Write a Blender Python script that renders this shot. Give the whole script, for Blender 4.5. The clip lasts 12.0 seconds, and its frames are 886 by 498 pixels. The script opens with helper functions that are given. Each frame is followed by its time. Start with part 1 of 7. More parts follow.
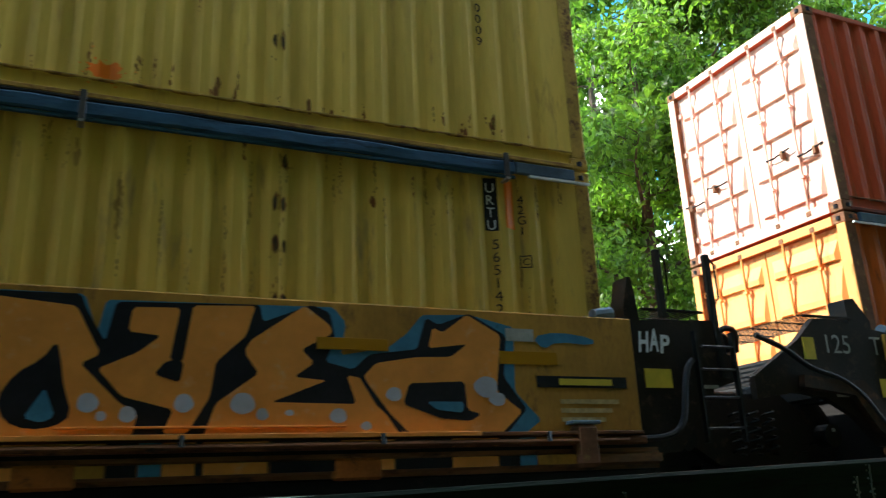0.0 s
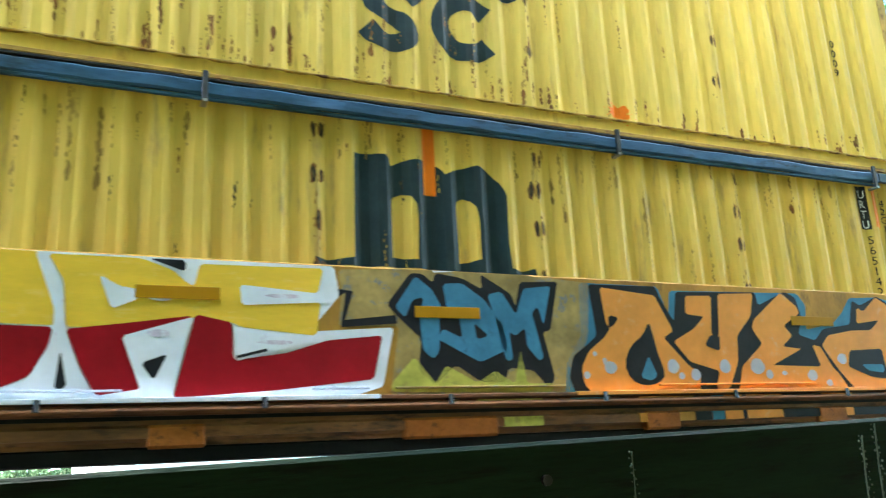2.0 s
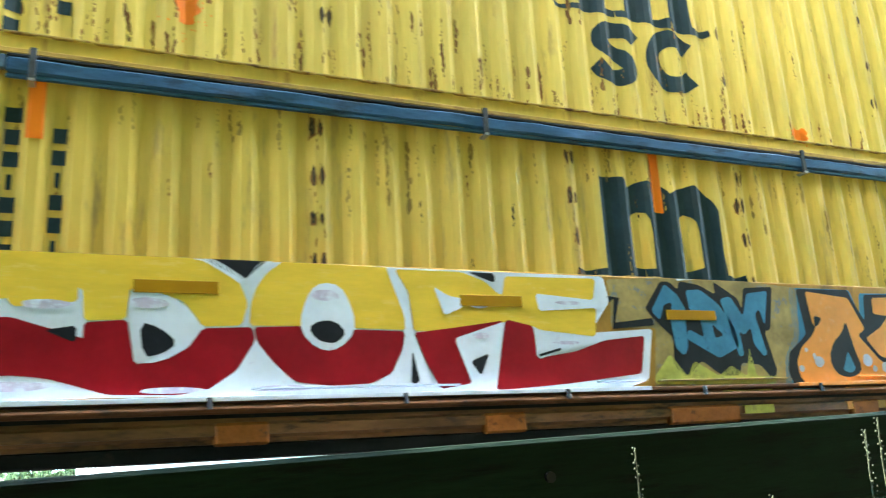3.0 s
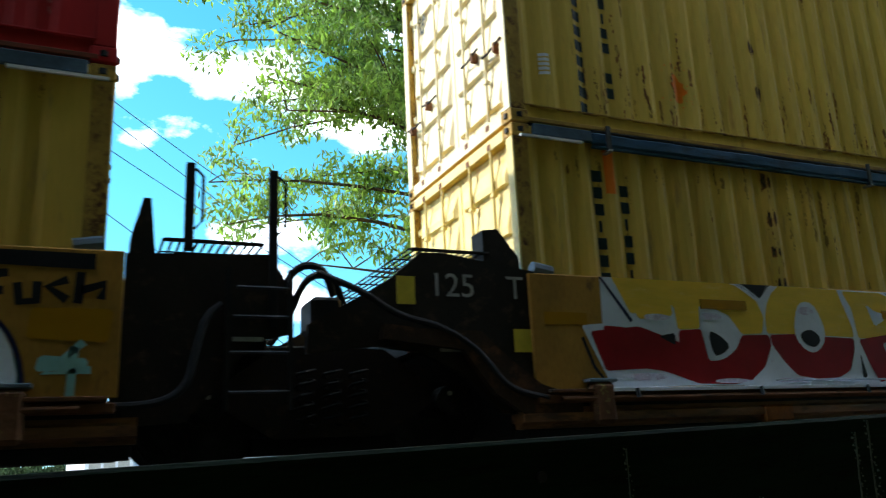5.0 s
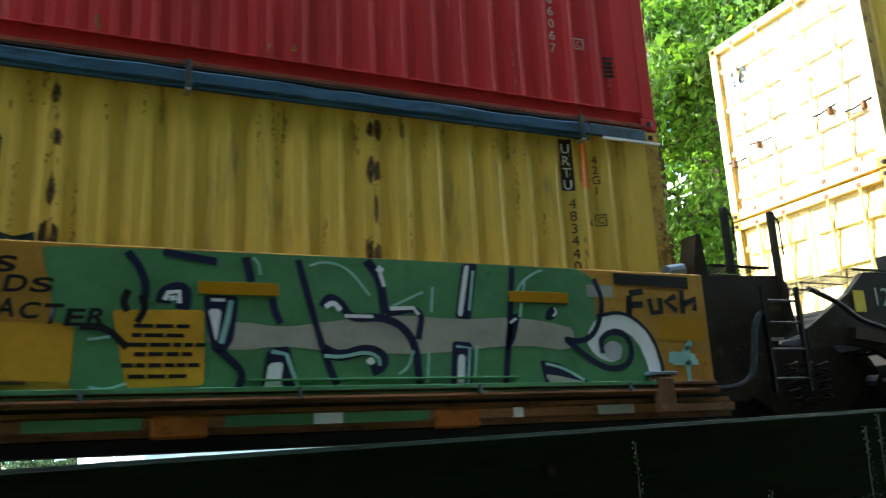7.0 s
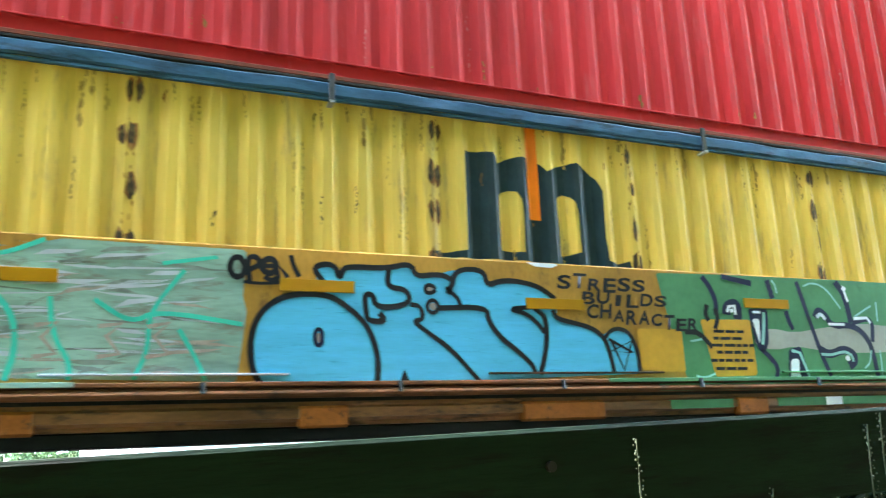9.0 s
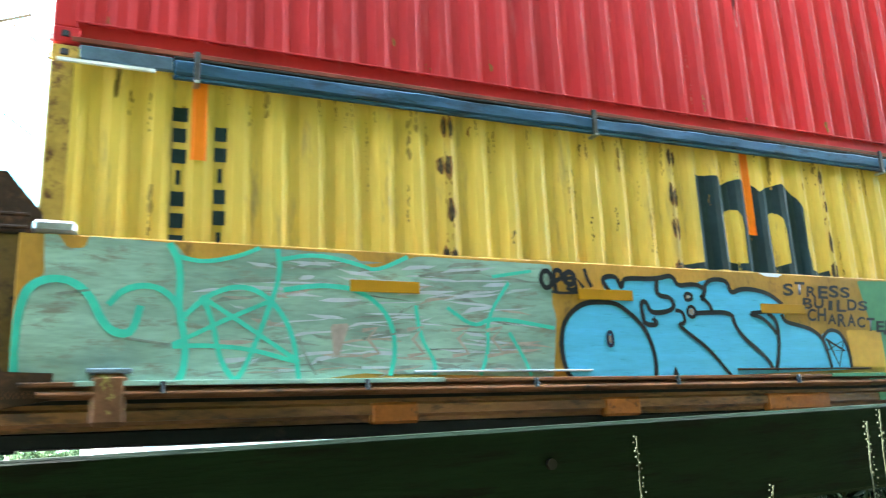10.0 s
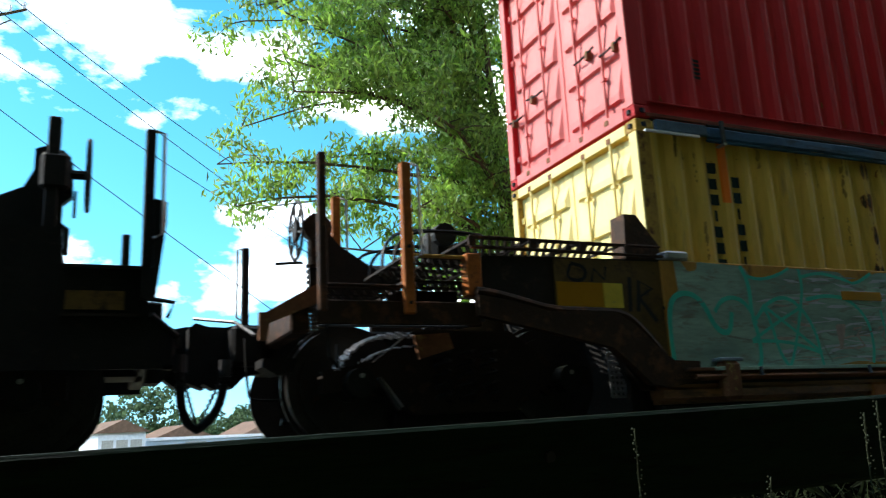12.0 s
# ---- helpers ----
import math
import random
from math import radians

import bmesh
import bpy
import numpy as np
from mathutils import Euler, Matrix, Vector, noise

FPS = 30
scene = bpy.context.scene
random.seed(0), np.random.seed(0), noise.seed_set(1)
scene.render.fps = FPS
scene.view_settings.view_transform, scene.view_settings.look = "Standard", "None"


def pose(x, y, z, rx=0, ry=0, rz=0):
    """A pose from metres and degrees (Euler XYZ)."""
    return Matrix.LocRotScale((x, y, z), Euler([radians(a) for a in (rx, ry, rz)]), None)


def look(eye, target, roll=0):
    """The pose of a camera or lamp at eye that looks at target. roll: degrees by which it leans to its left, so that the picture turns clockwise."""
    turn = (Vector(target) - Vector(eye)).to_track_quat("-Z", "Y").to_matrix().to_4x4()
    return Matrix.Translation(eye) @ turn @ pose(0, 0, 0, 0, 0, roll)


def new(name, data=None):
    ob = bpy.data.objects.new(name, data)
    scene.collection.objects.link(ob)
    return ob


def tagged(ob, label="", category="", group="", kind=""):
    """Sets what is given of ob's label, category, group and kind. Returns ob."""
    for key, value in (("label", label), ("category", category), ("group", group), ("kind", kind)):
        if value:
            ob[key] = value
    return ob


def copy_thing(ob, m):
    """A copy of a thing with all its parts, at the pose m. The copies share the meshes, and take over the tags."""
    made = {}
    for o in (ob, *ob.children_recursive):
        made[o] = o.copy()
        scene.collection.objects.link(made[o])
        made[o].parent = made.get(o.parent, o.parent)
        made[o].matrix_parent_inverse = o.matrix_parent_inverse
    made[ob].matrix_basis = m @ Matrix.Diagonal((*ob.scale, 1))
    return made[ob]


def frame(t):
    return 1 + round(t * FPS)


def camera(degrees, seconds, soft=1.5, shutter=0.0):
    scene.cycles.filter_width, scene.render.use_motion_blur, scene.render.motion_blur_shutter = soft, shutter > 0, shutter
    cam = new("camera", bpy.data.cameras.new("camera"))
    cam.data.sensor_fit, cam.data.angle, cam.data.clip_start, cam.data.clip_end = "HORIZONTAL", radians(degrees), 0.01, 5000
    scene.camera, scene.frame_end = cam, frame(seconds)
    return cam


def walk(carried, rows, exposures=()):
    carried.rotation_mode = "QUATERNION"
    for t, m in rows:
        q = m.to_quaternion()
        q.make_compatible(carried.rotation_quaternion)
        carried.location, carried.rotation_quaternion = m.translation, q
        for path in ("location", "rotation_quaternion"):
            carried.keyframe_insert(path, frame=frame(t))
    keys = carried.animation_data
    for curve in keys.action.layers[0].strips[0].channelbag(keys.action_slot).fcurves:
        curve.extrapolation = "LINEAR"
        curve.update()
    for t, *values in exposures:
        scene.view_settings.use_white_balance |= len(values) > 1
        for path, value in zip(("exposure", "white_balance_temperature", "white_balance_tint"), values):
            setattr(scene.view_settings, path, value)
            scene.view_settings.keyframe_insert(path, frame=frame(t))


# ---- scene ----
cam = camera(58.86, 12.0, 1.2, 0.3)
EYE = 1.5
# seconds, way of the train in metres, camera yaw, pitch, roll in degrees
ROWS = [
    (0.0, 0.000, -23.96, 17.20, 2.43),
    (0.5, 1.089, -23.76, 16.44, 2.38),
    (1.0, 2.190, -23.67, 15.59, 2.40),
    (1.5, 3.293, -23.52, 14.91, 2.52),
    (2.0, 4.408, -23.39, 14.53, 2.62),
    (2.5, 5.543, -23.29, 14.40, 2.87),
    (3.0, 6.684, -23.16, 14.39, 3.13),
    (3.2, 7.133, -23.10, 14.38, 3.13),
    (4.8, 10.898, -23.67, 14.40, 2.80),
    (5.0, 11.368, -23.75, 14.30, 2.65),
    (5.5, 12.539, -23.82, 14.08, 2.41),
    (6.0, 13.690, -23.53, 13.95, 2.41),
    (6.5, 14.854, -23.36, 13.92, 2.56),
    (7.0, 16.010, -23.11, 13.89, 2.63),
    (7.2, 16.471, -23.05, 13.90, 2.60),
    (8.8, 20.190, -23.06, 13.59, 2.23),
    (9.0, 20.663, -23.04, 13.57, 2.21),
    (9.5, 21.862, -23.05, 13.49, 2.31),
    (10.0, 23.064, -23.02, 13.42, 2.37),
    (10.5, 24.265, -22.94, 13.31, 2.54),
    (11.0, 25.486, -22.93, 13.17, 2.71),
    (11.5, 26.706, -22.98, 13.09, 2.78),
    (12.0, 27.941, -23.12, 12.96, 2.66),
]
EXPOSURES = [
    (0.0, 1.25), (0.5, 1.95), (1.0, 2.7), (1.5, 3.4), (2.0, 3.68), (3.2, 3.78), (4.3, 1.6), (4.8, 0.45),
    (5.5, 0.6), (6.0, 1.0), (6.5, 1.45), (7.2, 2.4), (8.8, 4.0), (9.5, 4.02), (10.0, 4.0), (10.5, 3.42),
    (11.0, 1.85), (11.5, 0.95), (12.0, 0.34),
]
walk(cam, [(t, pose(0, 0, EYE, 90 + pitch, roll, yaw)) for t, s, yaw, pitch, roll in ROWS], EXPOSURES)

# ---- light ----
SUN_AZ, SUN_EL = radians(-54), radians(38)   # azimuth from +y towards +x
sun_way = Vector((math.sin(SUN_AZ) * math.cos(SUN_EL), math.cos(SUN_AZ) * math.cos(SUN_EL), math.sin(SUN_EL)))
world = bpy.data.worlds.new("sky")
scene.world = world
world.use_nodes = True
wn, wl = world.node_tree.nodes, world.node_tree.links
wn.clear()
w_out, w_bg, w_sky = wn.new("ShaderNodeOutputWorld"), wn.new("ShaderNodeBackground"), wn.new("ShaderNodeTexSky")
w_sky.sky_type, w_sky.sun_disc = "NISHITA", False
w_sky.sun_elevation, w_sky.sun_rotation = SUN_EL, SUN_AZ
w_sky.air_density, w_sky.dust_density, w_sky.ozone_density = 1.0, 0.05, 1.6
w_co, w_map = wn.new("ShaderNodeTexCoord"), wn.new("ShaderNodeMapping")
w_map.inputs["Scale"].default_value = (1.0, 1.0, 2.0)
w_map.inputs["Location"].default_value = (0.42, 0.1, 0.25)
w_noise, w_ramp, w_mix = wn.new("ShaderNodeTexNoise"), wn.new("ShaderNodeValToRGB"), wn.new("ShaderNodeMixRGB")
w_noise.inputs["Scale"].default_value, w_noise.inputs["Detail"].default_value = 3.6, 7
w_noise.inputs["Roughness"].default_value = 0.55
w_ramp.color_ramp.elements[0].position, w_ramp.color_ramp.elements[1].position = 0.485, 0.60
w_mix.inputs[2].default_value = (26, 26.5, 27.5, 1)
wl.new(w_co.outputs["Generated"], w_map.inputs["Vector"])
wl.new(w_map.outputs[0], w_noise.inputs["Vector"])
wl.new(w_noise.outputs["Fac"], w_ramp.inputs[0])
w_sep, w_low, w_cut = wn.new("ShaderNodeSeparateXYZ"), wn.new("ShaderNodeMapRange"), wn.new("ShaderNodeMath")
w_low.inputs["From Min"].default_value, w_low.inputs["From Max"].default_value = 0.06, 0.16
w_cut.operation = "MULTIPLY"
wl.new(w_co.outputs["Generated"], w_sep.inputs[0])
w_lift, w_up = wn.new("ShaderNodeMath"), wn.new("ShaderNodeCombineXYZ")
w_lift.inputs[1].default_value = 0.12
wl.new(w_sep.outputs["Z"], w_lift.inputs[0])
wl.new(w_sep.outputs["X"], w_up.inputs["X"])
wl.new(w_sep.outputs["Y"], w_up.inputs["Y"])
wl.new(w_lift.outputs[0], w_up.inputs["Z"])
wl.new(w_up.outputs[0], w_sky.inputs["Vector"])
wl.new(w_sep.outputs["Z"], w_low.inputs[0])
wl.new(w_ramp.outputs[0], w_cut.inputs[0])
wl.new(w_low.outputs[0], w_cut.inputs[1])
wl.new(w_cut.outputs[0], w_mix.inputs[0])
w_tone = wn.new("ShaderNodeHueSaturation")
w_tone.inputs["Hue"].default_value, w_tone.inputs["Saturation"].default_value, w_tone.inputs["Value"].default_value = 0.470, 1.33, 1.66
wl.new(w_sky.outputs[0], w_tone.inputs["Color"])
wl.new(w_tone.outputs[0], w_mix.inputs[1])
wl.new(w_mix.outputs[0], w_bg.inputs["Color"])
wl.new(w_bg.outputs[0], w_out.inputs[0])
w_bg.inputs["Strength"].default_value = 0.15
sun_data = bpy.data.lights.new("sun", "SUN")
sun_data.energy, sun_data.angle, sun_data.color = 5.0, radians(0.6), (1.0, 0.95, 0.86)
sun = new("sun", sun_data)
sun.matrix_world = look(sun_way * 60, (0, 0, 0))


# ---- materials ----
def mat(name, base, rough=0.6, metal=0.0, var=0.18, scale=3.0, bump=0.15, fine=40.0, stain=None, amount=0.0, stretch=(1, 1, 1), island=0.0, gloss=0.2):
    """A surface with broad and fine variation of its colour, stains of a second colour, and relief."""
    m = bpy.data.materials.new(name)
    m.use_nodes = True
    n, l = m.node_tree.nodes, m.node_tree.links
    b = n["Principled BSDF"]
    co, mp = n.new("ShaderNodeTexCoord"), n.new("ShaderNodeMapping")
    mp.inputs["Scale"].default_value = stretch
    l.new(co.outputs["Object"], mp.inputs["Vector"])
    broad, grain = n.new("ShaderNodeTexNoise"), n.new("ShaderNodeTexNoise")
    broad.inputs["Scale"].default_value, broad.inputs["Detail"].default_value = scale, 5
    grain.inputs["Scale"].default_value, grain.inputs["Detail"].default_value = fine, 4
    l.new(mp.outputs[0], broad.inputs["Vector"])
    l.new(mp.outputs[0], grain.inputs["Vector"])
    ramp = n.new("ShaderNodeValToRGB")
    e = ramp.color_ramp.elements
    e[0].position, e[1].position = 0.3, 0.7
    e[0].color = (*[c * (1 - var) for c in base], 1)
    e[1].color = (*[min(1, c * (1 + var)) for c in base], 1)
    l.new(broad.outputs["Fac"], ramp.inputs[0])
    speck = n.new("ShaderNodeMixRGB")
    speck.blend_type = "MULTIPLY"
    speck.inputs[0].default_value = 0.5
    gr = n.new("ShaderNodeValToRGB")
    gr.color_ramp.elements[0].position, gr.color_ramp.elements[1].position = 0.35, 0.6
    gr.color_ramp.elements[0].color = (1 - var, 1 - var, 1 - var, 1)
    l.new(grain.outputs["Fac"], gr.inputs[0])
    l.new(ramp.outputs[0], speck.inputs[1])
    l.new(gr.outputs[0], speck.inputs[2])
    last = speck.outputs[0]
    if island:
        geo, isl, mul = n.new("ShaderNodeNewGeometry"), n.new("ShaderNodeMapRange"), n.new("ShaderNodeMixRGB")
        isl.inputs["To Min"].default_value, isl.inputs["To Max"].default_value = 1 - island, 1 + island
        mul.blend_type, mul.inputs[0].default_value = "MULTIPLY", 1.0
        l.new(geo.outputs["Random Per Island"], isl.inputs[0])
        l.new(last, mul.inputs[1])
        l.new(isl.outputs[0], mul.inputs[2])
        last = mul.outputs[0]
    if stain:
        sn, sr, sm = n.new("ShaderNodeTexNoise"), n.new("ShaderNodeValToRGB"), n.new("ShaderNodeMixRGB")
        sn.inputs["Scale"].default_value, sn.inputs["Detail"].default_value = scale * 2.3, 8
        sn.inputs["Roughness"].default_value = 0.7
        sr.color_ramp.elements[0].position, sr.color_ramp.elements[1].position = 0.72 - amount, 0.80 - amount * 0.8
        l.new(mp.outputs[0], sn.inputs["Vector"])
        l.new(sn.outputs["Fac"], sr.inputs[0])
        l.new(sr.outputs[0], sm.inputs[0])
        l.new(last, sm.inputs[1])
        sm.inputs[2].default_value = (*stain, 1)
        last = sm.outputs[0]
    l.new(last, b.inputs["Base Color"])
    b.inputs["Roughness"].default_value, b.inputs["Metallic"].default_value = rough, metal
    b.inputs["Specular IOR Level"].default_value = gloss
    if bump:
        bp = n.new("ShaderNodeBump")
        bp.inputs["Strength"].default_value, bp.inputs["Distance"].default_value = bump, 0.01
        l.new(grain.outputs["Fac"], bp.inputs["Height"])
        l.new(bp.outputs[0], b.inputs["Normal"])
    return m


RUST, GRIME = (0.11, 0.045, 0.018), (0.06, 0.05, 0.035)
UP = (1.0, 1.0, 0.16)   # streaks that run down a wall
yellow_wall = mat("yellow_container_paint", (0.67, 0.455, 0.085), 0.5, 0, 0.12, 2.2, 0.1, 30, (0.36, 0.25, 0.08), 0.16, UP)
yellow_old = mat("weathered_yellow_container_paint", (0.69, 0.48, 0.095), 0.55, 0, 0.14, 2.5, 0.12, 26, (0.42, 0.25, 0.06), 0.14, UP)
red_wall = mat("red_container_paint", (0.42, 0.014, 0.019), 0.6, 0, 0.14, 2.2, 0.1, 30, (0.40, 0.05, 0.055), 0.12, UP)
orange_wall = mat("orange_red_container_paint", (0.46, 0.075, 0.03), 0.5, 0, 0.15, 2.0, 0.1, 30, (0.3, 0.10, 0.05), 0.13, UP)
orange_low = mat("orange_container_paint", (0.52, 0.115, 0.02), 0.5, 0, 0.15, 2.0, 0.1, 30, RUST, 0.1, UP)
# door-end paints, lightened so the colour itself holds the glare of the sun
orange_door = mat("sunlit_red_orange_paint", (0.82, 0.50, 0.40), 0.5, 0, 0.1, 2.0, 0.1, 30, (0.70, 0.28, 0.15), 0.13, UP)
low_door = mat("sunlit_orange_paint", (0.85, 0.36, 0.10), 0.5, 0, 0.1, 2.0, 0.1, 30, (0.6, 0.18, 0.03), 0.12, UP)
pale_door = mat("sunlit_pale_yellow_paint", (0.85, 0.77, 0.52), 0.5, 0, 0.08, 2.0, 0.1, 30, (0.70, 0.55, 0.22), 0.1, UP)
yellow_door = mat("sunlit_yellow_paint", (0.84, 0.70, 0.30), 0.5, 0, 0.1, 2.0, 0.1, 30, (0.6, 0.42, 0.1), 0.12, UP)
red_door = mat("sunlit_red_paint", (0.72, 0.19, 0.18), 0.5, 0, 0.12, 2.0, 0.1, 30, (0.5, 0.2, 0.18), 0.12, UP)
blue_rail = mat("grimy_blue_rail_paint", (0.032, 0.095, 0.185), 0.5, 0, 0.3, 4, 0.3, 22, (0.018, 0.04, 0.07), 0.2, (0.35, 1, 1.4))
car_yellow = mat("railcar_yellow_paint", (0.50, 0.25, 0.042), 0.6, 0, 0.25, 2.2, 0.2, 30, (0.22, 0.11, 0.03), 0.14, (1, 1, 0.5))
car_brown = mat("rusty_brown_railcar_paint", (0.038, 0.019, 0.010), 0.7, 0, 0.35, 3, 0.3, 30, RUST, 0.2)
sill_tan = mat("worn_tan_sill_paint", (0.26, 0.105, 0.035), 0.5, 0, 0.4, 3, 0.25, 30, (0.07, 0.03, 0.015), 0.2, (0.4, 1, 1.5), gloss=0.4)
sill_rust = mat("rust_red_sill_paint", (0.20, 0.078, 0.032), 0.7, 0, 0.4, 3, 0.3, 30, (0.05, 0.03, 0.02), 0.19, (0.5, 1, 1.5))
yellow_post = mat("rust_worn_yellow_posts", (0.42, 0.26, 0.05), 0.6, 0, 0.3, 4, 0.2, 30, RUST, 0.2)
panel_tan = mat("grimy_tan_panel_paint", (0.16, 0.095, 0.03), 0.65, 0, 0.3, 3, 0.2, 30, (0.06, 0.035, 0.02), 0.2)
car_orange = mat("orange_bracket_paint", (0.40, 0.12, 0.02), 0.6, 0, 0.25, 5, 0.2, 40, RUST, 0.15)
car_dark = mat("dark_brown_end_paint", (0.017, 0.011, 0.0075), 0.7, 0, 0.35, 3, 0.25, 30, (0.06, 0.036, 0.02), 0.15, gloss=0.25)
black_steel = mat("near_black_steel", (0.008, 0.0075, 0.007), 0.65, 0, 0.4, 4, 0.3, 30, (0.028, 0.019, 0.013), 0.12, gloss=0.25)
rubber = mat("black_hose_rubber", (0.022, 0.022, 0.025), 0.55, 0, 0.2, 6, 0.1, 40)
galvanised = mat("galvanised_steel", (0.42, 0.42, 0.43), 0.4, 0.7, 0.2, 6, 0.1, 40, RUST, 0.05)
rail_end = mat("dull_blue_grey_rail", (0.06, 0.10, 0.145), 0.5, 0, 0.3, 6, 0.1, 40)
rail_grey = mat("bare_blue_grey_rail", (0.17, 0.22, 0.27), 0.45, 0.2, 0.25, 6, 0.1, 40)
clip_steel = mat("dull_clip_steel", (0.07, 0.07, 0.075), 0.45, 0.5, 0.3, 8, 0.1, 40)
wheel_steel = mat("worn_wheel_steel", (0.04, 0.037, 0.034), 0.45, 0.4, 0.3, 5, 0.15, 40, RUST, 0.1)
rail_steel = mat("polished_rail_steel", (0.35, 0.33, 0.31), 0.25, 0.9, 0.2, 6, 0.1, 40)
beam_paint = mat("dark_green_weathered_timber", (0.0045, 0.014, 0.0065), 0.7, 0, 0.35, 3, 0.35, 30, (0.004, 0.006, 0.004), 0.2, (0.35, 3, 3), 0, 0.06)
rust_end = mat("rusty_corner_steel", (0.20, 0.085, 0.04), 0.7, 0, 0.35, 5, 0.3, 35, (0.35, 0.27, 0.08), 0.15)
reflector = mat("amber_reflective_sheeting", (0.46, 0.21, 0.005), 0.4, 0, 0.05, 8, 0.0)
tape_orange = mat("orange_reflective_tape", (0.85, 0.20, 0.01), 0.4, 0, 0.05, 8, 0.0)
label_yellow = mat("yellow_decal", (0.72, 0.55, 0.06), 0.5, 0, 0.1, 8, 0.0, 30, (0.35, 0.3, 0.1), 0.1)
spray_white = mat("smudged_white_spray_paint", (0.84, 0.86, 0.93), 0.5, 0, 0.06, 4, 0.04, 20, (0.66, 0.58, 0.70), 0.1)
white_paint = mat("white_paint", (0.76, 0.79, 0.84), 0.55, 0, 0.1, 4, 0.05, 30)
grey_letter = mat("faded_white_lettering", (0.42, 0.41, 0.38), 0.6, 0, 0.2, 12, 0.05, 40)
ink = mat("dark_green_black_lettering", (0.012, 0.03, 0.035), 0.5, 0, 0.25, 5, 0.05, 30)
black_paint = mat("black_paint", (0.014, 0.014, 0.018), 0.5, 0, 0.3, 5, 0.05, 30)
scuff = mat("black_scuff", (0.045, 0.03, 0.016), 0.8, 0, 0.4, 30, 0.1, 60, (0.20, 0.14, 0.04), 0.22, (1, 1, 0.3))
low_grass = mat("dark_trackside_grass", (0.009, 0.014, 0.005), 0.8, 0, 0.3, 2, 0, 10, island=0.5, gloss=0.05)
rust_streak = mat("rust_streak", (0.24, 0.10, 0.025), 0.8, 0, 0.4, 9, 0.1, 50, (0.4, 0.28, 0.06), 0.2, (1, 1, 0.4))
ballast = mat("grey_ballast", (0.11, 0.10, 0.09), 0.9, 0, 0.35, 9, 0.6, 60)
earth = mat("dry_grass_ground", (0.115, 0.105, 0.055), 0.95, 0, 0.4, 0.6, 0.5, 12, (0.12, 0.1, 0.06), 0.12)
tie_wood = mat("creosoted_tie_wood", (0.07, 0.055, 0.045), 0.85, 0, 0.35, 6, 0.4, 50)
bark = mat("grey_brown_bark", (0.10, 0.075, 0.055), 0.9, 0, 0.35, 5, 0.6, 30, (0.16, 0.14, 0.11), 0.15, (1, 1, 0.3))
locust_leaf = mat("locust_leaves", (0.17, 0.25, 0.075), 0.42, 0, 0.25, 0.7, 0, 10, island=0.55, gloss=0.5)
maple_leaf = mat("maple_leaves", (0.105, 0.185, 0.03), 0.45, 0, 0.3, 0.5, 0, 10, island=0.65, gloss=0.4)
dark_leaf = mat("shade_tree_leaves", (0.07, 0.12, 0.04), 0.7, 0, 0.3, 0.2, 0, 6, island=0.4)
weed_stem = mat("dry_weed_stem", (0.04, 0.05, 0.028), 0.8, 0, 0.25, 20, 0, 50)
for leafy in (locust_leaf, maple_leaf):   # thin leaves let light through
    b = leafy.node_tree.nodes["Principled BSDF"]
    b.inputs["Transmission Weight"].default_value = 0.0
    tn, tl = leafy.node_tree.nodes, leafy.node_tree.links
    tra, add = tn.new("ShaderNodeBsdfTranslucent"), tn.new("ShaderNodeMixShader")
    src = b.inputs["Base Color"].links[0].from_socket
    bright = tn.new("ShaderNodeMixRGB")
    bright.blend_type, bright.inputs[0].default_value = "MULTIPLY", 1.0
    bright.inputs[2].default_value = (2.0, 2.3, 1.1, 1)
    tl.new(src, bright.inputs[1])
    tl.new(bright.outputs[0], tra.inputs["Color"])
    add.inputs[0].default_value = 0.46
    tl.new(b.outputs[0], add.inputs[1])
    tl.new(tra.outputs[0], add.inputs[2])
    tl.new(add.outputs[0], tn["Material Output"].inputs[0])


# ---- mesh helpers ----
def part(name, bm, material, parent=None, label=""):
    """Links a bmesh as one mesh object under a thing or a part."""
    bmesh.ops.recalc_face_normals(bm, faces=bm.faces)
    me = bpy.data.meshes.new(name)
    bm.to_mesh(me)
    bm.free()
    me.materials.append(material)
    ob = new(name, me)
    ob.parent = parent
    return tagged(ob, label)


def twin(ob, m=None, parent=None):
    """Another object on the same mesh."""
    o = ob.copy()
    scene.collection.objects.link(o)
    o.parent = parent or ob.parent
    if m is not None:
        o.matrix_basis = m
    return o


def thing(name, m, label, category, group=""):
    ob = new(name)
    ob.empty_display_size = 0.2
    ob.matrix_basis = m
    return tagged(ob, label, category, group)


def box(bm, x0, x1, y0, y1, z0, z1, bevel=0.0):
    v = [bm.verts.new((x, y, z)) for x in (x0, x1) for y in (y0, y1) for z in (z0, z1)]
    faces = [bm.faces.new([v[i] for i in q]) for q in ((0, 1, 3, 2), (4, 6, 7, 5), (0, 4, 5, 1), (2, 3, 7, 6), (0, 2, 6, 4), (1, 5, 7, 3))]
    if bevel:
        bmesh.ops.bevel(bm, geom=list({e for f in faces for e in f.edges}), offset=bevel, segments=1, affect="EDGES")
    return bm


def boxed(*a, **k):
    return box(bmesh.new(), *a, **k)


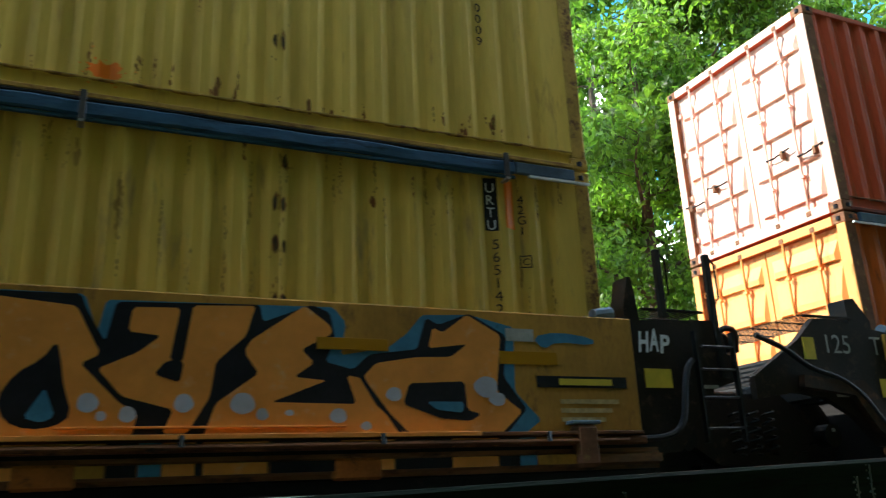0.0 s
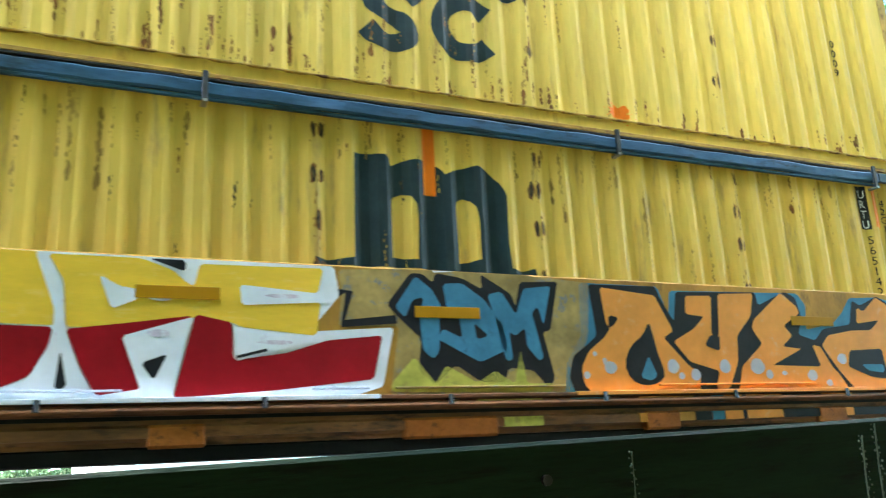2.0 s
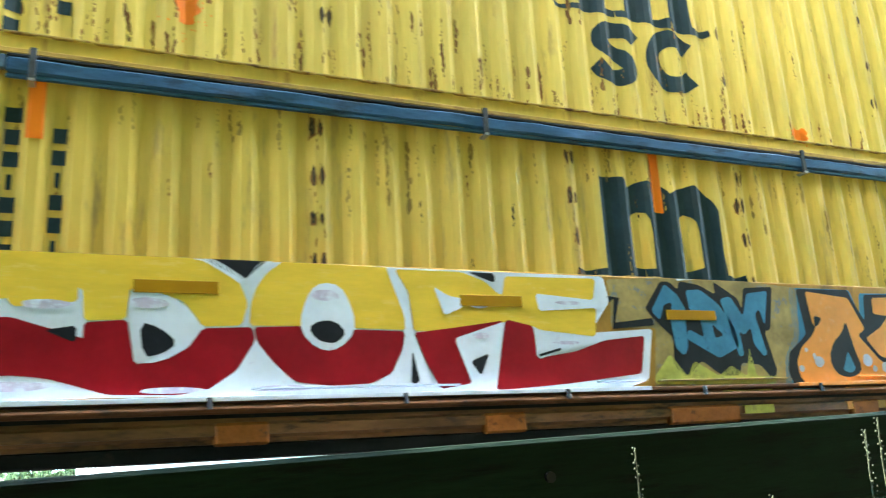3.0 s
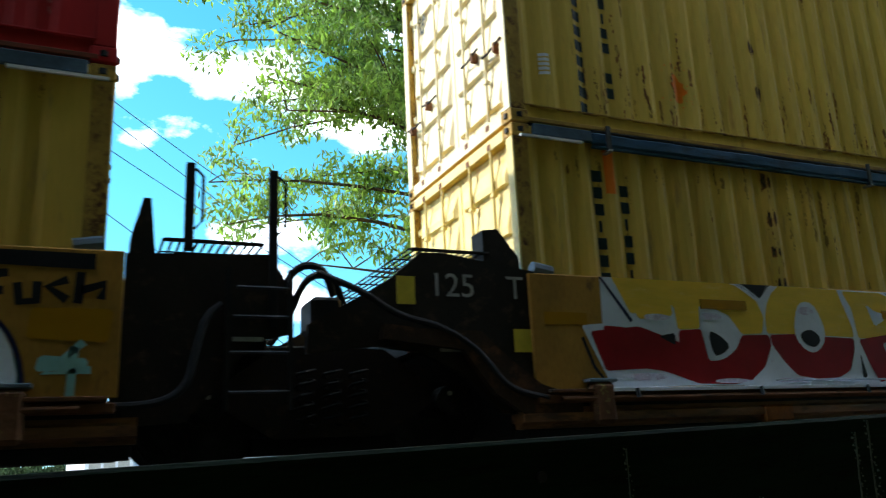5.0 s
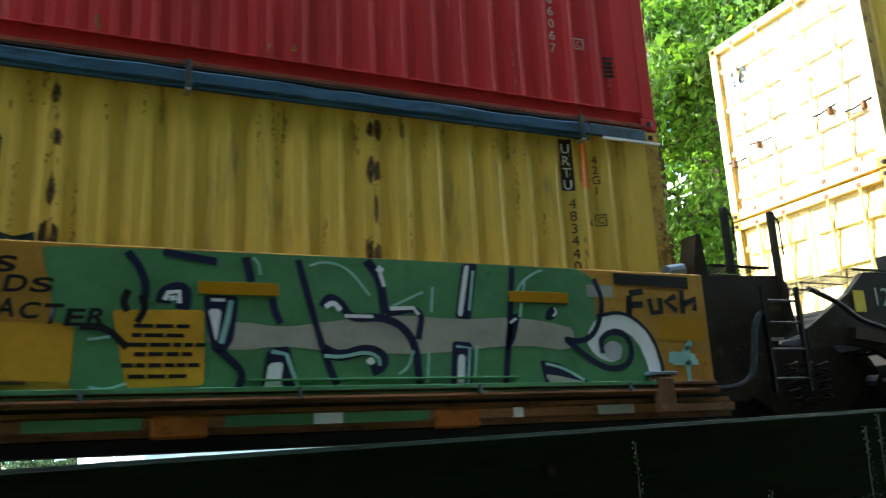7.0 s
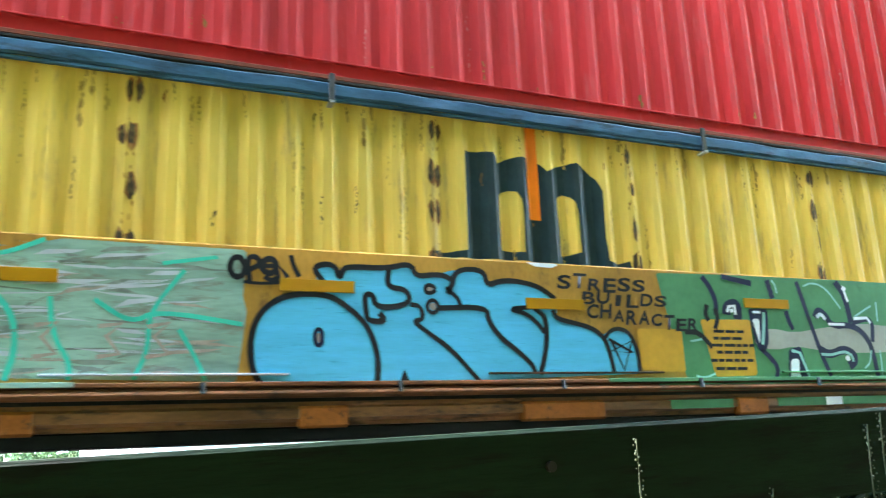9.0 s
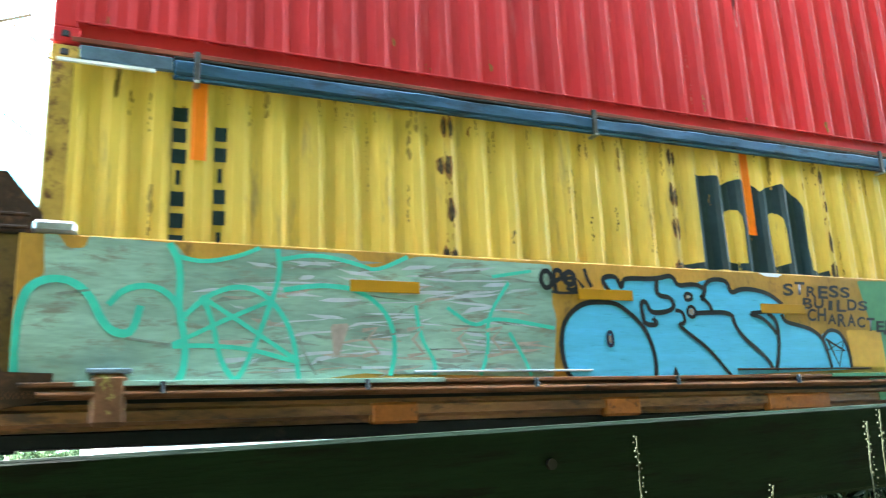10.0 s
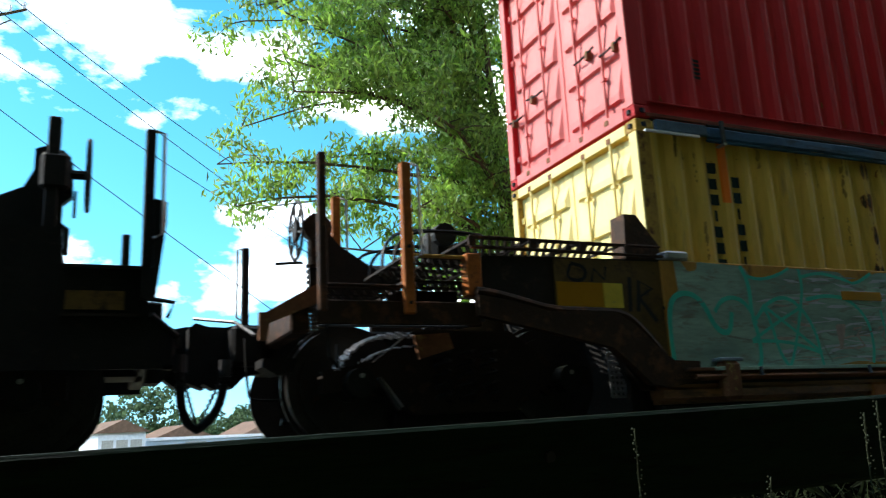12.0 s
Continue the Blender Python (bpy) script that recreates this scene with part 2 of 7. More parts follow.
def prism(bm, outline, y0, y1):
    """An outline of (x, z) made solid from y0 to y1."""
    front = [bm.verts.new((x, y0, z)) for x, z in outline]
    back = [bm.verts.new((x, y1, z)) for x, z in outline]
    bm.faces.new(front)
    bm.faces.new(back[::-1])
    for i in range(len(outline)):
        j = (i + 1) % len(outline)
        bm.faces.new((front[i], back[i], back[j], front[j]))
    return bm


def prismed(outline, y0, y1):
    return prism(bmesh.new(), outline, y0, y1)


def rod(bm, points, r, n=8):
    """A round bar along points."""
    rings = []
    pts = [Vector(p) for p in points]
    for i, p in enumerate(pts):
        way = (pts[min(i + 1, len(pts) - 1)] - pts[max(i - 1, 0)]).normalized()
        side = way.orthogonal().normalized() if abs(way.z) > 0.99 else way.cross(Vector((0, 0, 1))).normalized()
        up = side.cross(way)
        rings.append([bm.verts.new(p + r * (math.cos(a) * side + math.sin(a) * up)) for a in (2 * math.pi * k / n for k in range(n))])
    for a, b in zip(rings, rings[1:]):
        for k in range(n):
            bm.faces.new((a[k], a[(k + 1) % n], b[(k + 1) % n], b[k]))
    bm.faces.new(rings[0][::-1])
    bm.faces.new(rings[-1])
    return bm


def rods(points, r, n=8):
    return rod(bmesh.new(), points, r, n)


def disc(bm, x, y0, y1, z, r, n=28):
    return rod(bm, [(x, y0, z), (x, y1, z)], r, n)


def lettering(words, size, spacing=1.0, bold=0.0):
    """Words as a flat bmesh in x and z, from its lower left corner at the origin, facing -y."""
    cu = bpy.data.curves.new("words", "FONT")
    cu.body, cu.size, cu.space_character, cu.offset = words, size, spacing, bold
    ob = bpy.data.objects.new("words", cu)
    me = bpy.data.meshes.new_from_object(ob)
    bm = bmesh.new()
    bm.from_mesh(me)
    bpy.data.objects.remove(ob)
    bpy.data.meshes.remove(me)
    for v in bm.verts:
        v.co = (v.co.x, 0, v.co.y)
    return bm


# ---- ground, track, beam ----
def strip(name, material, profile, x0, x1, step, label, rough=0.0):
    """A sheet along x over a profile of (y, z)."""
    xs = np.arange(x0, x1 + step / 2, step)
    bm = bmesh.new()
    grid = [[bm.verts.new((x, y, z + (noise.noise((x * 0.7, y * 0.9, 0)) * rough if -60 < x < 60 else 0))) for y, z in profile] for x in xs]
    for a, b in zip(grid, grid[1:]):
        for i in range(len(profile) - 1):
            bm.faces.new((a[i], b[i], b[i + 1], a[i + 1]))
    ob = part(name, bm, material, None, label)
    return tagged(ob, "", "", "", "structure")


RAIL_Z, TRACK_Y = 1.40, 6.73
bm = bmesh.new()
ys = [-3000, -300, -40, -5, 2.0, 3.2, 3.9, 4.4, 5.0, 8.5, 9.2, 10.2, 13, 20, 40, 90, 300, 3000]
zs = [0, 0, 0, 0, 0, 0.15, 0.6, 0.95, 1.02, 1.02, 0.85, 0.6, 0.55, 0.5, 0.3, 0, 0, 0]
xs = [-3000, -300, -90, -45, -30, *range(-24, 27, 2), 30, 45, 90, 300, 3000]
grid = [[bm.verts.new((x, y, z + (0.05 * noise.noise((x, y, 3)) if abs(x) < 40 and -5 <= y < 41 else 0))) for y, z in zip(ys, zs)] for x in xs]
for a, b in zip(grid, grid[1:]):
    for i in range(len(ys) - 1):
        bm.faces.new((a[i], b[i], b[i + 1], a[i + 1]))
tagged(part("ground", bm, earth, None, "dry grassy ground with a low railway bank"), "", "", "", "structure")
strip("ballast_bed", ballast, [(4.3, 0.95), (4.9, 1.14), (5.4, 1.2), (8.1, 1.2), (8.6, 1.14), (9.2, 0.9)], -46, 46, 0.5, "bed of grey crushed stone under the track", 0.03)
for k in range(-60, 60):
    if k == -60:
        tie = tagged(part("railway_tie", boxed(-0.11, 0.11, -1.3, 1.3, 0, 0.16, 0.01), tie_wood, None, "dark creosoted wooden tie in the ballast"), "", "railway tie", "ties of the track")
        tie.matrix_basis = pose(k * 0.6, TRACK_Y, 1.08)
    else:
        copy_thing(tie, pose(k * 0.6, TRACK_Y, 1.08))
section = [(-0.07, 0), (0.07, 0), (0.07, 0.012), (0.012, 0.03), (0.012, 0.12), (0.036, 0.13), (0.036, 0.16), (-0.036, 0.16), (-0.036, 0.13), (-0.012, 0.12), (-0.012, 0.03), (-0.07, 0.012)]
for side in (-1, 1):
    bm = bmesh.new()
    ends = [[bm.verts.new((x, TRACK_Y + side * 0.753 + y, RAIL_Z - 0.16 + z)) for y, z in section] for x in (-46, 46)]
    for i in range(len(section)):
        j = (i + 1) % len(section)
        bm.faces.new((ends[0][i], ends[1][i], ends[1][j], ends[0][j]))
    tagged(part("rail", bm, rail_steel, None, "steel running rail with a polished head"), "", "rail", "rails of the track")

# the timber guard beam close to the eye, on short posts
beam = thing("guard_beam", pose(1.0, 2.42, EYE, 0, -1.25, 0), "dark green painted timber beam on short posts beside the track", "guard beam")
bm = bmesh.new()
box(bm, -9, 9, -0.12, 0.12, -0.31, 0.012, 0.012)
for v in bm.verts:
    v.co.z += 0.004 * noise.noise((v.co.x * 2, v.co.y * 5, 1))
part("timber", bm, beam_paint, beam)
for x in (-7.6, -4.0, 4.4, 8.0):
    part("post", boxed(x - 0.1, x + 0.1, -0.09, 0.09, -1.75, -0.311, 0.01), beam_paint, beam)
for x in (0.35, 2.4, 4.4):
    part("bolt", disc(bmesh.new(), x, -0.135, -0.1, -0.11, 0.018, 10), black_steel, beam, "rusty bolt head")


# ---- containers ----
LONG, WIDE, TALL = 12.192, 2.438, 2.591
PITCH, DEPTH, WALL0, WALL1 = 0.278, 0.036, -5.98, 5.98


def breaks():
    """Where the corrugated side wall bends: x and the depth there."""
    out, x = [(WALL0, 0.0)], WALL0 + 0.08
    while x < WALL1 - PITCH:
        out += [(x, 0.0), (x + 0.068, DEPTH), (x + 0.139, DEPTH), (x + 0.207, 0.0)]
        x += PITCH
    return out + [(WALL1, 0.0)]


BREAKS = breaks()


def dent(x):
    for (a, p), (b, q) in zip(BREAKS, BREAKS[1:]):
        if a <= x <= b:
            return p + (q - p) * (x - a) / (b - a)
    return 0.0


def on_wall(bm, off=0.004):
    """Lays a flat bmesh of x and z on the corrugated wall of a container."""
    lo, hi = min(v.co.x for v in bm.verts), max(v.co.x for v in bm.verts)
    for x, _ in BREAKS:
        if lo < x < hi:
            bmesh.ops.bisect_plane(bm, geom=bm.verts[:] + bm.edges[:] + bm.faces[:], plane_co=(x, 0, 0), plane_no=(1, 0, 0), dist=1e-5)
    for v in bm.verts:
        v.co.y = -WIDE / 2 + 0.012 + dent(v.co.x) - off
    return bm


def flat(outline):
    bm = bmesh.new()
    bm.faces.new([bm.verts.new((x, 0, z)) for x, z in outline])
    bm.normal_update()
    bmesh.ops.triangulate(bm, faces=bm.faces[:])
    return bm


def rect(x0, x1, z0, z1):
    return flat([(x0, z0), (x1, z0), (x1, z1), (x0, z1)])


def casting():
    bm = boxed(-0.089, 0.089, -0.081, 0.081, -0.059, 0.059, 0.008)
    return bm


def container(x, z, wall, post, label, group, door_paint=None, lips=(0.26, 0.72, 1.18, 1.64, 2.10), tall=TALL, y=TRACK_Y):
    """A forty-foot freight container with its door end at -x."""
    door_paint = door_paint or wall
    c = thing("freight_container", pose(x, y, z), label, "freight container", group)
    hw, hl = WIDE / 2, LONG / 2
    for side in (-1, 1):
        bm = bmesh.new()
        row = [(bm.verts.new((bx, side * (hw - 0.012 - d), 0.15)), bm.verts.new((bx, side * (hw - 0.012 - d), tall - 0.07))) for bx, d in BREAKS]
        for a, b in zip(row, row[1:]):
            bm.faces.new((a[0], b[0], b[1], a[1]))
        back = [(bm.verts.new((bx, side * (hw - 0.055), 0.15)), bm.verts.new((bx, side * (hw - 0.055), tall - 0.07))) for bx in (WALL0, WALL1)]
        bm.faces.new((back[0][0], back[1][0], back[1][1], back[0][1]))
        part("side_wall", bm, wall, c, "corrugated steel side wall")
        part("bottom_rail", boxed(-5.98, 5.98, *sorted((side * (hw - 0.034), side * (hw - 0.06))), 0.02, 0.19, 0.006), wall, c)
        part("rail_flange", boxed(-5.98, 5.98, *sorted((side * (hw - 0.006), side * (hw - 0.05))), 0.165, 0.182, 0.004), post, c, "worn upper flange of the rail")
        part("top_rail", boxed(-5.98, 5.98, side * (hw - 0.005) - (0 if side < 0 else 0.06), side * (hw - 0.005) + (0.06 if side < 0 else 0), tall - 0.08, tall - 0.012, 0.006), wall, c)
    bm = bmesh.new()
    xs_ = np.linspace(-5.98, 5.98, 58)
    r = [(bm.verts.new((q, -hw + 0.05, tall - 0.03 - (0.012 if k % 2 else 0))), bm.verts.new((q, hw - 0.05, tall - 0.03 - (0.012 if k % 2 else 0)))) for k, q in enumerate(xs_)]
    for a, b in zip(r, r[1:]):
        bm.faces.new((a[0], a[1], b[1], b[0]))
    part("roof", bm, wall, c)
    part("underframe", boxed(-5.95, 5.95, -hw + 0.06, hw - 0.06, 0.05, 0.15), black_steel, c)
    bm = bmesh.new()
    ey = np.arange(-hw + 0.1, hw - 0.09, 0.1)
    e = [(bm.verts.new((hl - 0.05 - (0.04 if k % 3 else 0), q, 0.12)), bm.verts.new((hl - 0.05 - (0.04 if k % 3 else 0), q, tall - 0.1))) for k, q in enumerate(ey)]
    for a, b in zip(e, e[1:]):
        bm.faces.new((a[0], b[0], b[1], a[1]))
    part("end_wall", bm, wall, c)
    for ex in (-1, 1):
        part("end_sill", boxed(*sorted((ex * hl, ex * (hl - 0.1))), -hw + 0.16, hw - 0.16, 0.01, 0.14, 0.006), wall, c)
        part("end_header", boxed(*sorted((ex * hl, ex * (hl - 0.1))), -hw + 0.16, hw - 0.16, tall - 0.12, tall - 0.01, 0.006), wall, c)
        for sy in (-1, 1):
            part("corner_post", boxed(*sorted((ex * (hl - 0.006), ex * (hl - 0.16))), *sorted((sy * (hw - 0.006), sy * (hw - 0.13))), 0.118, tall - 0.118, 0.012), post, c)
            for cz in (0.059, tall - 0.059):
                o = part("corner_casting", casting(), post, c, "corner casting with oval lifting holes")
                o.matrix_basis = pose(ex * (hl - 0.089), sy * (hw - 0.081), cz)
                hole = part("lifting_hole", rod(bmesh.new(), [(-0.002, 0, -0.02), (-0.002, 0, 0.02)], 0.028, 8), black_paint, o)
                hole.matrix_basis = pose(ex * 0.085, 0, 0, 0, 0, 0)
                hole2 = twin(hole, pose(0, sy * 0.077, 0))
    # two door leaves with pressed panels that overhang in narrow lips, each with two locking bars
    dx = -hl + 0.075
    # sill, header and post faces take the sun-lightened paint too
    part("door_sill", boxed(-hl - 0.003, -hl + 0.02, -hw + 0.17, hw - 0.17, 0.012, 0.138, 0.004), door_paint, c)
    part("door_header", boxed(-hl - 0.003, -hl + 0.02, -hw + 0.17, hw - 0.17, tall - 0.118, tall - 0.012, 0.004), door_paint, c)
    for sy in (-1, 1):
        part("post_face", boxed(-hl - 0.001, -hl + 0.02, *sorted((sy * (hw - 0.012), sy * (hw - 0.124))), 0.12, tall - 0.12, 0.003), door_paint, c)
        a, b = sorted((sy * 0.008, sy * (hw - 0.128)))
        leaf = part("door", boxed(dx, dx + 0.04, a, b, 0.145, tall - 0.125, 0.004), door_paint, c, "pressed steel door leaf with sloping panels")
        for z0, z1 in zip(lips, [*lips[1:], tall - 0.2]):
            bm = bmesh.new()
            ya, yb = a + 0.07, b - 0.07
            for y_ in (ya, yb):
                e_ = 0.05 if y_ == ya else -0.05
                for px_, pz_, in_ in ((dx + 0.002, z0, 0), (dx - 0.040, z0 + 0.010, e_), (dx - 0.040, z0 + 0.08, e_), (dx + 0.002, z1 - 0.05, 0)):
                    bm.verts.new((px_, y_ + in_, pz_))
            bm.verts.ensure_lookup_table()
            v_ = bm.verts
            for i in range(3):
                bm.faces.new((v_[i], v_[i + 1], v_[i + 5], v_[i + 4]))
            bm.faces.new(v_[0:4])
            bm.faces.new((v_[7], v_[6], v_[5], v_[4]))
            bm.faces.new((v_[0], v_[4], v_[7], v_[3]))
            part("door_panel", bm, door_paint, leaf)
        for q in (0.33, 0.78):
            yb = sy * q
            part("locking_bar", rods([(dx - 0.06, yb, 0.07), (dx - 0.06, yb, tall - 0.06)], 0.016, 8), door_paint, leaf, "painted locking bar")
            for cz in (0.09, tall - 0.08):
                part("cam_keeper", boxed(dx - 0.085, dx - 0.025, yb - 0.035, yb + 0.035, cz - 0.03, cz + 0.03, 0.006), rust_end, leaf)
            for cz in (0.55, 1.45, 2.05):
                part("bar_bracket", boxed(dx - 0.08, dx - 0.03, yb - 0.028, yb + 0.028, cz - 0.016, cz + 0.016), door_paint, leaf)
            hz = 0.92 if q < 0.5 else 0.80
            part("door_handle", rods([(dx - 0.085, yb, hz), (dx - 0.09, yb + sy * 0.12, hz - 0.01), (dx - 0.085, yb + sy * 0.36, hz + 0.03)], 0.012, 6), black_steel, leaf)
            part("handle_catch", boxed(dx - 0.1, dx - 0.03, yb + sy * 0.24 - 0.022, yb + sy * 0.24 + 0.022, hz - 0.06, hz + 0.04, 0.005), rust_end, leaf)
        for cz in (0.35, 0.95, 1.6, 2.2):
            yh = sy * (hw - 0.13)
            part("hinge", boxed(dx - 0.03, dx + 0.0, yh - 0.05, yh + 0.05, cz - 0.04, cz + 0.04, 0.008), door_paint, leaf)
    return c


def sidebar(c):
    """The blue rail clamped along the top edge of a lower container, with steel clips."""
    y0 = -WIDE / 2
    bm = boxed(-5.3, 5.3, y0 - 0.058, y0 - 0.008, TALL - 0.135, TALL - 0.022, 0.016)
    bmesh.ops.subdivide_edges(bm, edges=[e for e in bm.edges if abs(e.verts[0].co.x - e.verts[1].co.x) > 5], cuts=90)
    for v in bm.verts:
        v.co.z += 0.013 * noise.noise((v.co.x * 2.2, 0, 2)) + 0.005 * noise.noise((v.co.x * 7, v.co.y * 9, 8))
        v.co.y += 0.014 * noise.noise((v.co.x * 3, v.co.z * 9, 5))
    rail = part("blue_rail", bm, blue_rail, c, "blue rail along the top edge")
    part("rail_cap", boxed(-5.3, 5.3, y0 - 0.044, y0 - 0.01, TALL - 0.165, TALL - 0.14, 0.004), blue_rail, rail)
    # the dark gap under the upper container, drawn as a black strip
    part("gap_shade_strip", boxed(-5.3, 5.3, y0 - 0.05, y0 - 0.009, TALL - 0.016, TALL + 0.006, 0.004), black_steel, rail, "black strip that stands for the shaded gap above the rail")
    for ex in (-1, 1):
        part("rail_end", boxed(*sorted((ex * 5.302, ex * 5.91)), y0 - 0.055, y0 - 0.008, TALL - 0.115, TALL - 0.01, 0.008), rail_end, rail, "dull blue end of the rail")
        part("white_bar", boxed(*sorted((ex * 5.42, ex * 6.05)), y0 - 0.07, y0 - 0.045, TALL - 0.15, TALL - 0.128), white_paint, rail, "thin white bar")
    for q in (-5.14, -1.75, 1.87, 5.2):
        clip = part("clip", boxed(q - 0.022, q + 0.022, y0 - 0.09, y0 - 0.064, TALL - 0.19, TALL + 0.045, 0.004), clip_steel, rail, "steel clip")
        part("clip_hook", boxed(q - 0.02, q + 0.02, y0 - 0.1, y0 + 0.012, TALL - 0.205, TALL - 0.185), galvanised, clip)


X0, X1, X2, X3 = 13.43, -2.06, -17.42, -34.9
LOW_Z, HIGH_Z = 1.64, 4.25
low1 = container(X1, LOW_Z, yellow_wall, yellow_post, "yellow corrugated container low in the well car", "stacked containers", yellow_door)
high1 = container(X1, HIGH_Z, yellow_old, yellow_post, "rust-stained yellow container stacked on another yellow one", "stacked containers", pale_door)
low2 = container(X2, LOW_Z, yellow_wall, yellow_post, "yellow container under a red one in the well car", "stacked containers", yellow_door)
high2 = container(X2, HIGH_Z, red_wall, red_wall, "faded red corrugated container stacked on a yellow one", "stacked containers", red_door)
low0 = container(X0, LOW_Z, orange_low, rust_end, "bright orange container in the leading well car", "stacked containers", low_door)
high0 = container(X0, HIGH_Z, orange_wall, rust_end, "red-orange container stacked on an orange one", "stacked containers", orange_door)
for c in (low1, low2, low0):
    sidebar(c)
MOVERS = [low1, high1, low2, high2, low0, high0]


# ---- well cars ----
PY = -1.43    # outer face of a car's side panel


def well_car(x, label):
    """One unit of an articulated well car: origin at rail level under its middle."""
    c = thing("well_car", pose(x, TRACK_Y, RAIL_Z), label, "railway car", "units of the train")
    for side in (-1, 1):
        a, b = sorted((side * 1.43, side * 1.38))
        part("side_panel", boxed(-6.165, 6.21, a, b, 0.50, 1.43, 0.006), car_yellow, c, "tall yellow painted side panel of the well")
        a, b = sorted((side * 1.428, side * 1.30))
        part("top_chord", boxed(-6.09, 6.21, a, b, 1.395, 1.434, 0.008), car_yellow, c)
        a, b = sorted((side * 1.50, side * 1.26))
        part("sill_flange", boxed(-6.2, 6.2, a, b, 0.40, 0.47, 0.012), sill_rust, c, "rust-brown sill flange")
        part("sill_web", boxed(-6.2, 6.2, *sorted((side * 1.46, side * 1.26)), 0.375, 0.40), black_steel, c)
        bm = boxed(-6.33, 6.33, *sorted((side * 1.495, side * 1.30)), 0.215, 0.378)
        bmesh.ops.bevel(bm, geom=[e for e in bm.edges if abs(e.verts[0].co.x - e.verts[1].co.x) > 5], offset=0.05, segments=3, affect="EDGES")
        part("lower_sill", bm, sill_tan, c, "rounded tan lower sill")
        a, b = sorted((side * 1.53, side * 1.30))
        part("ledge", boxed(-6.1, 6.15, a, b, 0.475, 0.505, 0.006), sill_rust, c, "narrow ledge along the panel's foot")
        part("floor_edge", boxed(-6.30, 6.30, *sorted((side * 1.44, side * 1.255)), 0.12, 0.213, 0.01), black_steel, c)
        part("pipe", rods([(-6.0, side * 1.515, 0.43), (6.0, side * 1.515, 0.43)], 0.022, 8), sill_rust, c)
        for q, w in ((-3.77, 0.35), (-1.87, 0.35), (0.0, 0.74), (1.87, 0.35), (3.77, 0.35)):
            part("bracket", boxed(q - w / 2, q + w / 2, *sorted((side * 1.505, side * 1.42)), 0.20, 0.345, 0.018), car_orange, c, "worn orange bracket under the sill")
        for q in (-5.61, 5.61):
            clamp = part("sill_clamp_plate", boxed(q - 0.105, q + 0.105, *sorted((side * 1.54, side * 1.42)), 0.235, 0.555, 0.03), rust_end, c, "rusty clamp plate round the sill")
            part("clamp_strap", boxed(q - 0.13, q + 0.13, *sorted((side * 1.535, side * 1.432)), 0.556, 0.585, 0.006), rail_grey, clamp)
    for k in range(9):
        q = -5.6 + k * 1.4
        part("cross_beam", boxed(q - 0.1, q + 0.1, -1.25, 1.25, 0.16, 0.23), black_steel, c)
    part("floor_pan", boxed(-6.0, 6.0, -1.25, -0.9, 0.19, 0.235), black_steel, c)
    twin(part("floor_pan", boxed(-6.0, 6.0, 0.9, 1.25, 0.19, 0.235), black_steel, c))
    return c


car1 = well_car(X1, "yellow articulated well car covered in bright graffiti")
car2 = well_car(X2, "yellow well car with green and pale blue graffiti")
car0 = well_car(X0, "yellow well car at the head of the three")
MOVERS += [car1, car2, car0]


# ---- spray paint and marks ----
spray_yellow = mat("yellow_spray_paint", (0.94, 0.58, 0.055), 0.45, 0, 0.07, 4, 0.05, 20, (0.95, 0.62, 0.13), 0.16, (0.6, 1, 2.4))
spray_red = mat("deep_red_spray_paint", (0.32, 0.004, 0.010), 0.45, 0, 0.14, 4, 0.05, 20)
spray_navy = mat("navy_spray_paint", (0.015, 0.018, 0.06), 0.45, 0, 0.2, 5, 0.05, 20)
spray_blue = mat("blue_spray_paint", (0.06, 0.23, 0.37), 0.45, 0, 0.2, 4, 0.05, 20, (0.04, 0.13, 0.2), 0.12)
spray_orange = mat("orange_spray_paint", (0.86, 0.33, 0.065), 0.45, 0, 0.1, 3, 0.05, 16, (0.82, 0.40, 0.17), 0.15)
spray_lime = mat("dull_lime_spray_paint", (0.50, 0.47, 0.09), 0.5, 0, 0.2, 5, 0.05, 20, (0.3, 0.22, 0.08), 0.15)
spray_mottle = mat("mottled_tan_spray_paint", (0.42, 0.29, 0.10), 0.5, 0, 0.3, 4, 0.08, 20, (0.16, 0.20, 0.25), 0.17)
spray_pale = mat("pale_blue_white_spray_paint", (0.50, 0.52, 0.60), 0.5, 0, 0.1, 6, 0.05, 20)
spray_green = mat("green_spray_paint", (0.085, 0.25, 0.12), 0.45, 0, 0.15, 3, 0.05, 20, (0.06, 0.18, 0.09), 0.12)
spray_grey = mat("warm_grey_spray_paint", (0.38, 0.37, 0.33), 0.5, 0, 0.12, 4, 0.05, 20)
spray_aqua = mat("pale_aqua_spray_paint", (0.32, 0.60, 0.58), 0.5, 0, 0.12, 6, 0.05, 20)
spray_turq = mat("turquoise_spray_paint", (0.06, 0.56, 0.44), 0.45, 0, 0.1, 6, 0.05, 20)
spray_mist = mat("wiped_aqua_grey_paint", (0.29, 0.44, 0.37), 0.5, 0, 0.3, 3.0, 0.06, 20, (0.22, 0.22, 0.18), 0.19, (0.45, 1, 1.9))
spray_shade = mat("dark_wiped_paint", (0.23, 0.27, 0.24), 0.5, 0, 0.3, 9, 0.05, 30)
spray_pink = mat("faded_pink_lettering", (0.42, 0.32, 0.28), 0.5, 0, 0.2, 12, 0.05, 30)
spray_sky = mat("sky_blue_spray_paint", (0.10, 0.50, 0.80), 0.45, 0, 0.08, 5, 0.05, 20, (0.05, 0.33, 0.56), 0.13, (0.5, 1, 4))
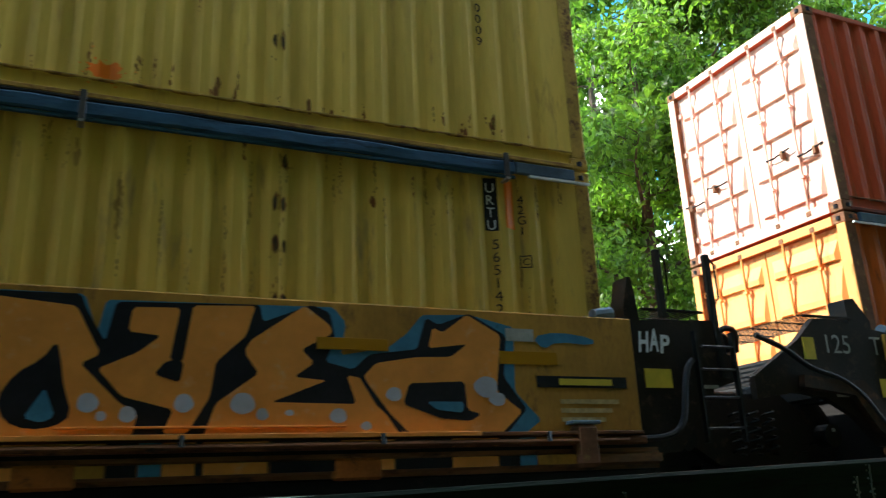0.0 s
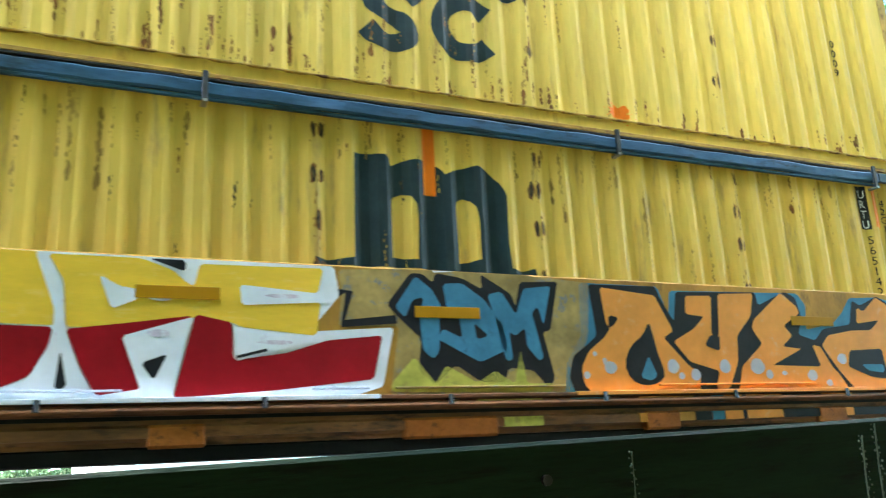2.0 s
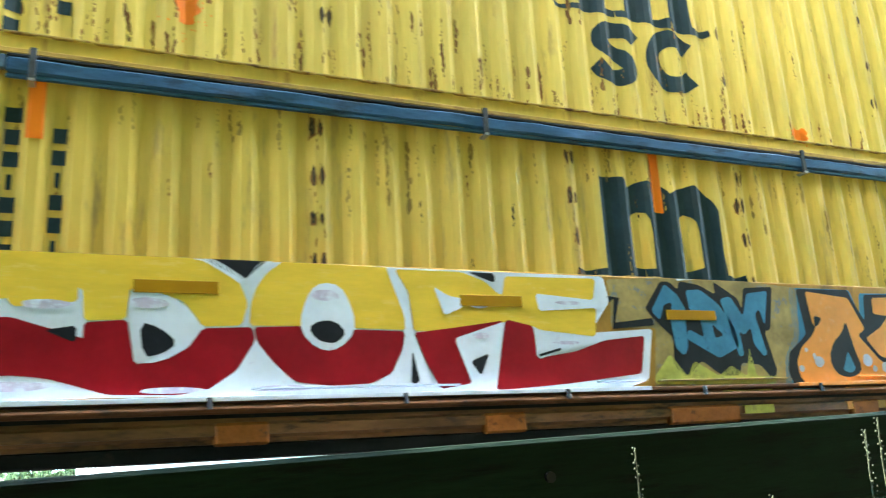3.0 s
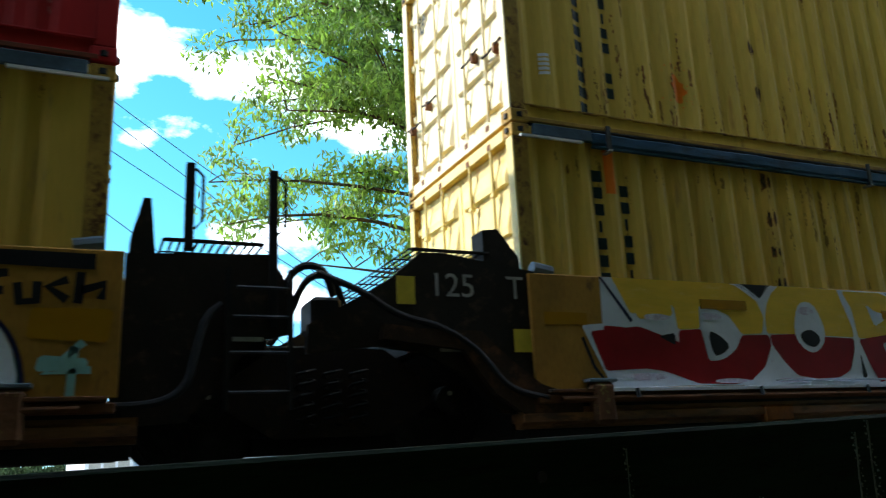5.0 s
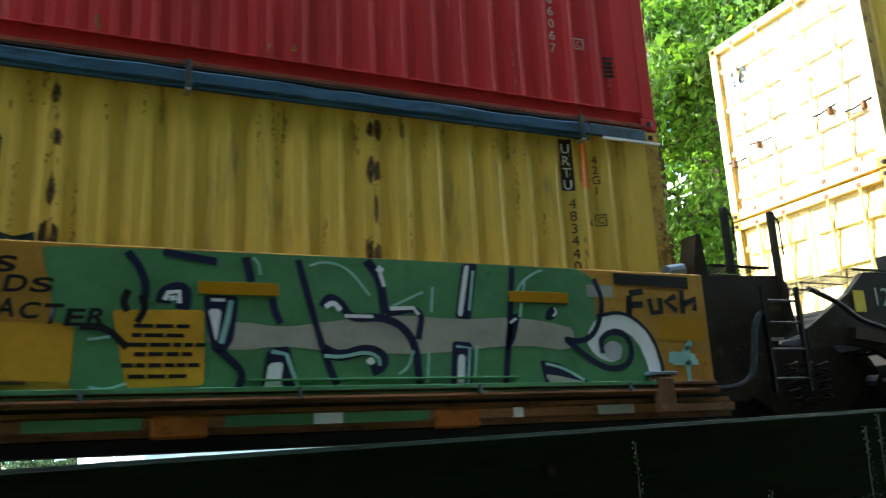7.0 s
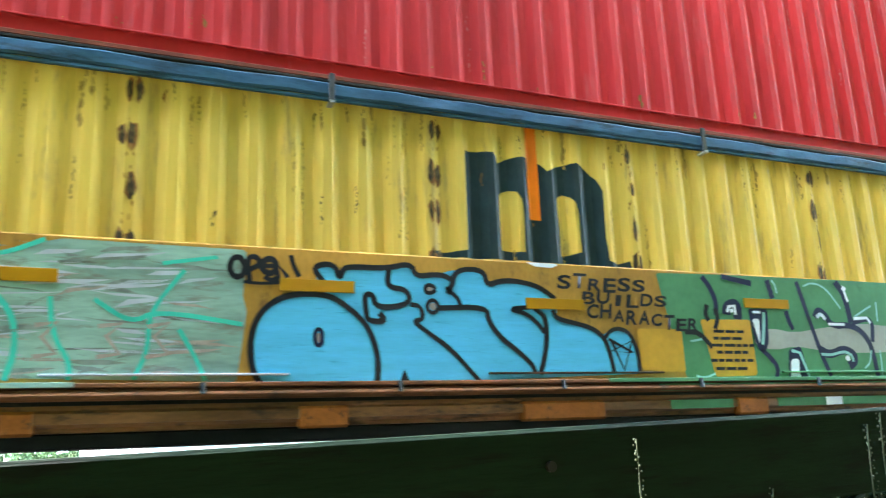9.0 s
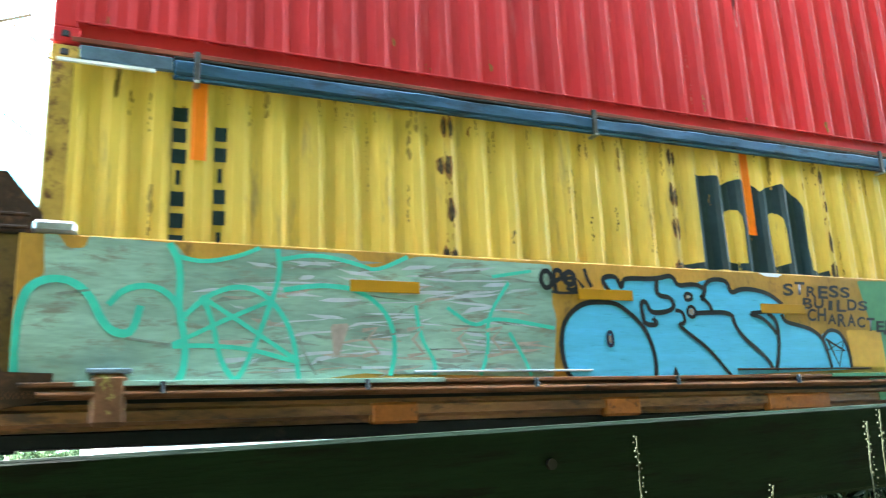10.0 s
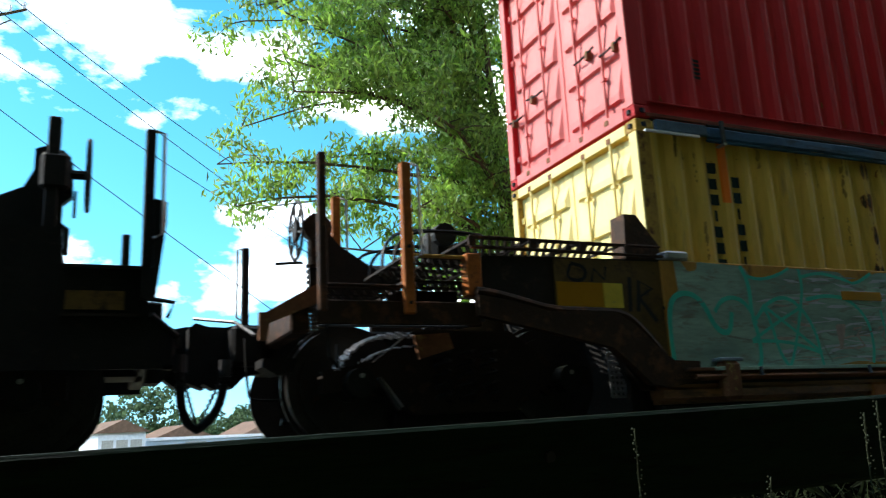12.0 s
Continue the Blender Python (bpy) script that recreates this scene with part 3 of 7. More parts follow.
spray_amber = mat("amber_panel_paint", (0.62, 0.32, 0.03), 0.5, 0, 0.14, 4, 0.05, 20)


spray_haze = mat("pink_lilac_haze", (0.66, 0.56, 0.68), 0.5, 0, 0.15, 8, 0.03, 20, (0.82, 0.82, 0.9), 0.25)


def rounded(pts, times, closed=True):
    """Corner cutting, for curved outlines."""
    for _ in range(times):
        out = []
        n = len(pts)
        for i in range(n if closed else n - 1):
            (a, b), (c, d) = pts[i], pts[(i + 1) % n]
            out += [(0.75 * a + 0.25 * c, 0.75 * b + 0.25 * d), (0.25 * a + 0.75 * c, 0.25 * b + 0.75 * d)]
        pts = out if closed else [pts[0], *out, pts[-1]]
    return pts


def sprayed(car, name, bm, material, level):
    """Lays a flat shape on a car's side panel, or on the end plate beside it."""
    inside = max(v.co.x for v in bm.verts) > -6.0
    for v in bm.verts:
        v.co.y = PY - 0.0015 - 0.0022 * level
        v.co.z = min(max(v.co.z, 0.508), 1.428)
        if inside:
            v.co.x = max(v.co.x, -6.16)
        else:
            v.co.y += 0.0135
    bmesh.ops.remove_doubles(bm, verts=bm.verts[:], dist=1e-5)
    return part(name, bm, material, car)


def eased(pts, reach=0.02):
    """Rounds the corners of an outline and leaves its long edges where they are."""
    for _ in range(1):
        out, n = [], len(pts)
        for i in range(n):
            (a, b), (c, d) = pts[i], pts[(i + 1) % n]
            k = min(0.27, reach / max(math.hypot(c - a, d - b), 1e-4))
            out += [(a + (c - a) * k, b + (d - b) * k), (c + (a - c) * k, d + (b - d) * k)]
        pts, reach = out, reach * 0.35
    return pts


def paint(car, name, material, outline, level, smooth):
    return sprayed(car, name, flat(rounded(outline, smooth) if smooth else eased(outline)), material, level)


def ribbon(points, width):
    bm = bmesh.new()
    pts = [Vector((x, 0, z)) for x, z in points]
    rows_ = []
    for i, p in enumerate(pts):
        way = (pts[min(i + 1, len(pts) - 1)] - pts[max(i - 1, 0)]).normalized()
        side = Vector((-way.z, 0, way.x)) * width / 2 * (1 + 0.12 * noise.noise(p * 6))
        rows_.append((bm.verts.new(p + side), bm.verts.new(p - side)))
    for a, b in zip(rows_, rows_[1:]):
        bm.faces.new((a[0], a[1], b[1], b[0]))
    return bm


def stroke(car, name, material, points, level, width, smooth):
    return sprayed(car, name, ribbon(rounded(points, smooth * 2, False), width), material, level)


def blob(car, name, material, x, z, rx, rz, level):
    pts = [(x + rx * math.cos(a) * (1 + 0.08 * math.sin(3 * a + x)), z + rz * math.sin(a)) for a in (k * math.pi / 10 for k in range(20))]
    return sprayed(car, name, flat(pts), material, level)


def reflect(car, x, z):
    bm = boxed(x - 0.265, x + 0.265, PY - 0.015, PY - 0.002, z - 0.043, z + 0.043, 0.002)
    return part("reflector", bm, reflector, car, "amber reflective strip")


def tag_words(car, words, x, z, long, high, material, fall=0.0):
    """Hand-sprayed words, letter by letter, uneven in height and slant."""
    n = len(words)
    for k, ch in enumerate(words):
        bm = lettering(ch, 1.0, 1.0, 0.028)
        lo, hi = min(v.co.x for v in bm.verts), max(v.co.x for v in bm.verts)
        top, w = max(v.co.z for v in bm.verts), long / n
        for v in bm.verts:
            u, t = 0.5 + ((v.co.x - lo) / max(hi - lo, 0.01) - 0.5) * min(1.0, (hi - lo) / 0.36), v.co.z / top
            v.co = (x + w * (k + 0.06 + 0.88 * u) + 0.02 * t, 0, z + fall * k / n + high * t * (0.88 + 0.1 * math.sin(k * 2.3)) + 0.012 * math.sin(k * 1.7))
        out = sprayed(car, "letter", bm, material, 4)
        if x > 6.2:
            out.location.y = 0.024


# the red and yellow lettering on the first car
paint(car1, 'white_outline', spray_white, [(-5.49, 1.45), (-4.79, 1.47), (-4.45, 0.53), (-5.45, 0.42), (-5.71, 1.02), (-5.2, 1.06)], 1, 0)
paint(car1, 'yellow_fill', spray_yellow, [(-5.35, 1.46), (-4.79, 1.47), (-4.77, 1.12), (-5.13, 1.08)], 2, 0)
paint(car1, 'red_fill', spray_red, [(-5.63, 0.97), (-5.14, 1.02), (-4.63, 0.86), (-4.38, 0.55), (-5.07, 0.67), (-5.51, 0.65)], 2, 0)
stroke(car1, 'blue_edge', spray_navy, [(-5.49, 1.45), (-5.21, 1.06)], 3, 0.035, 0)
stroke(car1, 'black_edge', black_paint, [(-5.71, 0.92), (-5.62, 0.68), (-5.47, 0.42)], 3, 0.03, 0)
paint(car1, 'white_outline', spray_white, [(-5.49, 1.47), (-5.39, 1.47), (-0.84, 1.42), (-0.8, 1.21), (-1.02, 0.95), (-0.4, 0.99), (-0.49, 0.57), (-0.72, 0.49), (-2.02, 0.49), (-4.23, 0.52), (-5.38, 0.53), (-5.51, 0.75)], 1, 0)
paint(car1, 'yellow_fill', spray_yellow, [(-5.38, 1.47), (-4.14, 1.44), (-3.95, 1.4), (-3.8, 1.3), (-3.73, 1.13), (-3.77, 0.98), (-4.02, 0.97), (-4.07, 1.04), (-4.15, 1.14), (-4.28, 1.18), (-4.47, 1.22), (-4.49, 1.01), (-4.73, 1), (-4.75, 1.21), (-4.96, 1.19), (-5.21, 1.12), (-5.25, 1.2)], 2, 0)
paint(car1, 'yellow_fill', spray_yellow, [(-3.71, 1.13), (-3.67, 1.25), (-3.6, 1.35), (-3.48, 1.44), (-2.72, 1.42), (-2.62, 1.28), (-2.6, 1.06), (-2.6, 0.96), (-3.01, 0.97), (-3.37, 0.98), (-3.72, 0.98)], 2, 0)
paint(car1, 'yellow_fill', spray_yellow, [(-2.67, 1.41), (-2.13, 1.41), (-1.93, 1.34), (-1.83, 1.25), (-1.79, 1.24), (-1.76, 1.39), (-0.92, 1.4), (-0.96, 1.22), (-1.45, 1.22), (-1.46, 1.13), (-0.94, 1.16), (-0.97, 0.92), (-1.48, 0.97), (-1.54, 1), (-1.78, 1.03), (-2.23, 0.96), (-2.54, 0.95), (-2.57, 1.24)], 2, 0)
paint(car1, 'red_fill', spray_red, [(-5.5, 1.02), (-5.29, 1.01), (-5.04, 0.94), (-4.73, 0.81), (-4.73, 0.99), (-4.48, 1.01), (-4.43, 0.73), (-4.29, 0.74), (-4.11, 0.83), (-4.02, 0.96), (-3.7, 0.97), (-3.68, 0.89), (-3.76, 0.7), (-3.95, 0.57), (-4.16, 0.53), (-4.57, 0.54), (-4.93, 0.65), (-5.24, 0.68), (-5.48, 0.68)], 2, 0)
paint(car1, 'red_fill', spray_red, [(-3.69, 0.97), (-3.37, 0.98), (-3.01, 0.96), (-2.61, 0.95), (-2.63, 0.83), (-2.72, 0.65), (-2.88, 0.58), (-3.17, 0.57), (-3.41, 0.6), (-3.55, 0.72), (-3.67, 0.87)], 3, 0)
paint(car1, 'red_fill', spray_red, [(-2.54, 0.94), (-2.22, 0.98), (-1.8, 1.04), (-1.83, 1.01), (-2.21, 0.89), (-2.09, 0.57), (-2.35, 0.53), (-2.45, 0.71)], 3, 0)
paint(car1, 'red_fill', spray_red, [(-1.78, 1.05), (-1.54, 1), (-1.53, 0.75), (-1.18, 0.8), (-0.89, 0.89), (-0.49, 0.93), (-0.56, 0.62), (-1.26, 0.55), (-1.9, 0.51)], 3, 0)
paint(car1, 'white_counter', spray_white, [(-4.48, 1.21), (-4.28, 1.19), (-4.14, 1.12), (-4.03, 0.97), (-4.11, 0.83), (-4.27, 0.74), (-4.43, 0.73)], 3, 1)
paint(car1, 'black_fill', black_paint, [(-4.41, 1), (-4.28, 0.96), (-4.17, 0.86), (-4.27, 0.79), (-4.38, 0.77)], 4, 1)
paint(car1, 'black_fill', black_paint, [(-4.95, 0.94), (-4.77, 0.97), (-4.77, 0.86)], 3, 0)
blob(car1, 'white_eye', spray_white, -3.18, 1.05, 0.19, 0.24, 4)
paint(car1, 'black_fill', black_paint, [(-3.32, 0.97), (-3.24, 1.02), (-3.13, 1.02), (-3.05, 0.94), (-3.11, 0.87), (-3.18, 0.86), (-3.27, 0.89)], 5, 1)
paint(car1, 'white_counter', spray_white, [(-2.22, 0.9), (-1.8, 1.03), (-1.92, 0.5), (-2.09, 0.55)], 4, 0)
paint(car1, 'black_fill', black_paint, [(-2.1, 0.73), (-1.94, 0.79), (-2.02, 0.62)], 5, 0)
paint(car1, 'white_counter', spray_white, [(-2.37, 1.29), (-2.25, 1.22), (-2.12, 1.2), (-2.13, 1.14), (-2.29, 1.07)], 4, 0)
paint(car1, 'white_counter', spray_white, [(-1.5, 1.26), (-0.85, 1.21), (-0.85, 1.16), (-1.48, 1.12)], 4, 0)
paint(car1, 'white_counter', spray_white, [(-1.51, 0.97), (-0.93, 0.9), (-1.52, 0.74)], 4, 0)
stroke(car1, 'black_accent', black_paint, [(-1.51, 0.77), (-1.31, 0.82)], 5, 0.02, 0)
paint(car1, 'black_fill', black_paint, [(-4.05, 1.44), (-3.59, 1.44), (-3.76, 1.29)], 4, 0)
paint(car1, 'black_fill', black_paint, [(-2.08, 1.41), (-1.85, 1.41), (-1.85, 1.33)], 4, 0)
paint(car1, 'white_outline', spray_white, [(-2.74, 1.42), (-2.68, 1.42), (-2.59, 1.21), (-2.55, 0.94), (-2.39, 0.52), (-2.91, 0.54), (-2.72, 0.65), (-2.61, 0.85), (-2.61, 1.06)], 4, 0)
paint(car1, 'black_fill', black_paint, [(-2.56, 0.81), (-2.51, 0.58), (-2.58, 0.57)], 5, 0)
paint(car1, 'white_outline', spray_white, [(-3.98, 0.56), (-3.8, 0.68), (-3.68, 0.88), (-3.57, 0.74), (-3.41, 0.59), (-2.92, 0.55), (-2.92, 0.51), (-3.98, 0.52)], 4, 0)
stroke(car1, 'white_edge', spray_white, [(-4.03, 1.44), (-3.9, 1.37), (-3.76, 1.28)], 4, 0.05, 1)
stroke(car1, 'white_edge', spray_white, [(-3.56, 1.44), (-3.68, 1.37), (-3.73, 1.2)], 4, 0.05, 1)
reflect(car1, -4.19, 1.23)
reflect(car1, -1.89, 1.19)
for x, z, w, h in ((-4.36, 1.12, 0.12, 0.035), (-3.2, 1.2, 0.1, 0.04), (-2.0, 1.16, 0.08, 0.03), (-4.95, 1.1, 0.14, 0.03), (-1.2, 1.19, 0.12, 0.016), (-4.2, 0.56, 0.2, 0.02), (-3.5, 0.56, 0.2, 0.02), (-2.0, 0.92, 0.07, 0.025), (-1.25, 0.87, 0.12, 0.015), (-5.1, 0.60, 0.2, 0.03)):
    blob(car1, 'pink_haze', spray_haze, x, z, w, h, 5)
# the small blue tag between the two large pieces
paint(car1, 'mottled_ground', spray_mottle, [(-0.81, 1.4), (-0.28, 1.43), (0, 1.48), (0.71, 1.46), (1.31, 1.39), (1.26, 0.96), (1.05, 0.48), (-0.44, 0.51), (-0.36, 1), (-0.81, 0.99), (-0.79, 1.23)], 1, 0)
paint(car1, 'black_outline', black_paint, [(-0.45, 1.16), (-0.26, 1.4), (-0.16, 1.4), (-0.08, 1.33), (-0.06, 1.41), (0.16, 1.38), (0.33, 1.3), (0.32, 1.42), (0.58, 1.27), (0.61, 1.17), (0.66, 1.37), (1.01, 1.39), (0.91, 0.99), (0.84, 0.98), (0.92, 0.62), (0.86, 0.54), (0.73, 0.68), (0.52, 0.7), (0.48, 0.59), (0.31, 0.59), (0.25, 0.61), (0.08, 0.72), (-0.09, 0.58), (-0.22, 0.68), (-0.19, 0.91), (-0.38, 1.08)], 2, 0)
stroke(car1, 'black_edge', black_paint, [(-0.81, 1.23), (-0.73, 1.24), (-0.78, 1.01), (-0.38, 1.05)], 2, 0.06, 0)
paint(car1, 'yellow_crown', spray_lime, [(-0.43, 0.59), (-0.25, 0.78), (-0.09, 0.59), (0, 0.72), (0.25, 0.59), (0.4, 0.68), (0.56, 0.58), (0.63, 0.84), (0.67, 0.58), (0.91, 0.58), (0.88, 0.51), (-0.43, 0.53)], 2, 0)
paint(car1, 'blue_letter', spray_blue, [(-0.39, 1.14), (-0.22, 1.38), (-0.09, 1.28), (-0.02, 1.15), (-0.04, 1.05), (-0.05, 0.82), (-0.1, 0.76), (-0.18, 0.83), (-0.2, 1.08), (-0.16, 1.22), (-0.25, 1.2), (-0.31, 1.06)], 3, 0)
paint(car1, 'blue_letter', spray_blue, [(0, 1.33), (0.16, 1.34), (0.34, 1.22), (0.49, 1.02), (0.52, 0.84), (0.28, 0.74), (-0.06, 0.91), (-0.02, 0.99), (0.14, 0.92), (0.12, 1.09), (0.02, 1.15)], 3, 0)
paint(car1, 'black_fill', black_paint, [(0.24, 1.04), (0.36, 0.94), (0.26, 0.91)], 4, 0)
paint(car1, 'blue_letter', spray_blue, [(0.37, 1.26), (0.49, 1.29), (0.61, 1.11), (0.69, 1.32), (0.94, 1.35), (0.85, 1.03), (0.81, 1.18), (0.75, 1.13), (0.83, 0.78), (0.79, 0.75), (0.69, 0.86), (0.68, 1.01), (0.59, 0.94), (0.54, 0.98), (0.56, 0.76), (0.5, 0.75), (0.46, 0.94)], 3, 0)
paint(car1, 'white_patch', spray_white, [(-0.1, 1.53), (0.11, 1.54), (0.13, 1.43), (-0.09, 1.41)], 2, 0)
reflect(car1, 0.03, 1.11)
# the orange lettering with a black and blue outline
paint(car1, 'blue_outline', spray_blue, [(1.21, 1.39), (2, 1.39), (2.09, 1.15), (2.13, 1.36), (3.62, 1.39), (3.71, 1.28), (3.67, 1.05), (4.02, 1.11), (4.17, 1.22), (4.3, 1.37), (4.69, 1.39), (5.07, 1.31), (5.06, 1.03), (5.05, 0.81), (5.26, 0.6), (5.12, 0.43), (1.12, 0.48), (1, 0.47), (1.04, 0.74), (1.19, 0.95)], 1, 0)
paint(car1, 'black_outline', black_paint, [(1.3, 1.38), (1.98, 1.39), (2.02, 1.29), (2.14, 1.09), (2.19, 1.35), (3.1, 1.38), (3.12, 1.26), (3.46, 1.4), (3.59, 1.35), (3.63, 1.17), (3.56, 1), (3.76, 0.95), (3.88, 1.06), (4.25, 1.11), (4.33, 1.35), (4.43, 1.3), (4.69, 1.4), (5, 1.24), (4.96, 0.92), (5.14, 0.68), (4.96, 0.43), (1.1, 0.48), (1.05, 0.62), (1.1, 0.79), (1.28, 0.91), (1.34, 0.96)], 2, 0)
paint(car1, 'orange_letter', spray_orange, [(1.41, 1.36), (1.96, 1.31), (2.12, 1.01), (2.01, 0.95), (2.25, 0.71), (2.36, 0.65), (2.33, 0.47), (1.25, 0.48), (1.18, 0.58), (1.17, 0.7), (1.25, 0.83), (1.42, 0.95), (1.48, 1.03), (1.44, 1.05)], 3, 0)
paint(car1, 'black_fill', black_paint, [(1.87, 1.09), (1.9, 0.97), (1.93, 0.81), (1.99, 0.64), (1.91, 0.57), (1.76, 0.55), (1.63, 0.6), (1.58, 0.73), (1.66, 0.88), (1.8, 0.97)], 4, 1)
paint(car1, 'blue_fill', spray_blue, [(1.83, 0.8), (1.9, 0.63), (1.83, 0.59), (1.73, 0.62)], 5, 0)
paint(car1, 'black_fill', black_paint, [(1.47, 1.13), (1.57, 1.11), (1.51, 1.04), (1.46, 1.02)], 4, 0)
paint(car1, 'orange_letter', spray_orange, [(2.29, 1.32), (2.58, 1.33), (2.53, 0.98), (2.61, 0.97), (2.66, 1.35), (3.07, 1.37), (3.01, 1.16), (2.82, 0.98), (2.79, 0.75), (2.66, 0.52), (2.51, 0.52), (2.57, 0.67), (2.26, 0.75), (2.11, 0.92), (2.34, 1.03), (2.47, 1.14), (2.27, 1.16)], 3, 0)
paint(car1, 'black_fill', black_paint, [(2.51, 0.98), (2.62, 0.98), (2.6, 0.84), (2.44, 0.89)], 4, 0)
paint(car1, 'orange_letter', spray_orange, [(3.41, 1.39), (3.59, 1.26), (3.61, 1.2), (3.39, 1.08), (3.48, 0.99), (3.34, 0.89), (3.57, 0.87), (3.19, 0.72), (3.78, 0.71), (3.71, 0.91), (3.82, 0.89), (4.1, 0.5), (2.76, 0.5), (2.83, 0.71), (3.1, 0.91), (3, 1.05), (3.04, 1.13)], 3, 0)
paint(car1, 'orange_letter', spray_orange, [(4.38, 1.28), (4.46, 1.24), (4.67, 1.39), (4.95, 1.24), (4.89, 0.81), (5.1, 0.66), (4.91, 0.49), (4.15, 0.48), (3.83, 0.9), (3.93, 1), (4.24, 1.05), (4.52, 1.06), (4.66, 1.16), (4.34, 1.12)], 3, 0)
paint(car1, 'black_fill', black_paint, [(4.18, 0.86), (4.62, 0.88), (4.64, 0.67), (4.75, 0.64), (4.66, 0.59), (4.42, 0.61), (4.13, 0.71)], 4, 0)
paint(car1, 'blue_fill', spray_blue, [(4.31, 0.73), (4.61, 0.73), (4.6, 0.65), (4.39, 0.67)], 5, 0)
stroke(car1, 'black_edge', black_paint, [(3.8, 0.93), (3.94, 0.71), (4.16, 0.48)], 4, 0.03, 0)
blob(car1, 'white_blob', spray_pale, 1.44, 0.7, 0.06, 0.05, 6)
blob(car1, 'white_blob', spray_pale, 1.21, 0.64, 0.03, 0.03, 6)
blob(car1, 'white_blob', spray_pale, 2.07, 0.71, 0.06, 0.06, 6)
blob(car1, 'white_blob', spray_pale, 2.3, 0.64, 0.05, 0.05, 6)
blob(car1, 'white_blob', spray_pale, 2.63, 0.71, 0.06, 0.06, 6)
blob(car1, 'white_blob', spray_pale, 3, 0.71, 0.08, 0.07, 6)
blob(car1, 'white_blob', spray_pale, 3.13, 0.64, 0.04, 0.04, 6)
blob(car1, 'white_blob', spray_pale, 3.65, 0.63, 0.06, 0.05, 6)
blob(car1, 'white_blob', spray_pale, 4.06, 0.78, 0.06, 0.05, 6)
blob(car1, 'white_blob', spray_pale, 4.8, 0.84, 0.1, 0.08, 6)
blob(car1, 'white_blob', spray_pale, 4.89, 0.75, 0.07, 0.05, 6)
blob(car1, 'white_blob', spray_pale, 1.3, 0.81, 0.02, 0.02, 6)
blob(car1, 'white_blob', spray_pale, 1.39, 0.75, 0.02, 0.03, 6)
blob(car1, 'white_blob', spray_pale, 2.15, 0.63, 0.03, 0.03, 6)
blob(car1, 'white_blob', spray_pale, 3.31, 0.65, 0.03, 0.02, 6)
blob(car1, 'white_blob', spray_pale, 3.85, 0.56, 0.04, 0.03, 6)
reflect(car1, 3.76, 1.13)
paint(car1, 'blue_scrawl', spray_blue, [(5.23, 1.24), (5.47, 1.29), (5.82, 1.25), (5.81, 1.19), (5.46, 1.21), (5.33, 1.14)], 1, 1)
# the green lettering on the second car
paint(car2, 'green_ground', spray_green, [(1.03, 1.40), (1.65, 1.415), (3.12, 1.43), (4.92, 1.43), (5.07, 1.35), (5.06, 1.04), (5.3, 1.07), (5.54, 0.91), (5.67, 0.67), (5.65, 0.42), (3.75, 0.46), (2.83, 0.47), (1.25, 0.5), (1.14, 0.9)], 1, 0)
paint(car2, 'grey_band', spray_grey, [(2.06, 0.92), (2.25, 0.95), (2.52, 0.91), (2.85, 0.96), (3.37, 1.02), (3.83, 0.99), (4.32, 1.02), (4.79, 0.96), (4.85, 0.9), (4.82, 0.75), (4.36, 0.81), (3.77, 0.75), (3.44, 0.73), (2.84, 0.75), (2.52, 0.79), (2.25, 0.75), (2.02, 0.79)], 2, 1)
stroke(car2, 'navy_stroke', spray_navy, [(1.52, 1.39), (1.6, 1.3), (1.65, 1.16), (1.63, 1.05)], 3, 0.05, 1)
stroke(car2, 'navy_stroke', spray_navy, [(2.1, 0.76), (2.19, 0.69), (2.27, 0.6), (2.23, 0.49)], 3, 0.05, 1)
stroke(car2, 'navy_stroke', spray_navy, [(2.27, 1.39), (2.29, 1.31), (2.31, 1.22)], 3, 0.06, 1)
stroke(car2, 'navy_stroke', spray_navy, [(2.45, 1.11), (2.47, 1.02), (2.51, 0.94)], 3, 0.05, 1)
stroke(car2, 'navy_stroke', spray_navy, [(2.63, 1.39), (2.73, 1.02), (2.83, 0.68), (2.9, 0.52)], 3, 0.05, 1)
stroke(car2, 'navy_stroke', spray_navy, [(2.8, 1.06), (2.85, 1.14), (2.94, 1.09), (3, 0.98), (3.23, 1), (3.39, 0.94), (3.49, 0.8), (3.51, 0.49)], 3, 0.06, 1)
stroke(car2, 'navy_stroke', spray_navy, [(2.81, 0.76), (2.92, 0.71), (3.11, 0.77), (3.24, 0.73), (3.24, 0.65), (3.15, 0.61)], 3, 0.08, 1)
stroke(car2, 'navy_stroke', spray_navy, [(3.13, 1.41), (3.23, 1.28), (3.26, 1.02)], 3, 0.07, 1)
stroke(car2, 'navy_stroke', spray_navy, [(3.27, 1.02), (3.56, 1.08), (3.51, 0.84)], 3, 0.05, 1)
stroke(car2, 'navy_stroke', spray_navy, [(4.32, 1.41), (4.28, 1.02), (4.24, 0.76), (4.2, 0.48)], 3, 0.05, 1)
stroke(car2, 'navy_stroke', spray_navy, [(5.07, 1.35), (5.15, 1.17), (5.06, 0.92), (4.92, 0.83), (4.75, 0.85)], 3, 0.045, 1)
stroke(car2, 'navy_stroke', spray_navy, [(1.74, 1.4), (2.08, 1.35)], 3, 0.05, 1)
stroke(car2, 'navy_stroke', spray_navy, [(1.75, 1.06), (1.76, 1.14), (1.89, 1.17), (1.87, 1.02)], 3, 0.09, 1)
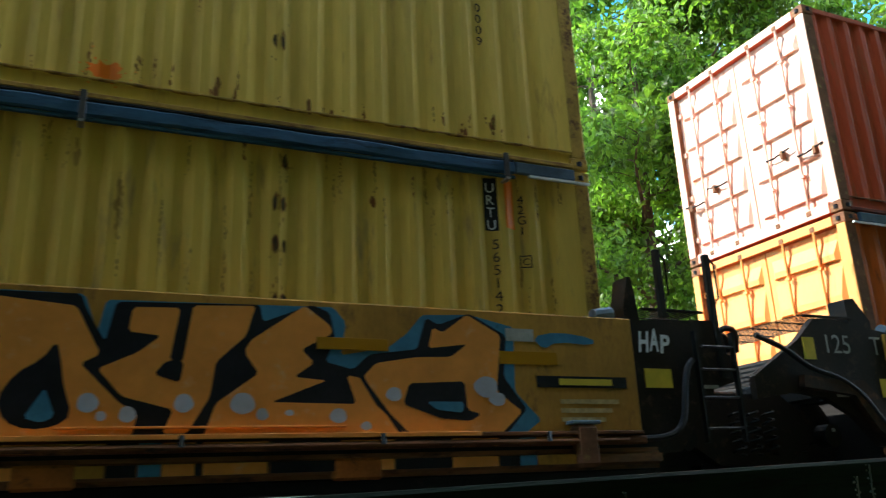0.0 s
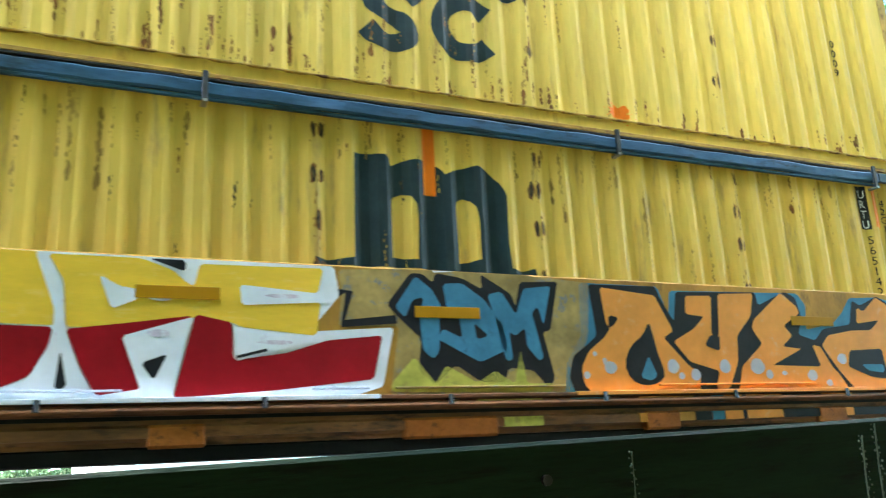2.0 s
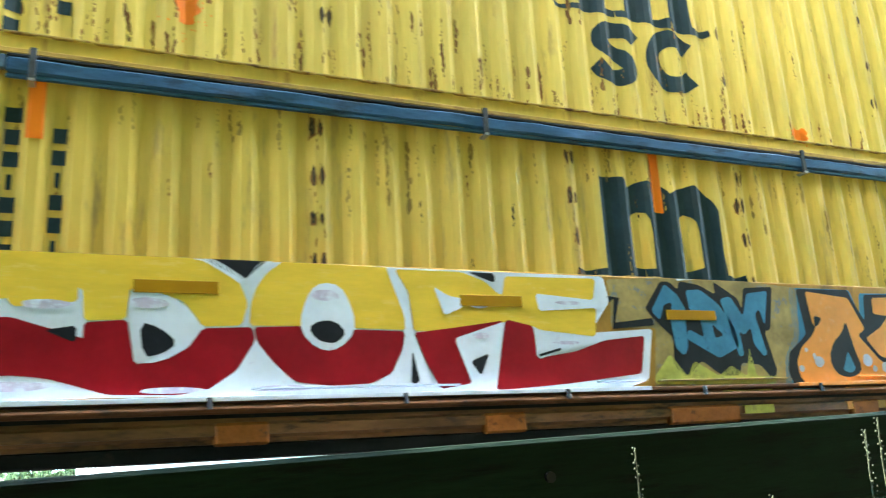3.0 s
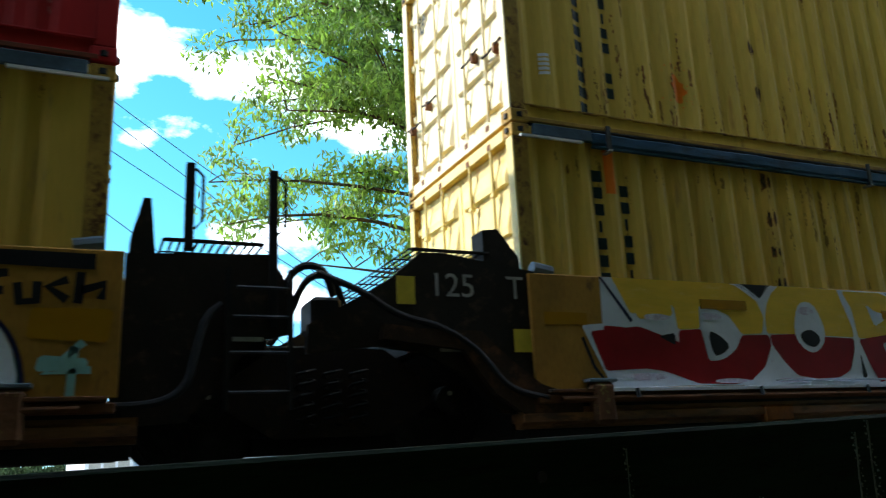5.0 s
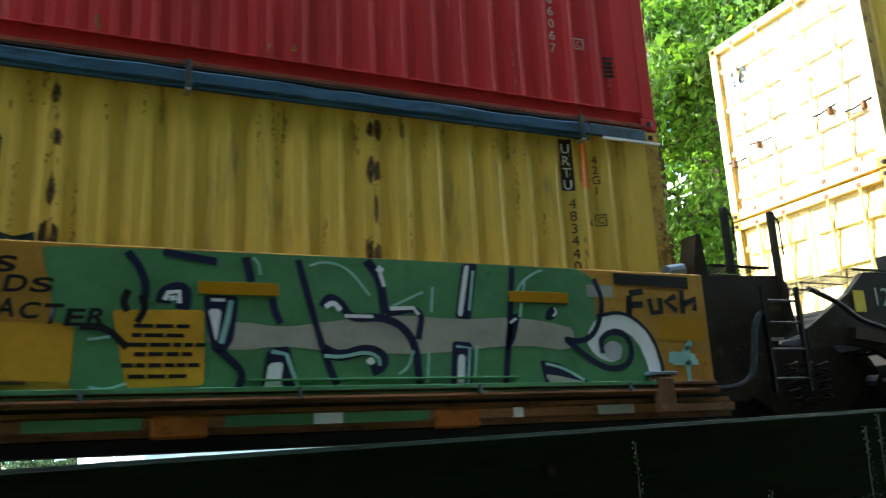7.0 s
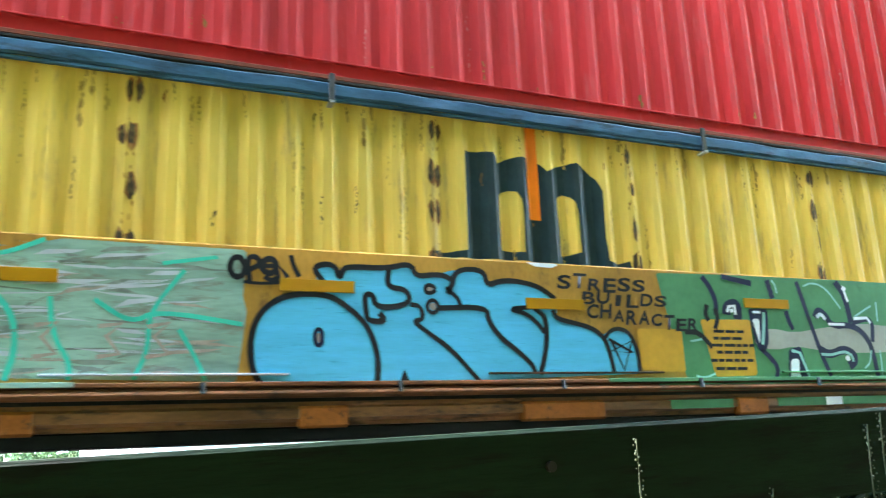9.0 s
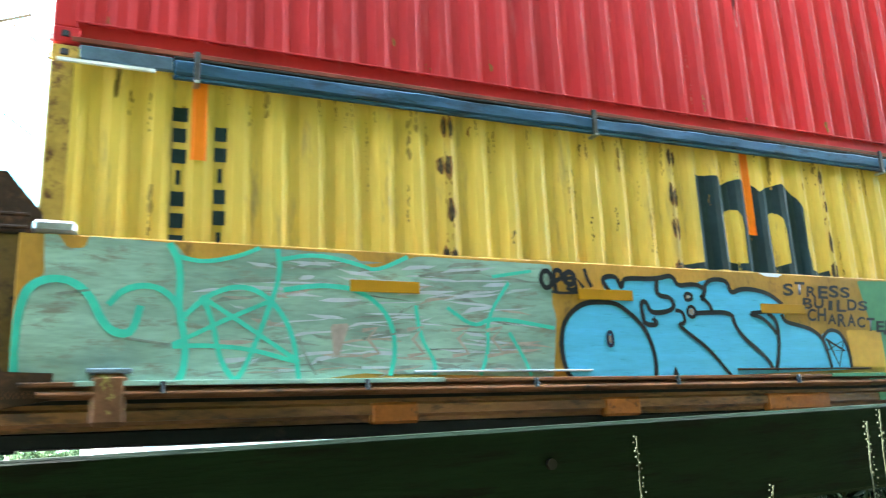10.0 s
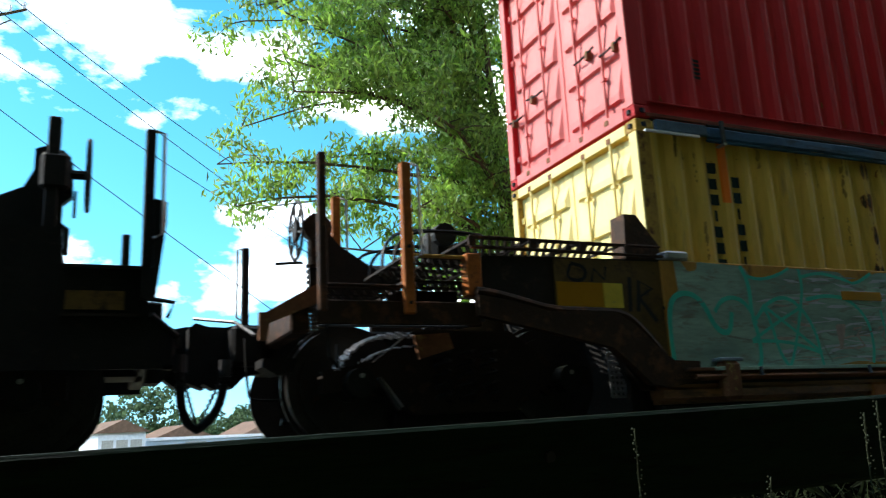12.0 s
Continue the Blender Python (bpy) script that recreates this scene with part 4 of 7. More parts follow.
paint(car2, 'navy_fill', spray_navy, [(2, 1.12), (2.23, 1.12), (2.2, 0.83), (2.15, 0.74), (2.07, 0.74), (2.02, 0.93)], 3, 0)
paint(car2, 'white_fill', spray_white, [(2.03, 1.03), (2.12, 1.03), (2.09, 0.8)], 4, 0)
stroke(car2, 'pale_stroke', spray_aqua, [(2.18, 1.09), (2.16, 0.96), (2.12, 0.8)], 4, 0.035, 1)
stroke(car2, 'white_stroke', spray_white, [(2.05, 1.09), (2.14, 1.09)], 4, 0.025, 0)
paint(car2, 'navy_fill', spray_navy, [(2.38, 0.48), (2.42, 0.76), (2.57, 0.79), (2.64, 0.47)], 3, 0)
paint(car2, 'white_fill', spray_white, [(2.4, 0.48), (2.43, 0.67), (2.53, 0.68), (2.51, 0.53), (2.59, 0.47)], 4, 0)
stroke(car2, 'pale_stroke', spray_aqua, [(2.45, 0.75), (2.55, 0.73), (2.63, 0.5)], 4, 0.03, 0)
stroke(car2, 'white_stroke', spray_white, [(2.82, 1.06), (2.88, 1.1), (2.93, 1.04)], 4, 0.035, 1)
stroke(car2, 'white_stroke', spray_white, [(2.96, 1), (3.17, 1)], 4, 0.025, 0)
stroke(car2, 'pale_stroke', spray_aqua, [(2.81, 0.72), (2.94, 0.71), (3.11, 0.75), (3.21, 0.71), (3.21, 0.65)], 4, 0.026, 1)
paint(car2, 'white_fill', spray_white, [(3.1, 0.68), (3.15, 0.72), (3.18, 0.68), (3.15, 0.65)], 4, 0)
stroke(car2, 'pale_stroke', spray_aqua, [(2.71, 1.35), (2.82, 1.39), (2.99, 1.35), (3.15, 1.15)], 4, 0.018, 1)
stroke(car2, 'pale_stroke', spray_aqua, [(3.32, 1.08), (3.56, 1.19)], 4, 0.018, 1)
stroke(car2, 'pale_stroke', spray_aqua, [(3.64, 1.23), (3.62, 1.04)], 4, 0.018, 1)
stroke(car2, 'pale_stroke', spray_aqua, [(2.32, 1.39), (2.36, 1.35), (2.37, 1.27)], 4, 0.018, 1)
stroke(car2, 'pale_stroke', spray_aqua, [(4.32, 1.13), (4.37, 1.28), (4.52, 1.38), (4.59, 1.4)], 4, 0.018, 1)
stroke(car2, 'pale_stroke', spray_aqua, [(4.43, 1.33), (4.36, 1.02)], 4, 0.018, 1)
stroke(car2, 'pale_stroke', spray_aqua, [(1.32, 0.82), (1.45, 0.84)], 4, 0.018, 1)
stroke(car2, 'pale_stroke', spray_aqua, [(1.34, 0.53), (1.44, 0.51), (1.55, 0.55)], 4, 0.018, 1)
stroke(car2, 'pale_stroke', spray_aqua, [(3.47, 0.76), (3.43, 0.64), (3.35, 0.59)], 4, 0.018, 1)
stroke(car2, 'pale_stroke', spray_aqua, [(3.59, 0.76), (3.57, 0.53)], 4, 0.018, 1)
stroke(car2, 'pale_stroke', spray_aqua, [(3.98, 0.8), (3.95, 0.56)], 4, 0.018, 1)
stroke(car2, 'white_stroke', spray_white, [(3.21, 1.36), (3.25, 1.33)], 4, 0.05, 0)
stroke(car2, 'white_stroke', spray_white, [(3.23, 1.32), (3.26, 1.22)], 4, 0.03, 0)
stroke(car2, 'white_stroke', spray_white, [(3.3, 1.06), (3.48, 1.07), (3.52, 1.02)], 4, 0.03, 0)
stroke(car2, 'white_stroke', spray_white, [(1.76, 1.08), (1.78, 1.13), (1.85, 1.14), (1.85, 1.06)], 4, 0.03, 0)
stroke(car2, 'white_stroke', spray_white, [(1.79, 1.09), (1.83, 1.1)], 4, 0.03, 0)
paint(car2, 'navy_fill', spray_navy, [(3.89, 1.42), (4.02, 1.43), (3.94, 0.99), (3.81, 1)], 3, 0)
paint(car2, 'white_fill', spray_white, [(3.91, 1.41), (3.95, 1.41), (3.87, 1.01), (3.83, 1.02)], 4, 0)
stroke(car2, 'pale_stroke', spray_aqua, [(3.98, 1.37), (3.93, 1.06)], 4, 0.022, 0)
paint(car2, 'navy_fill', spray_navy, [(3.75, 0.45), (3.78, 0.83), (3.94, 0.82), (3.92, 0.45)], 3, 0)
paint(car2, 'white_fill', spray_white, [(3.8, 0.45), (3.82, 0.73), (3.88, 0.73), (3.86, 0.45)], 4, 0)
stroke(car2, 'pale_stroke', spray_aqua, [(3.81, 0.79), (3.92, 0.78), (3.89, 0.48)], 4, 0.022, 0)
paint(car2, 'navy_fill', spray_navy, [(4.24, 0.74), (4.25, 0.97), (4.3, 1.04), (4.37, 1.05), (4.31, 0.85)], 3, 0)
stroke(car2, 'white_stroke', spray_white, [(4.27, 0.97), (4.33, 1.01)], 4, 0.02, 0)
paint(car2, 'navy_fill', spray_navy, [(4.58, 1), (4.61, 1.09), (4.7, 1.12), (4.71, 1.06), (4.66, 1)], 3, 1)
stroke(car2, 'white_stroke', spray_white, [(4.68, 1.1), (4.69, 1.06), (4.66, 1.03)], 4, 0.018, 0)
paint(car2, 'navy_fill', spray_navy, [(4.51, 0.69), (4.69, 0.66), (4.92, 0.53), (5.11, 0.43), (4.55, 0.44)], 3, 0)
stroke(car2, 'pale_stroke', spray_aqua, [(4.56, 0.66), (4.71, 0.63), (4.9, 0.53)], 4, 0.022, 1)
paint(car2, 'grey_foot', spray_grey, [(4.55, 0.58), (4.71, 0.56), (4.93, 0.49), (4.96, 0.43), (4.6, 0.44)], 4, 0)
paint(car2, 'white_swirl', spray_white, [(4.94, 0.85), (5.07, 1.04), (5.31, 1.08), (5.52, 0.98), (5.65, 0.72), (5.65, 0.42), (5.54, 0.43), (5.54, 0.62), (5.44, 0.86), (5.26, 0.96), (5.11, 0.9), (5.05, 0.83), (5.15, 0.74), (5.26, 0.71), (5.18, 0.66), (5.02, 0.72)], 2, 1)
stroke(car2, 'navy_stroke', spray_navy, [(5.1, 0.74), (5.08, 0.86), (5.23, 0.93), (5.38, 0.86), (5.37, 0.67), (5.19, 0.6), (5, 0.67), (4.78, 0.84)], 3, 0.05, 1)
blob(car2, 'grey_eye', spray_pale, 5.2, 0.76, 0.09, 0.08, 3)
stroke(car2, 'navy_stroke', spray_navy, [(5.07, 1.04), (5.34, 1.09), (5.58, 0.93), (5.68, 0.67), (5.67, 0.42)], 3, 0.03, 1)
reflect(car2, 2.23, 1.17)
reflect(car2, 4.54, 1.18)
paint(car2, 'aqua_tag', spray_aqua, [(5.76, 0.76), (6.03, 0.74), (6.03, 0.67), (5.74, 0.66)], 2, 0)
stroke(car2, 'aqua_tag', spray_aqua, [(6, 0.84), (5.8, 0.65), (6.05, 0.67)], 3, 0.05, 0)
stroke(car2, 'aqua_tag', spray_aqua, [(5.95, 0.81), (5.94, 0.5)], 3, 0.05, 0)
paint(car2, 'warning_panel', spray_amber, [(0.78, 0.92), (1.24, 0.92), (1.24, 0.56), (0.8, 0.58)], 2, 0)
paint(car2, 'warning_panel', spray_amber, [(1.45, 1.01), (2.01, 1.02), (2.02, 0.53), (1.55, 0.52)], 3, 0)
for row, (x0, x1, z) in enumerate(((1.58, 1.95, 0.91), (1.57, 1.93, 0.85), (1.54, 2.02, 0.79), (1.59, 1.94, 0.73), (1.52, 1.99, 0.66), (1.56, 1.95, 0.59))):
    x, rng = x0, random.Random(row)
    while x < x1 - 0.03:   # short bars for words too small to read
        w = min(rng.uniform(0.05, 0.13), x1 - x)
        stroke(car2, 'warning_line', black_paint, [(x, z), (x + w, z)], 4, 0.026, 0)
        x += w + 0.014
stroke(car2, 'black_scrawl', black_paint, [(1.54, 1.14), (1.51, 1.06), (1.54, 1)], 4, 0.045, 1)
stroke(car2, 'black_scrawl', black_paint, [(1.62, 1.11), (1.65, 1.03), (1.6, 0.93)], 4, 0.045, 1)
stroke(car2, 'black_scrawl', black_paint, [(1.27, 0.9), (1.42, 0.9), (1.55, 0.77)], 4, 0.045, 1)
stroke(car2, 'black_bar', black_paint, [(5.27, 1.36), (6.04, 1.35)], 3, 0.1, 0)
stroke(car2, 'black_tag', black_paint, [(5.41, 1.22), (5.39, 1.05)], 3, 0.06, 0)
stroke(car2, 'black_tag', black_paint, [(5.41, 1.24), (5.56, 1.26)], 3, 0.055, 0)
stroke(car2, 'black_tag', black_paint, [(5.4, 1.14), (5.54, 1.15)], 3, 0.055, 0)
stroke(car2, 'black_tag', black_paint, [(5.61, 1.2), (5.63, 1.08), (5.72, 1.09), (5.72, 1.21)], 3, 0.055, 0)
stroke(car2, 'black_tag', black_paint, [(5.89, 1.23), (5.78, 1.18), (5.89, 1.1)], 3, 0.055, 0)
stroke(car2, 'black_tag', black_paint, [(5.96, 1.28), (5.95, 1.08)], 3, 0.055, 0)
stroke(car2, 'black_tag', black_paint, [(5.96, 1.16), (6.1, 1.21), (6.08, 1.11)], 3, 0.055, 0)
paint(car2, 'amber_patch', reflector, [(5.7, 1.05), (6.16, 1.05), (6.14, 0.84), (5.68, 0.86)], 2, 0)
# the pale aqua piece
paint(car2, 'aqua_ground', spray_mist, [(-6.03, 1.46), (-5.96, 1.45), (-5.89, 1.34), (-5.79, 1.35), (-5.77, 1.44), (-5.25, 1.41), (-5.18, 1.32), (-4.93, 1.3), (-4.7, 1.41), (-4.58, 1.41), (-4.06, 1.4), (-3.91, 1.3), (-3.53, 1.41), (-2.39, 1.4), (-2.41, 1.07), (-2.38, 0.98), (-2.44, 0.51), (-3.99, 0.55), (-4.31, 0.51), (-6.14, 0.51), (-6.16, 0.91), (-6.11, 1.1), (-6.01, 1.16)], 1, 0)
stroke(car2, 'turquoise_line', spray_turq, [(-6.13, 0.53), (-6.15, 0.77), (-6.12, 1.05), (-6.03, 1.14), (-5.88, 1.15), (-5.75, 1.06), (-5.67, 0.88), (-5.59, 0.81), (-5.49, 0.81), (-5.45, 0.99)], 2, 0.05, 1)
stroke(car2, 'turquoise_line', spray_turq, [(-5.64, 0.99), (-5.55, 1.1), (-5.38, 1.13), (-5.24, 1.04), (-5.18, 0.89)], 2, 0.04, 1)
stroke(car2, 'turquoise_line', spray_turq, [(-5.29, 1.41), (-5.21, 1.26), (-5.22, 0.96), (-5.17, 0.78), (-5.17, 0.58), (-5.22, 0.49)], 2, 0.045, 1)
stroke(car2, 'turquoise_line', spray_turq, [(-5.23, 1.32), (-5.07, 1.29), (-4.85, 1.34), (-4.7, 1.41)], 2, 0.03, 1)
stroke(car2, 'turquoise_line', spray_turq, [(-4.58, 1.41), (-4.56, 1.25), (-4.61, 1.06), (-4.77, 0.63), (-4.85, 0.5)], 2, 0.035, 1)
stroke(car2, 'turquoise_line', spray_turq, [(-4.85, 0.5), (-4.95, 0.63), (-5.01, 0.93), (-5.08, 1.06)], 2, 0.035, 1)
stroke(car2, 'turquoise_line', spray_turq, [(-5.08, 1.06), (-4.77, 0.86), (-4.43, 0.63)], 2, 0.03, 1)
stroke(car2, 'turquoise_line', spray_turq, [(-5.25, 0.73), (-5.06, 0.74), (-4.77, 0.72), (-4.45, 0.63)], 2, 0.03, 1)
stroke(car2, 'turquoise_line', spray_turq, [(-5.25, 0.74), (-4.92, 0.91), (-4.61, 1.05)], 2, 0.03, 1)
stroke(car2, 'turquoise_line', spray_turq, [(-5.18, 0.93), (-5.03, 1.08), (-4.81, 1.15), (-4.62, 1.06), (-4.47, 0.83), (-4.43, 0.5)], 2, 0.035, 1)
stroke(car2, 'turquoise_line', spray_turq, [(-4.58, 1.33), (-4.31, 1.39), (-3.97, 1.32), (-3.87, 1.28), (-3.62, 1.4)], 2, 0.03, 1)
stroke(car2, 'turquoise_line', spray_turq, [(-4.54, 1.12), (-4.27, 1.17), (-3.98, 1.14), (-3.77, 0.96), (-3.73, 0.71), (-3.78, 0.53)], 2, 0.035, 1)
stroke(car2, 'turquoise_line', spray_turq, [(-3.57, 1.04), (-3.54, 0.8), (-3.43, 0.63), (-3.44, 0.53)], 2, 0.03, 1)
stroke(car2, 'turquoise_line', spray_turq, [(-3.32, 1.03), (-3.1, 0.88), (-2.95, 0.97), (-2.41, 0.89)], 2, 0.03, 1)
stroke(car2, 'turquoise_line', spray_turq, [(-2.79, 1.24), (-3, 0.95), (-2.99, 0.72), (-3.07, 0.53)], 2, 0.03, 1)
stroke(car2, 'turquoise_line', spray_turq, [(-2.81, 0.85), (-2.68, 0.63), (-2.64, 0.52)], 2, 0.03, 1)
stroke(car2, 'turquoise_line', spray_turq, [(-2.93, 1.28), (-2.58, 1.34)], 2, 0.025, 1)
stroke(car2, 'dark_wipe', spray_shade, [(-4.54, 1.3), (-4.31, 1.27), (-4.06, 1.32)], 2, 0.018, 1)
stroke(car2, 'dark_wipe', spray_shade, [(-4.43, 0.79), (-4.37, 0.63), (-4.31, 0.54)], 2, 0.018, 1)
stroke(car2, 'dark_wipe', spray_shade, [(-3.98, 0.79), (-3.73, 0.83)], 2, 0.018, 1)
stroke(car2, 'dark_wipe', spray_shade, [(-5.53, 0.78), (-5.26, 0.74)], 2, 0.018, 1)
stroke(car2, 'dark_wipe', spray_shade, [(-5.94, 1.05), (-5.75, 1.08)], 2, 0.018, 1)
stroke(car2, 'dark_wipe', spray_shade, [(-3.54, 1.26), (-3.03, 1.32)], 2, 0.018, 1)
stroke(car2, 'dark_wipe', spray_shade, [(-4.31, 0.63), (-3.99, 0.59)], 2, 0.018, 1)
rng = random.Random(77)
for material, n, name in ((spray_shade, 46, "dark_wipe"), (spray_pale, 60, "pale_wipe"), (spray_pink, 22, "pink_wipe"), (spray_mist, 30, "aqua_wipe")):
    wipes = bmesh.new()
    for _ in range(n):
        x, z = rng.uniform(-4.9, -2.6), 0.56 + 0.8 * rng.random() ** (1.5 if name != "pale_wipe" else 0.9)
        w, h, tilt = rng.uniform(0.05, 0.28), rng.uniform(0.004, 0.016), rng.uniform(-0.03, 0.05)
        pts = [(x - w, z - tilt), (x - w * 0.3, z - h), (x + w * 0.5, z - h * 0.8 + tilt * 0.4), (x + w, z + tilt), (x + w * 0.4, z + h + tilt * 0.3), (x - w * 0.5, z + h)]
        wipes.faces.new([wipes.verts.new((a, 0, b)) for a, b in pts])
    tagged(sprayed(car2, name, wipes, material, 1.5), "", "", "", "stuff")
reflect(car2, -3.8, 1.17)
paint(car2, 'faded_number', spray_pink, [(-4.21, 0.89), (-4.07, 0.9), (-4.15, 0.67), (-4.19, 0.67)], 2, 0)
stroke(car2, 'faded_number', spray_pink, [(-3.98, 0.85), (-3.87, 0.87), (-3.94, 0.79), (-3.86, 0.69), (-3.98, 0.67)], 2, 0.03, 0)
stroke(car2, 'faded_number', spray_pink, [(-3.64, 0.86), (-3.52, 0.88), (-3.6, 0.79), (-3.52, 0.69), (-3.64, 0.67)], 2, 0.03, 0)
stroke(car2, 'faded_number', spray_pink, [(-3.29, 0.86), (-3.15, 0.88), (-3.24, 0.8), (-3.16, 0.69), (-3.29, 0.67)], 2, 0.03, 0)
stroke(car2, 'faded_number', spray_pink, [(-3.01, 0.86), (-2.87, 0.89), (-2.96, 0.8), (-2.87, 0.69), (-3.01, 0.67)], 2, 0.03, 0)
# the sky-blue piece with black outlines
paint(car2, 'sky_blue_fill', spray_sky, [(-2.25, 0.46), (-2.34, 0.57), (-2.37, 0.72), (-2.35, 0.87), (-2.3, 0.99), (-2.2, 1.06), (-2.07, 1.1), (-1.86, 1.12), (-1.94, 1.3), (-1.78, 1.34), (-1.74, 1.22), (-1.72, 1.29), (-1.69, 1.31), (-1.38, 1.33), (-1.2, 1.37), (-1.16, 1.27), (-0.96, 1.3), (-0.88, 1.33), (-0.6, 1.35), (-0.58, 1.22), (-0.44, 1.27), (-0.29, 1.28), (-0.14, 1.26), (-0.01, 1.16), (0.03, 1.05), (0.02, 1), (0.15, 0.96), (0.33, 0.93), (0.43, 0.85), (0.49, 0.89), (0.59, 0.92), (0.69, 0.88), (0.75, 0.74), (0.77, 0.58), (0.76, 0.55), (-0.67, 0.5), (-0.7, 0.44)], 1, 0)
stroke(car2, 'black_outline', black_paint, [(-2.25, 0.46), (-2.33, 0.55), (-2.36, 0.72), (-2.34, 0.88), (-2.28, 0.99), (-2.16, 1.08), (-2.03, 1.11), (-1.87, 1.11), (-1.78, 1.09), (-1.66, 1.01), (-1.56, 0.92), (-1.5, 0.81), (-1.46, 0.65), (-1.48, 0.45)], 3, 0.042, 1)
stroke(car2, 'black_outline', black_paint, [(-1.86, 1.2), (-1.94, 1.31), (-1.78, 1.34), (-1.74, 1.22), (-1.72, 1.29), (-1.68, 1.32), (-1.38, 1.32), (-1.2, 1.37), (-1.16, 1.27), (-1.03, 1.29), (-0.94, 1.29), (-0.88, 1.26)], 3, 0.042, 1)
stroke(car2, 'black_outline', black_paint, [(-1.37, 1.32), (-1.39, 1.18), (-1.23, 1.17), (-1.21, 1.06), (-1.47, 1.02), (-1.5, 1.13), (-1.56, 1.12), (-1.55, 1.01), (-1.54, 0.93), (-1.4, 0.93), (-1.45, 0.99)], 3, 0.042, 1)
stroke(car2, 'black_outline', black_paint, [(-1.21, 1.06), (-1.13, 1.05), (-1.11, 0.95), (-1.2, 0.94), (-1.07, 0.85), (-0.89, 0.73), (-0.68, 0.5)], 3, 0.036, 1)
stroke(car2, 'black_outline', black_paint, [(-0.99, 1.04), (-0.59, 1.06), (-0.58, 0.95), (-0.49, 0.83), (-0.35, 0.73), (-0.23, 0.63), (-0.2, 0.56)], 3, 0.042, 1)
stroke(car2, 'black_outline', black_paint, [(-0.91, 1.15), (-0.88, 1.19), (-0.84, 1.34), (-0.6, 1.35), (-0.58, 1.22), (-0.46, 1.27), (-0.29, 1.27), (-0.11, 1.23), (0.02, 1.14)], 3, 0.042, 1)
stroke(car2, 'black_outline', black_paint, [(-0.92, 1.2), (-0.89, 1.17), (-0.82, 1.11), (-0.81, 1.05)], 3, 0.036, 1)
stroke(car2, 'black_outline', black_paint, [(-0.18, 1.07), (-0.42, 1.05), (-0.25, 1.02), (-0.14, 0.93), (-0.1, 0.87)], 3, 0.036, 1)
stroke(car2, 'black_outline', black_paint, [(-0.18, 1.06), (-0.08, 1), (-0.08, 0.82), (-0.12, 0.65), (-0.16, 0.55)], 3, 0.042, 1)
stroke(car2, 'black_outline', black_paint, [(-0.01, 1.05), (0.02, 0.98), (0.2, 0.95), (0.36, 0.91), (0.46, 0.83), (0.5, 0.69), (0.52, 0.56)], 3, 0.04, 1)
stroke(car2, 'black_outline', black_paint, [(0.46, 0.84), (0.52, 0.9), (0.6, 0.92), (0.71, 0.88), (0.77, 0.72), (0.77, 0.57)], 3, 0.036, 1)
stroke(car2, 'black_outline', black_paint, [(0.49, 0.83), (0.72, 0.72), (0.51, 0.73), (0.72, 0.82), (0.62, 0.58), (0.52, 0.81)], 3, 0.026, 0)
stroke(car2, 'eye_mark', spray_navy, [(-1.87, 0.81), (-1.87, 0.77), (-1.89, 0.75), (-1.91, 0.76), (-1.92, 0.79), (-1.92, 0.83), (-1.91, 0.86), (-1.89, 0.87), (-1.87, 0.85), (-1.87, 0.81)], 3, 0.03, 1)
paint(car2, 'eye_mark', spray_pink, [(-1.88, 0.81), (-1.88, 0.79), (-1.89, 0.77), (-1.9, 0.78), (-1.91, 0.8), (-1.91, 0.82), (-1.9, 0.84), (-1.89, 0.84), (-1.88, 0.83)], 2, 0)
stroke(car2, 'eye_mark', black_paint, [(-1.01, 1.18), (-1.02, 1.16), (-1.05, 1.15), (-1.08, 1.15), (-1.09, 1.17), (-1.09, 1.19), (-1.07, 1.21), (-1.05, 1.21), (-1.02, 1.2), (-1.01, 1.18)], 3, 0.03, 1)
paint(car2, 'eye_mark', spray_pink, [(-1.03, 1.18), (-1.04, 1.17), (-1.05, 1.16), (-1.07, 1.16), (-1.08, 1.17), (-1.08, 1.19), (-1.07, 1.2), (-1.05, 1.2), (-1.03, 1.19)], 2, 0)
stroke(car2, 'eye_mark', black_paint, [(-0.99, 1.05), (-1, 1.02), (-1.03, 1), (-1.06, 1.01), (-1.08, 1.03), (-1.08, 1.06), (-1.06, 1.09), (-1.03, 1.1), (-1, 1.08), (-0.99, 1.05)], 3, 0.03, 1)
paint(car2, 'eye_mark', spray_pink, [(-1.01, 1.05), (-1.01, 1.03), (-1.03, 1.02), (-1.05, 1.03), (-1.06, 1.04), (-1.06, 1.06), (-1.05, 1.07), (-1.03, 1.08), (-1.01, 1.07)], 2, 0)
paint(car2, 'black_fill', black_paint, [(-1.31, 0.46), (-1.27, 0.6), (-1.23, 0.45)], 3, 0)
paint(car2, 'white_patch', spray_white, [(-0.21, 1.5), (0.03, 1.5), (0.08, 1.39), (-0.22, 1.4)], 2, 1)
reflect(car2, -1.9, 1.17)
reflect(car2, 0.02, 1.1)
stroke(car2, 'letter', black_paint, [(-2.4, 1.28), (-2.41, 1.23), (-2.44, 1.21), (-2.47, 1.21), (-2.5, 1.25), (-2.5, 1.3), (-2.48, 1.34), (-2.44, 1.35), (-2.42, 1.33), (-2.4, 1.28)], 4, 0.038, 1)
stroke(car2, 'letter', black_paint, [(-2.37, 1.18), (-2.39, 1.35), (-2.32, 1.36), (-2.3, 1.3), (-2.38, 1.26)], 4, 0.038, 1)
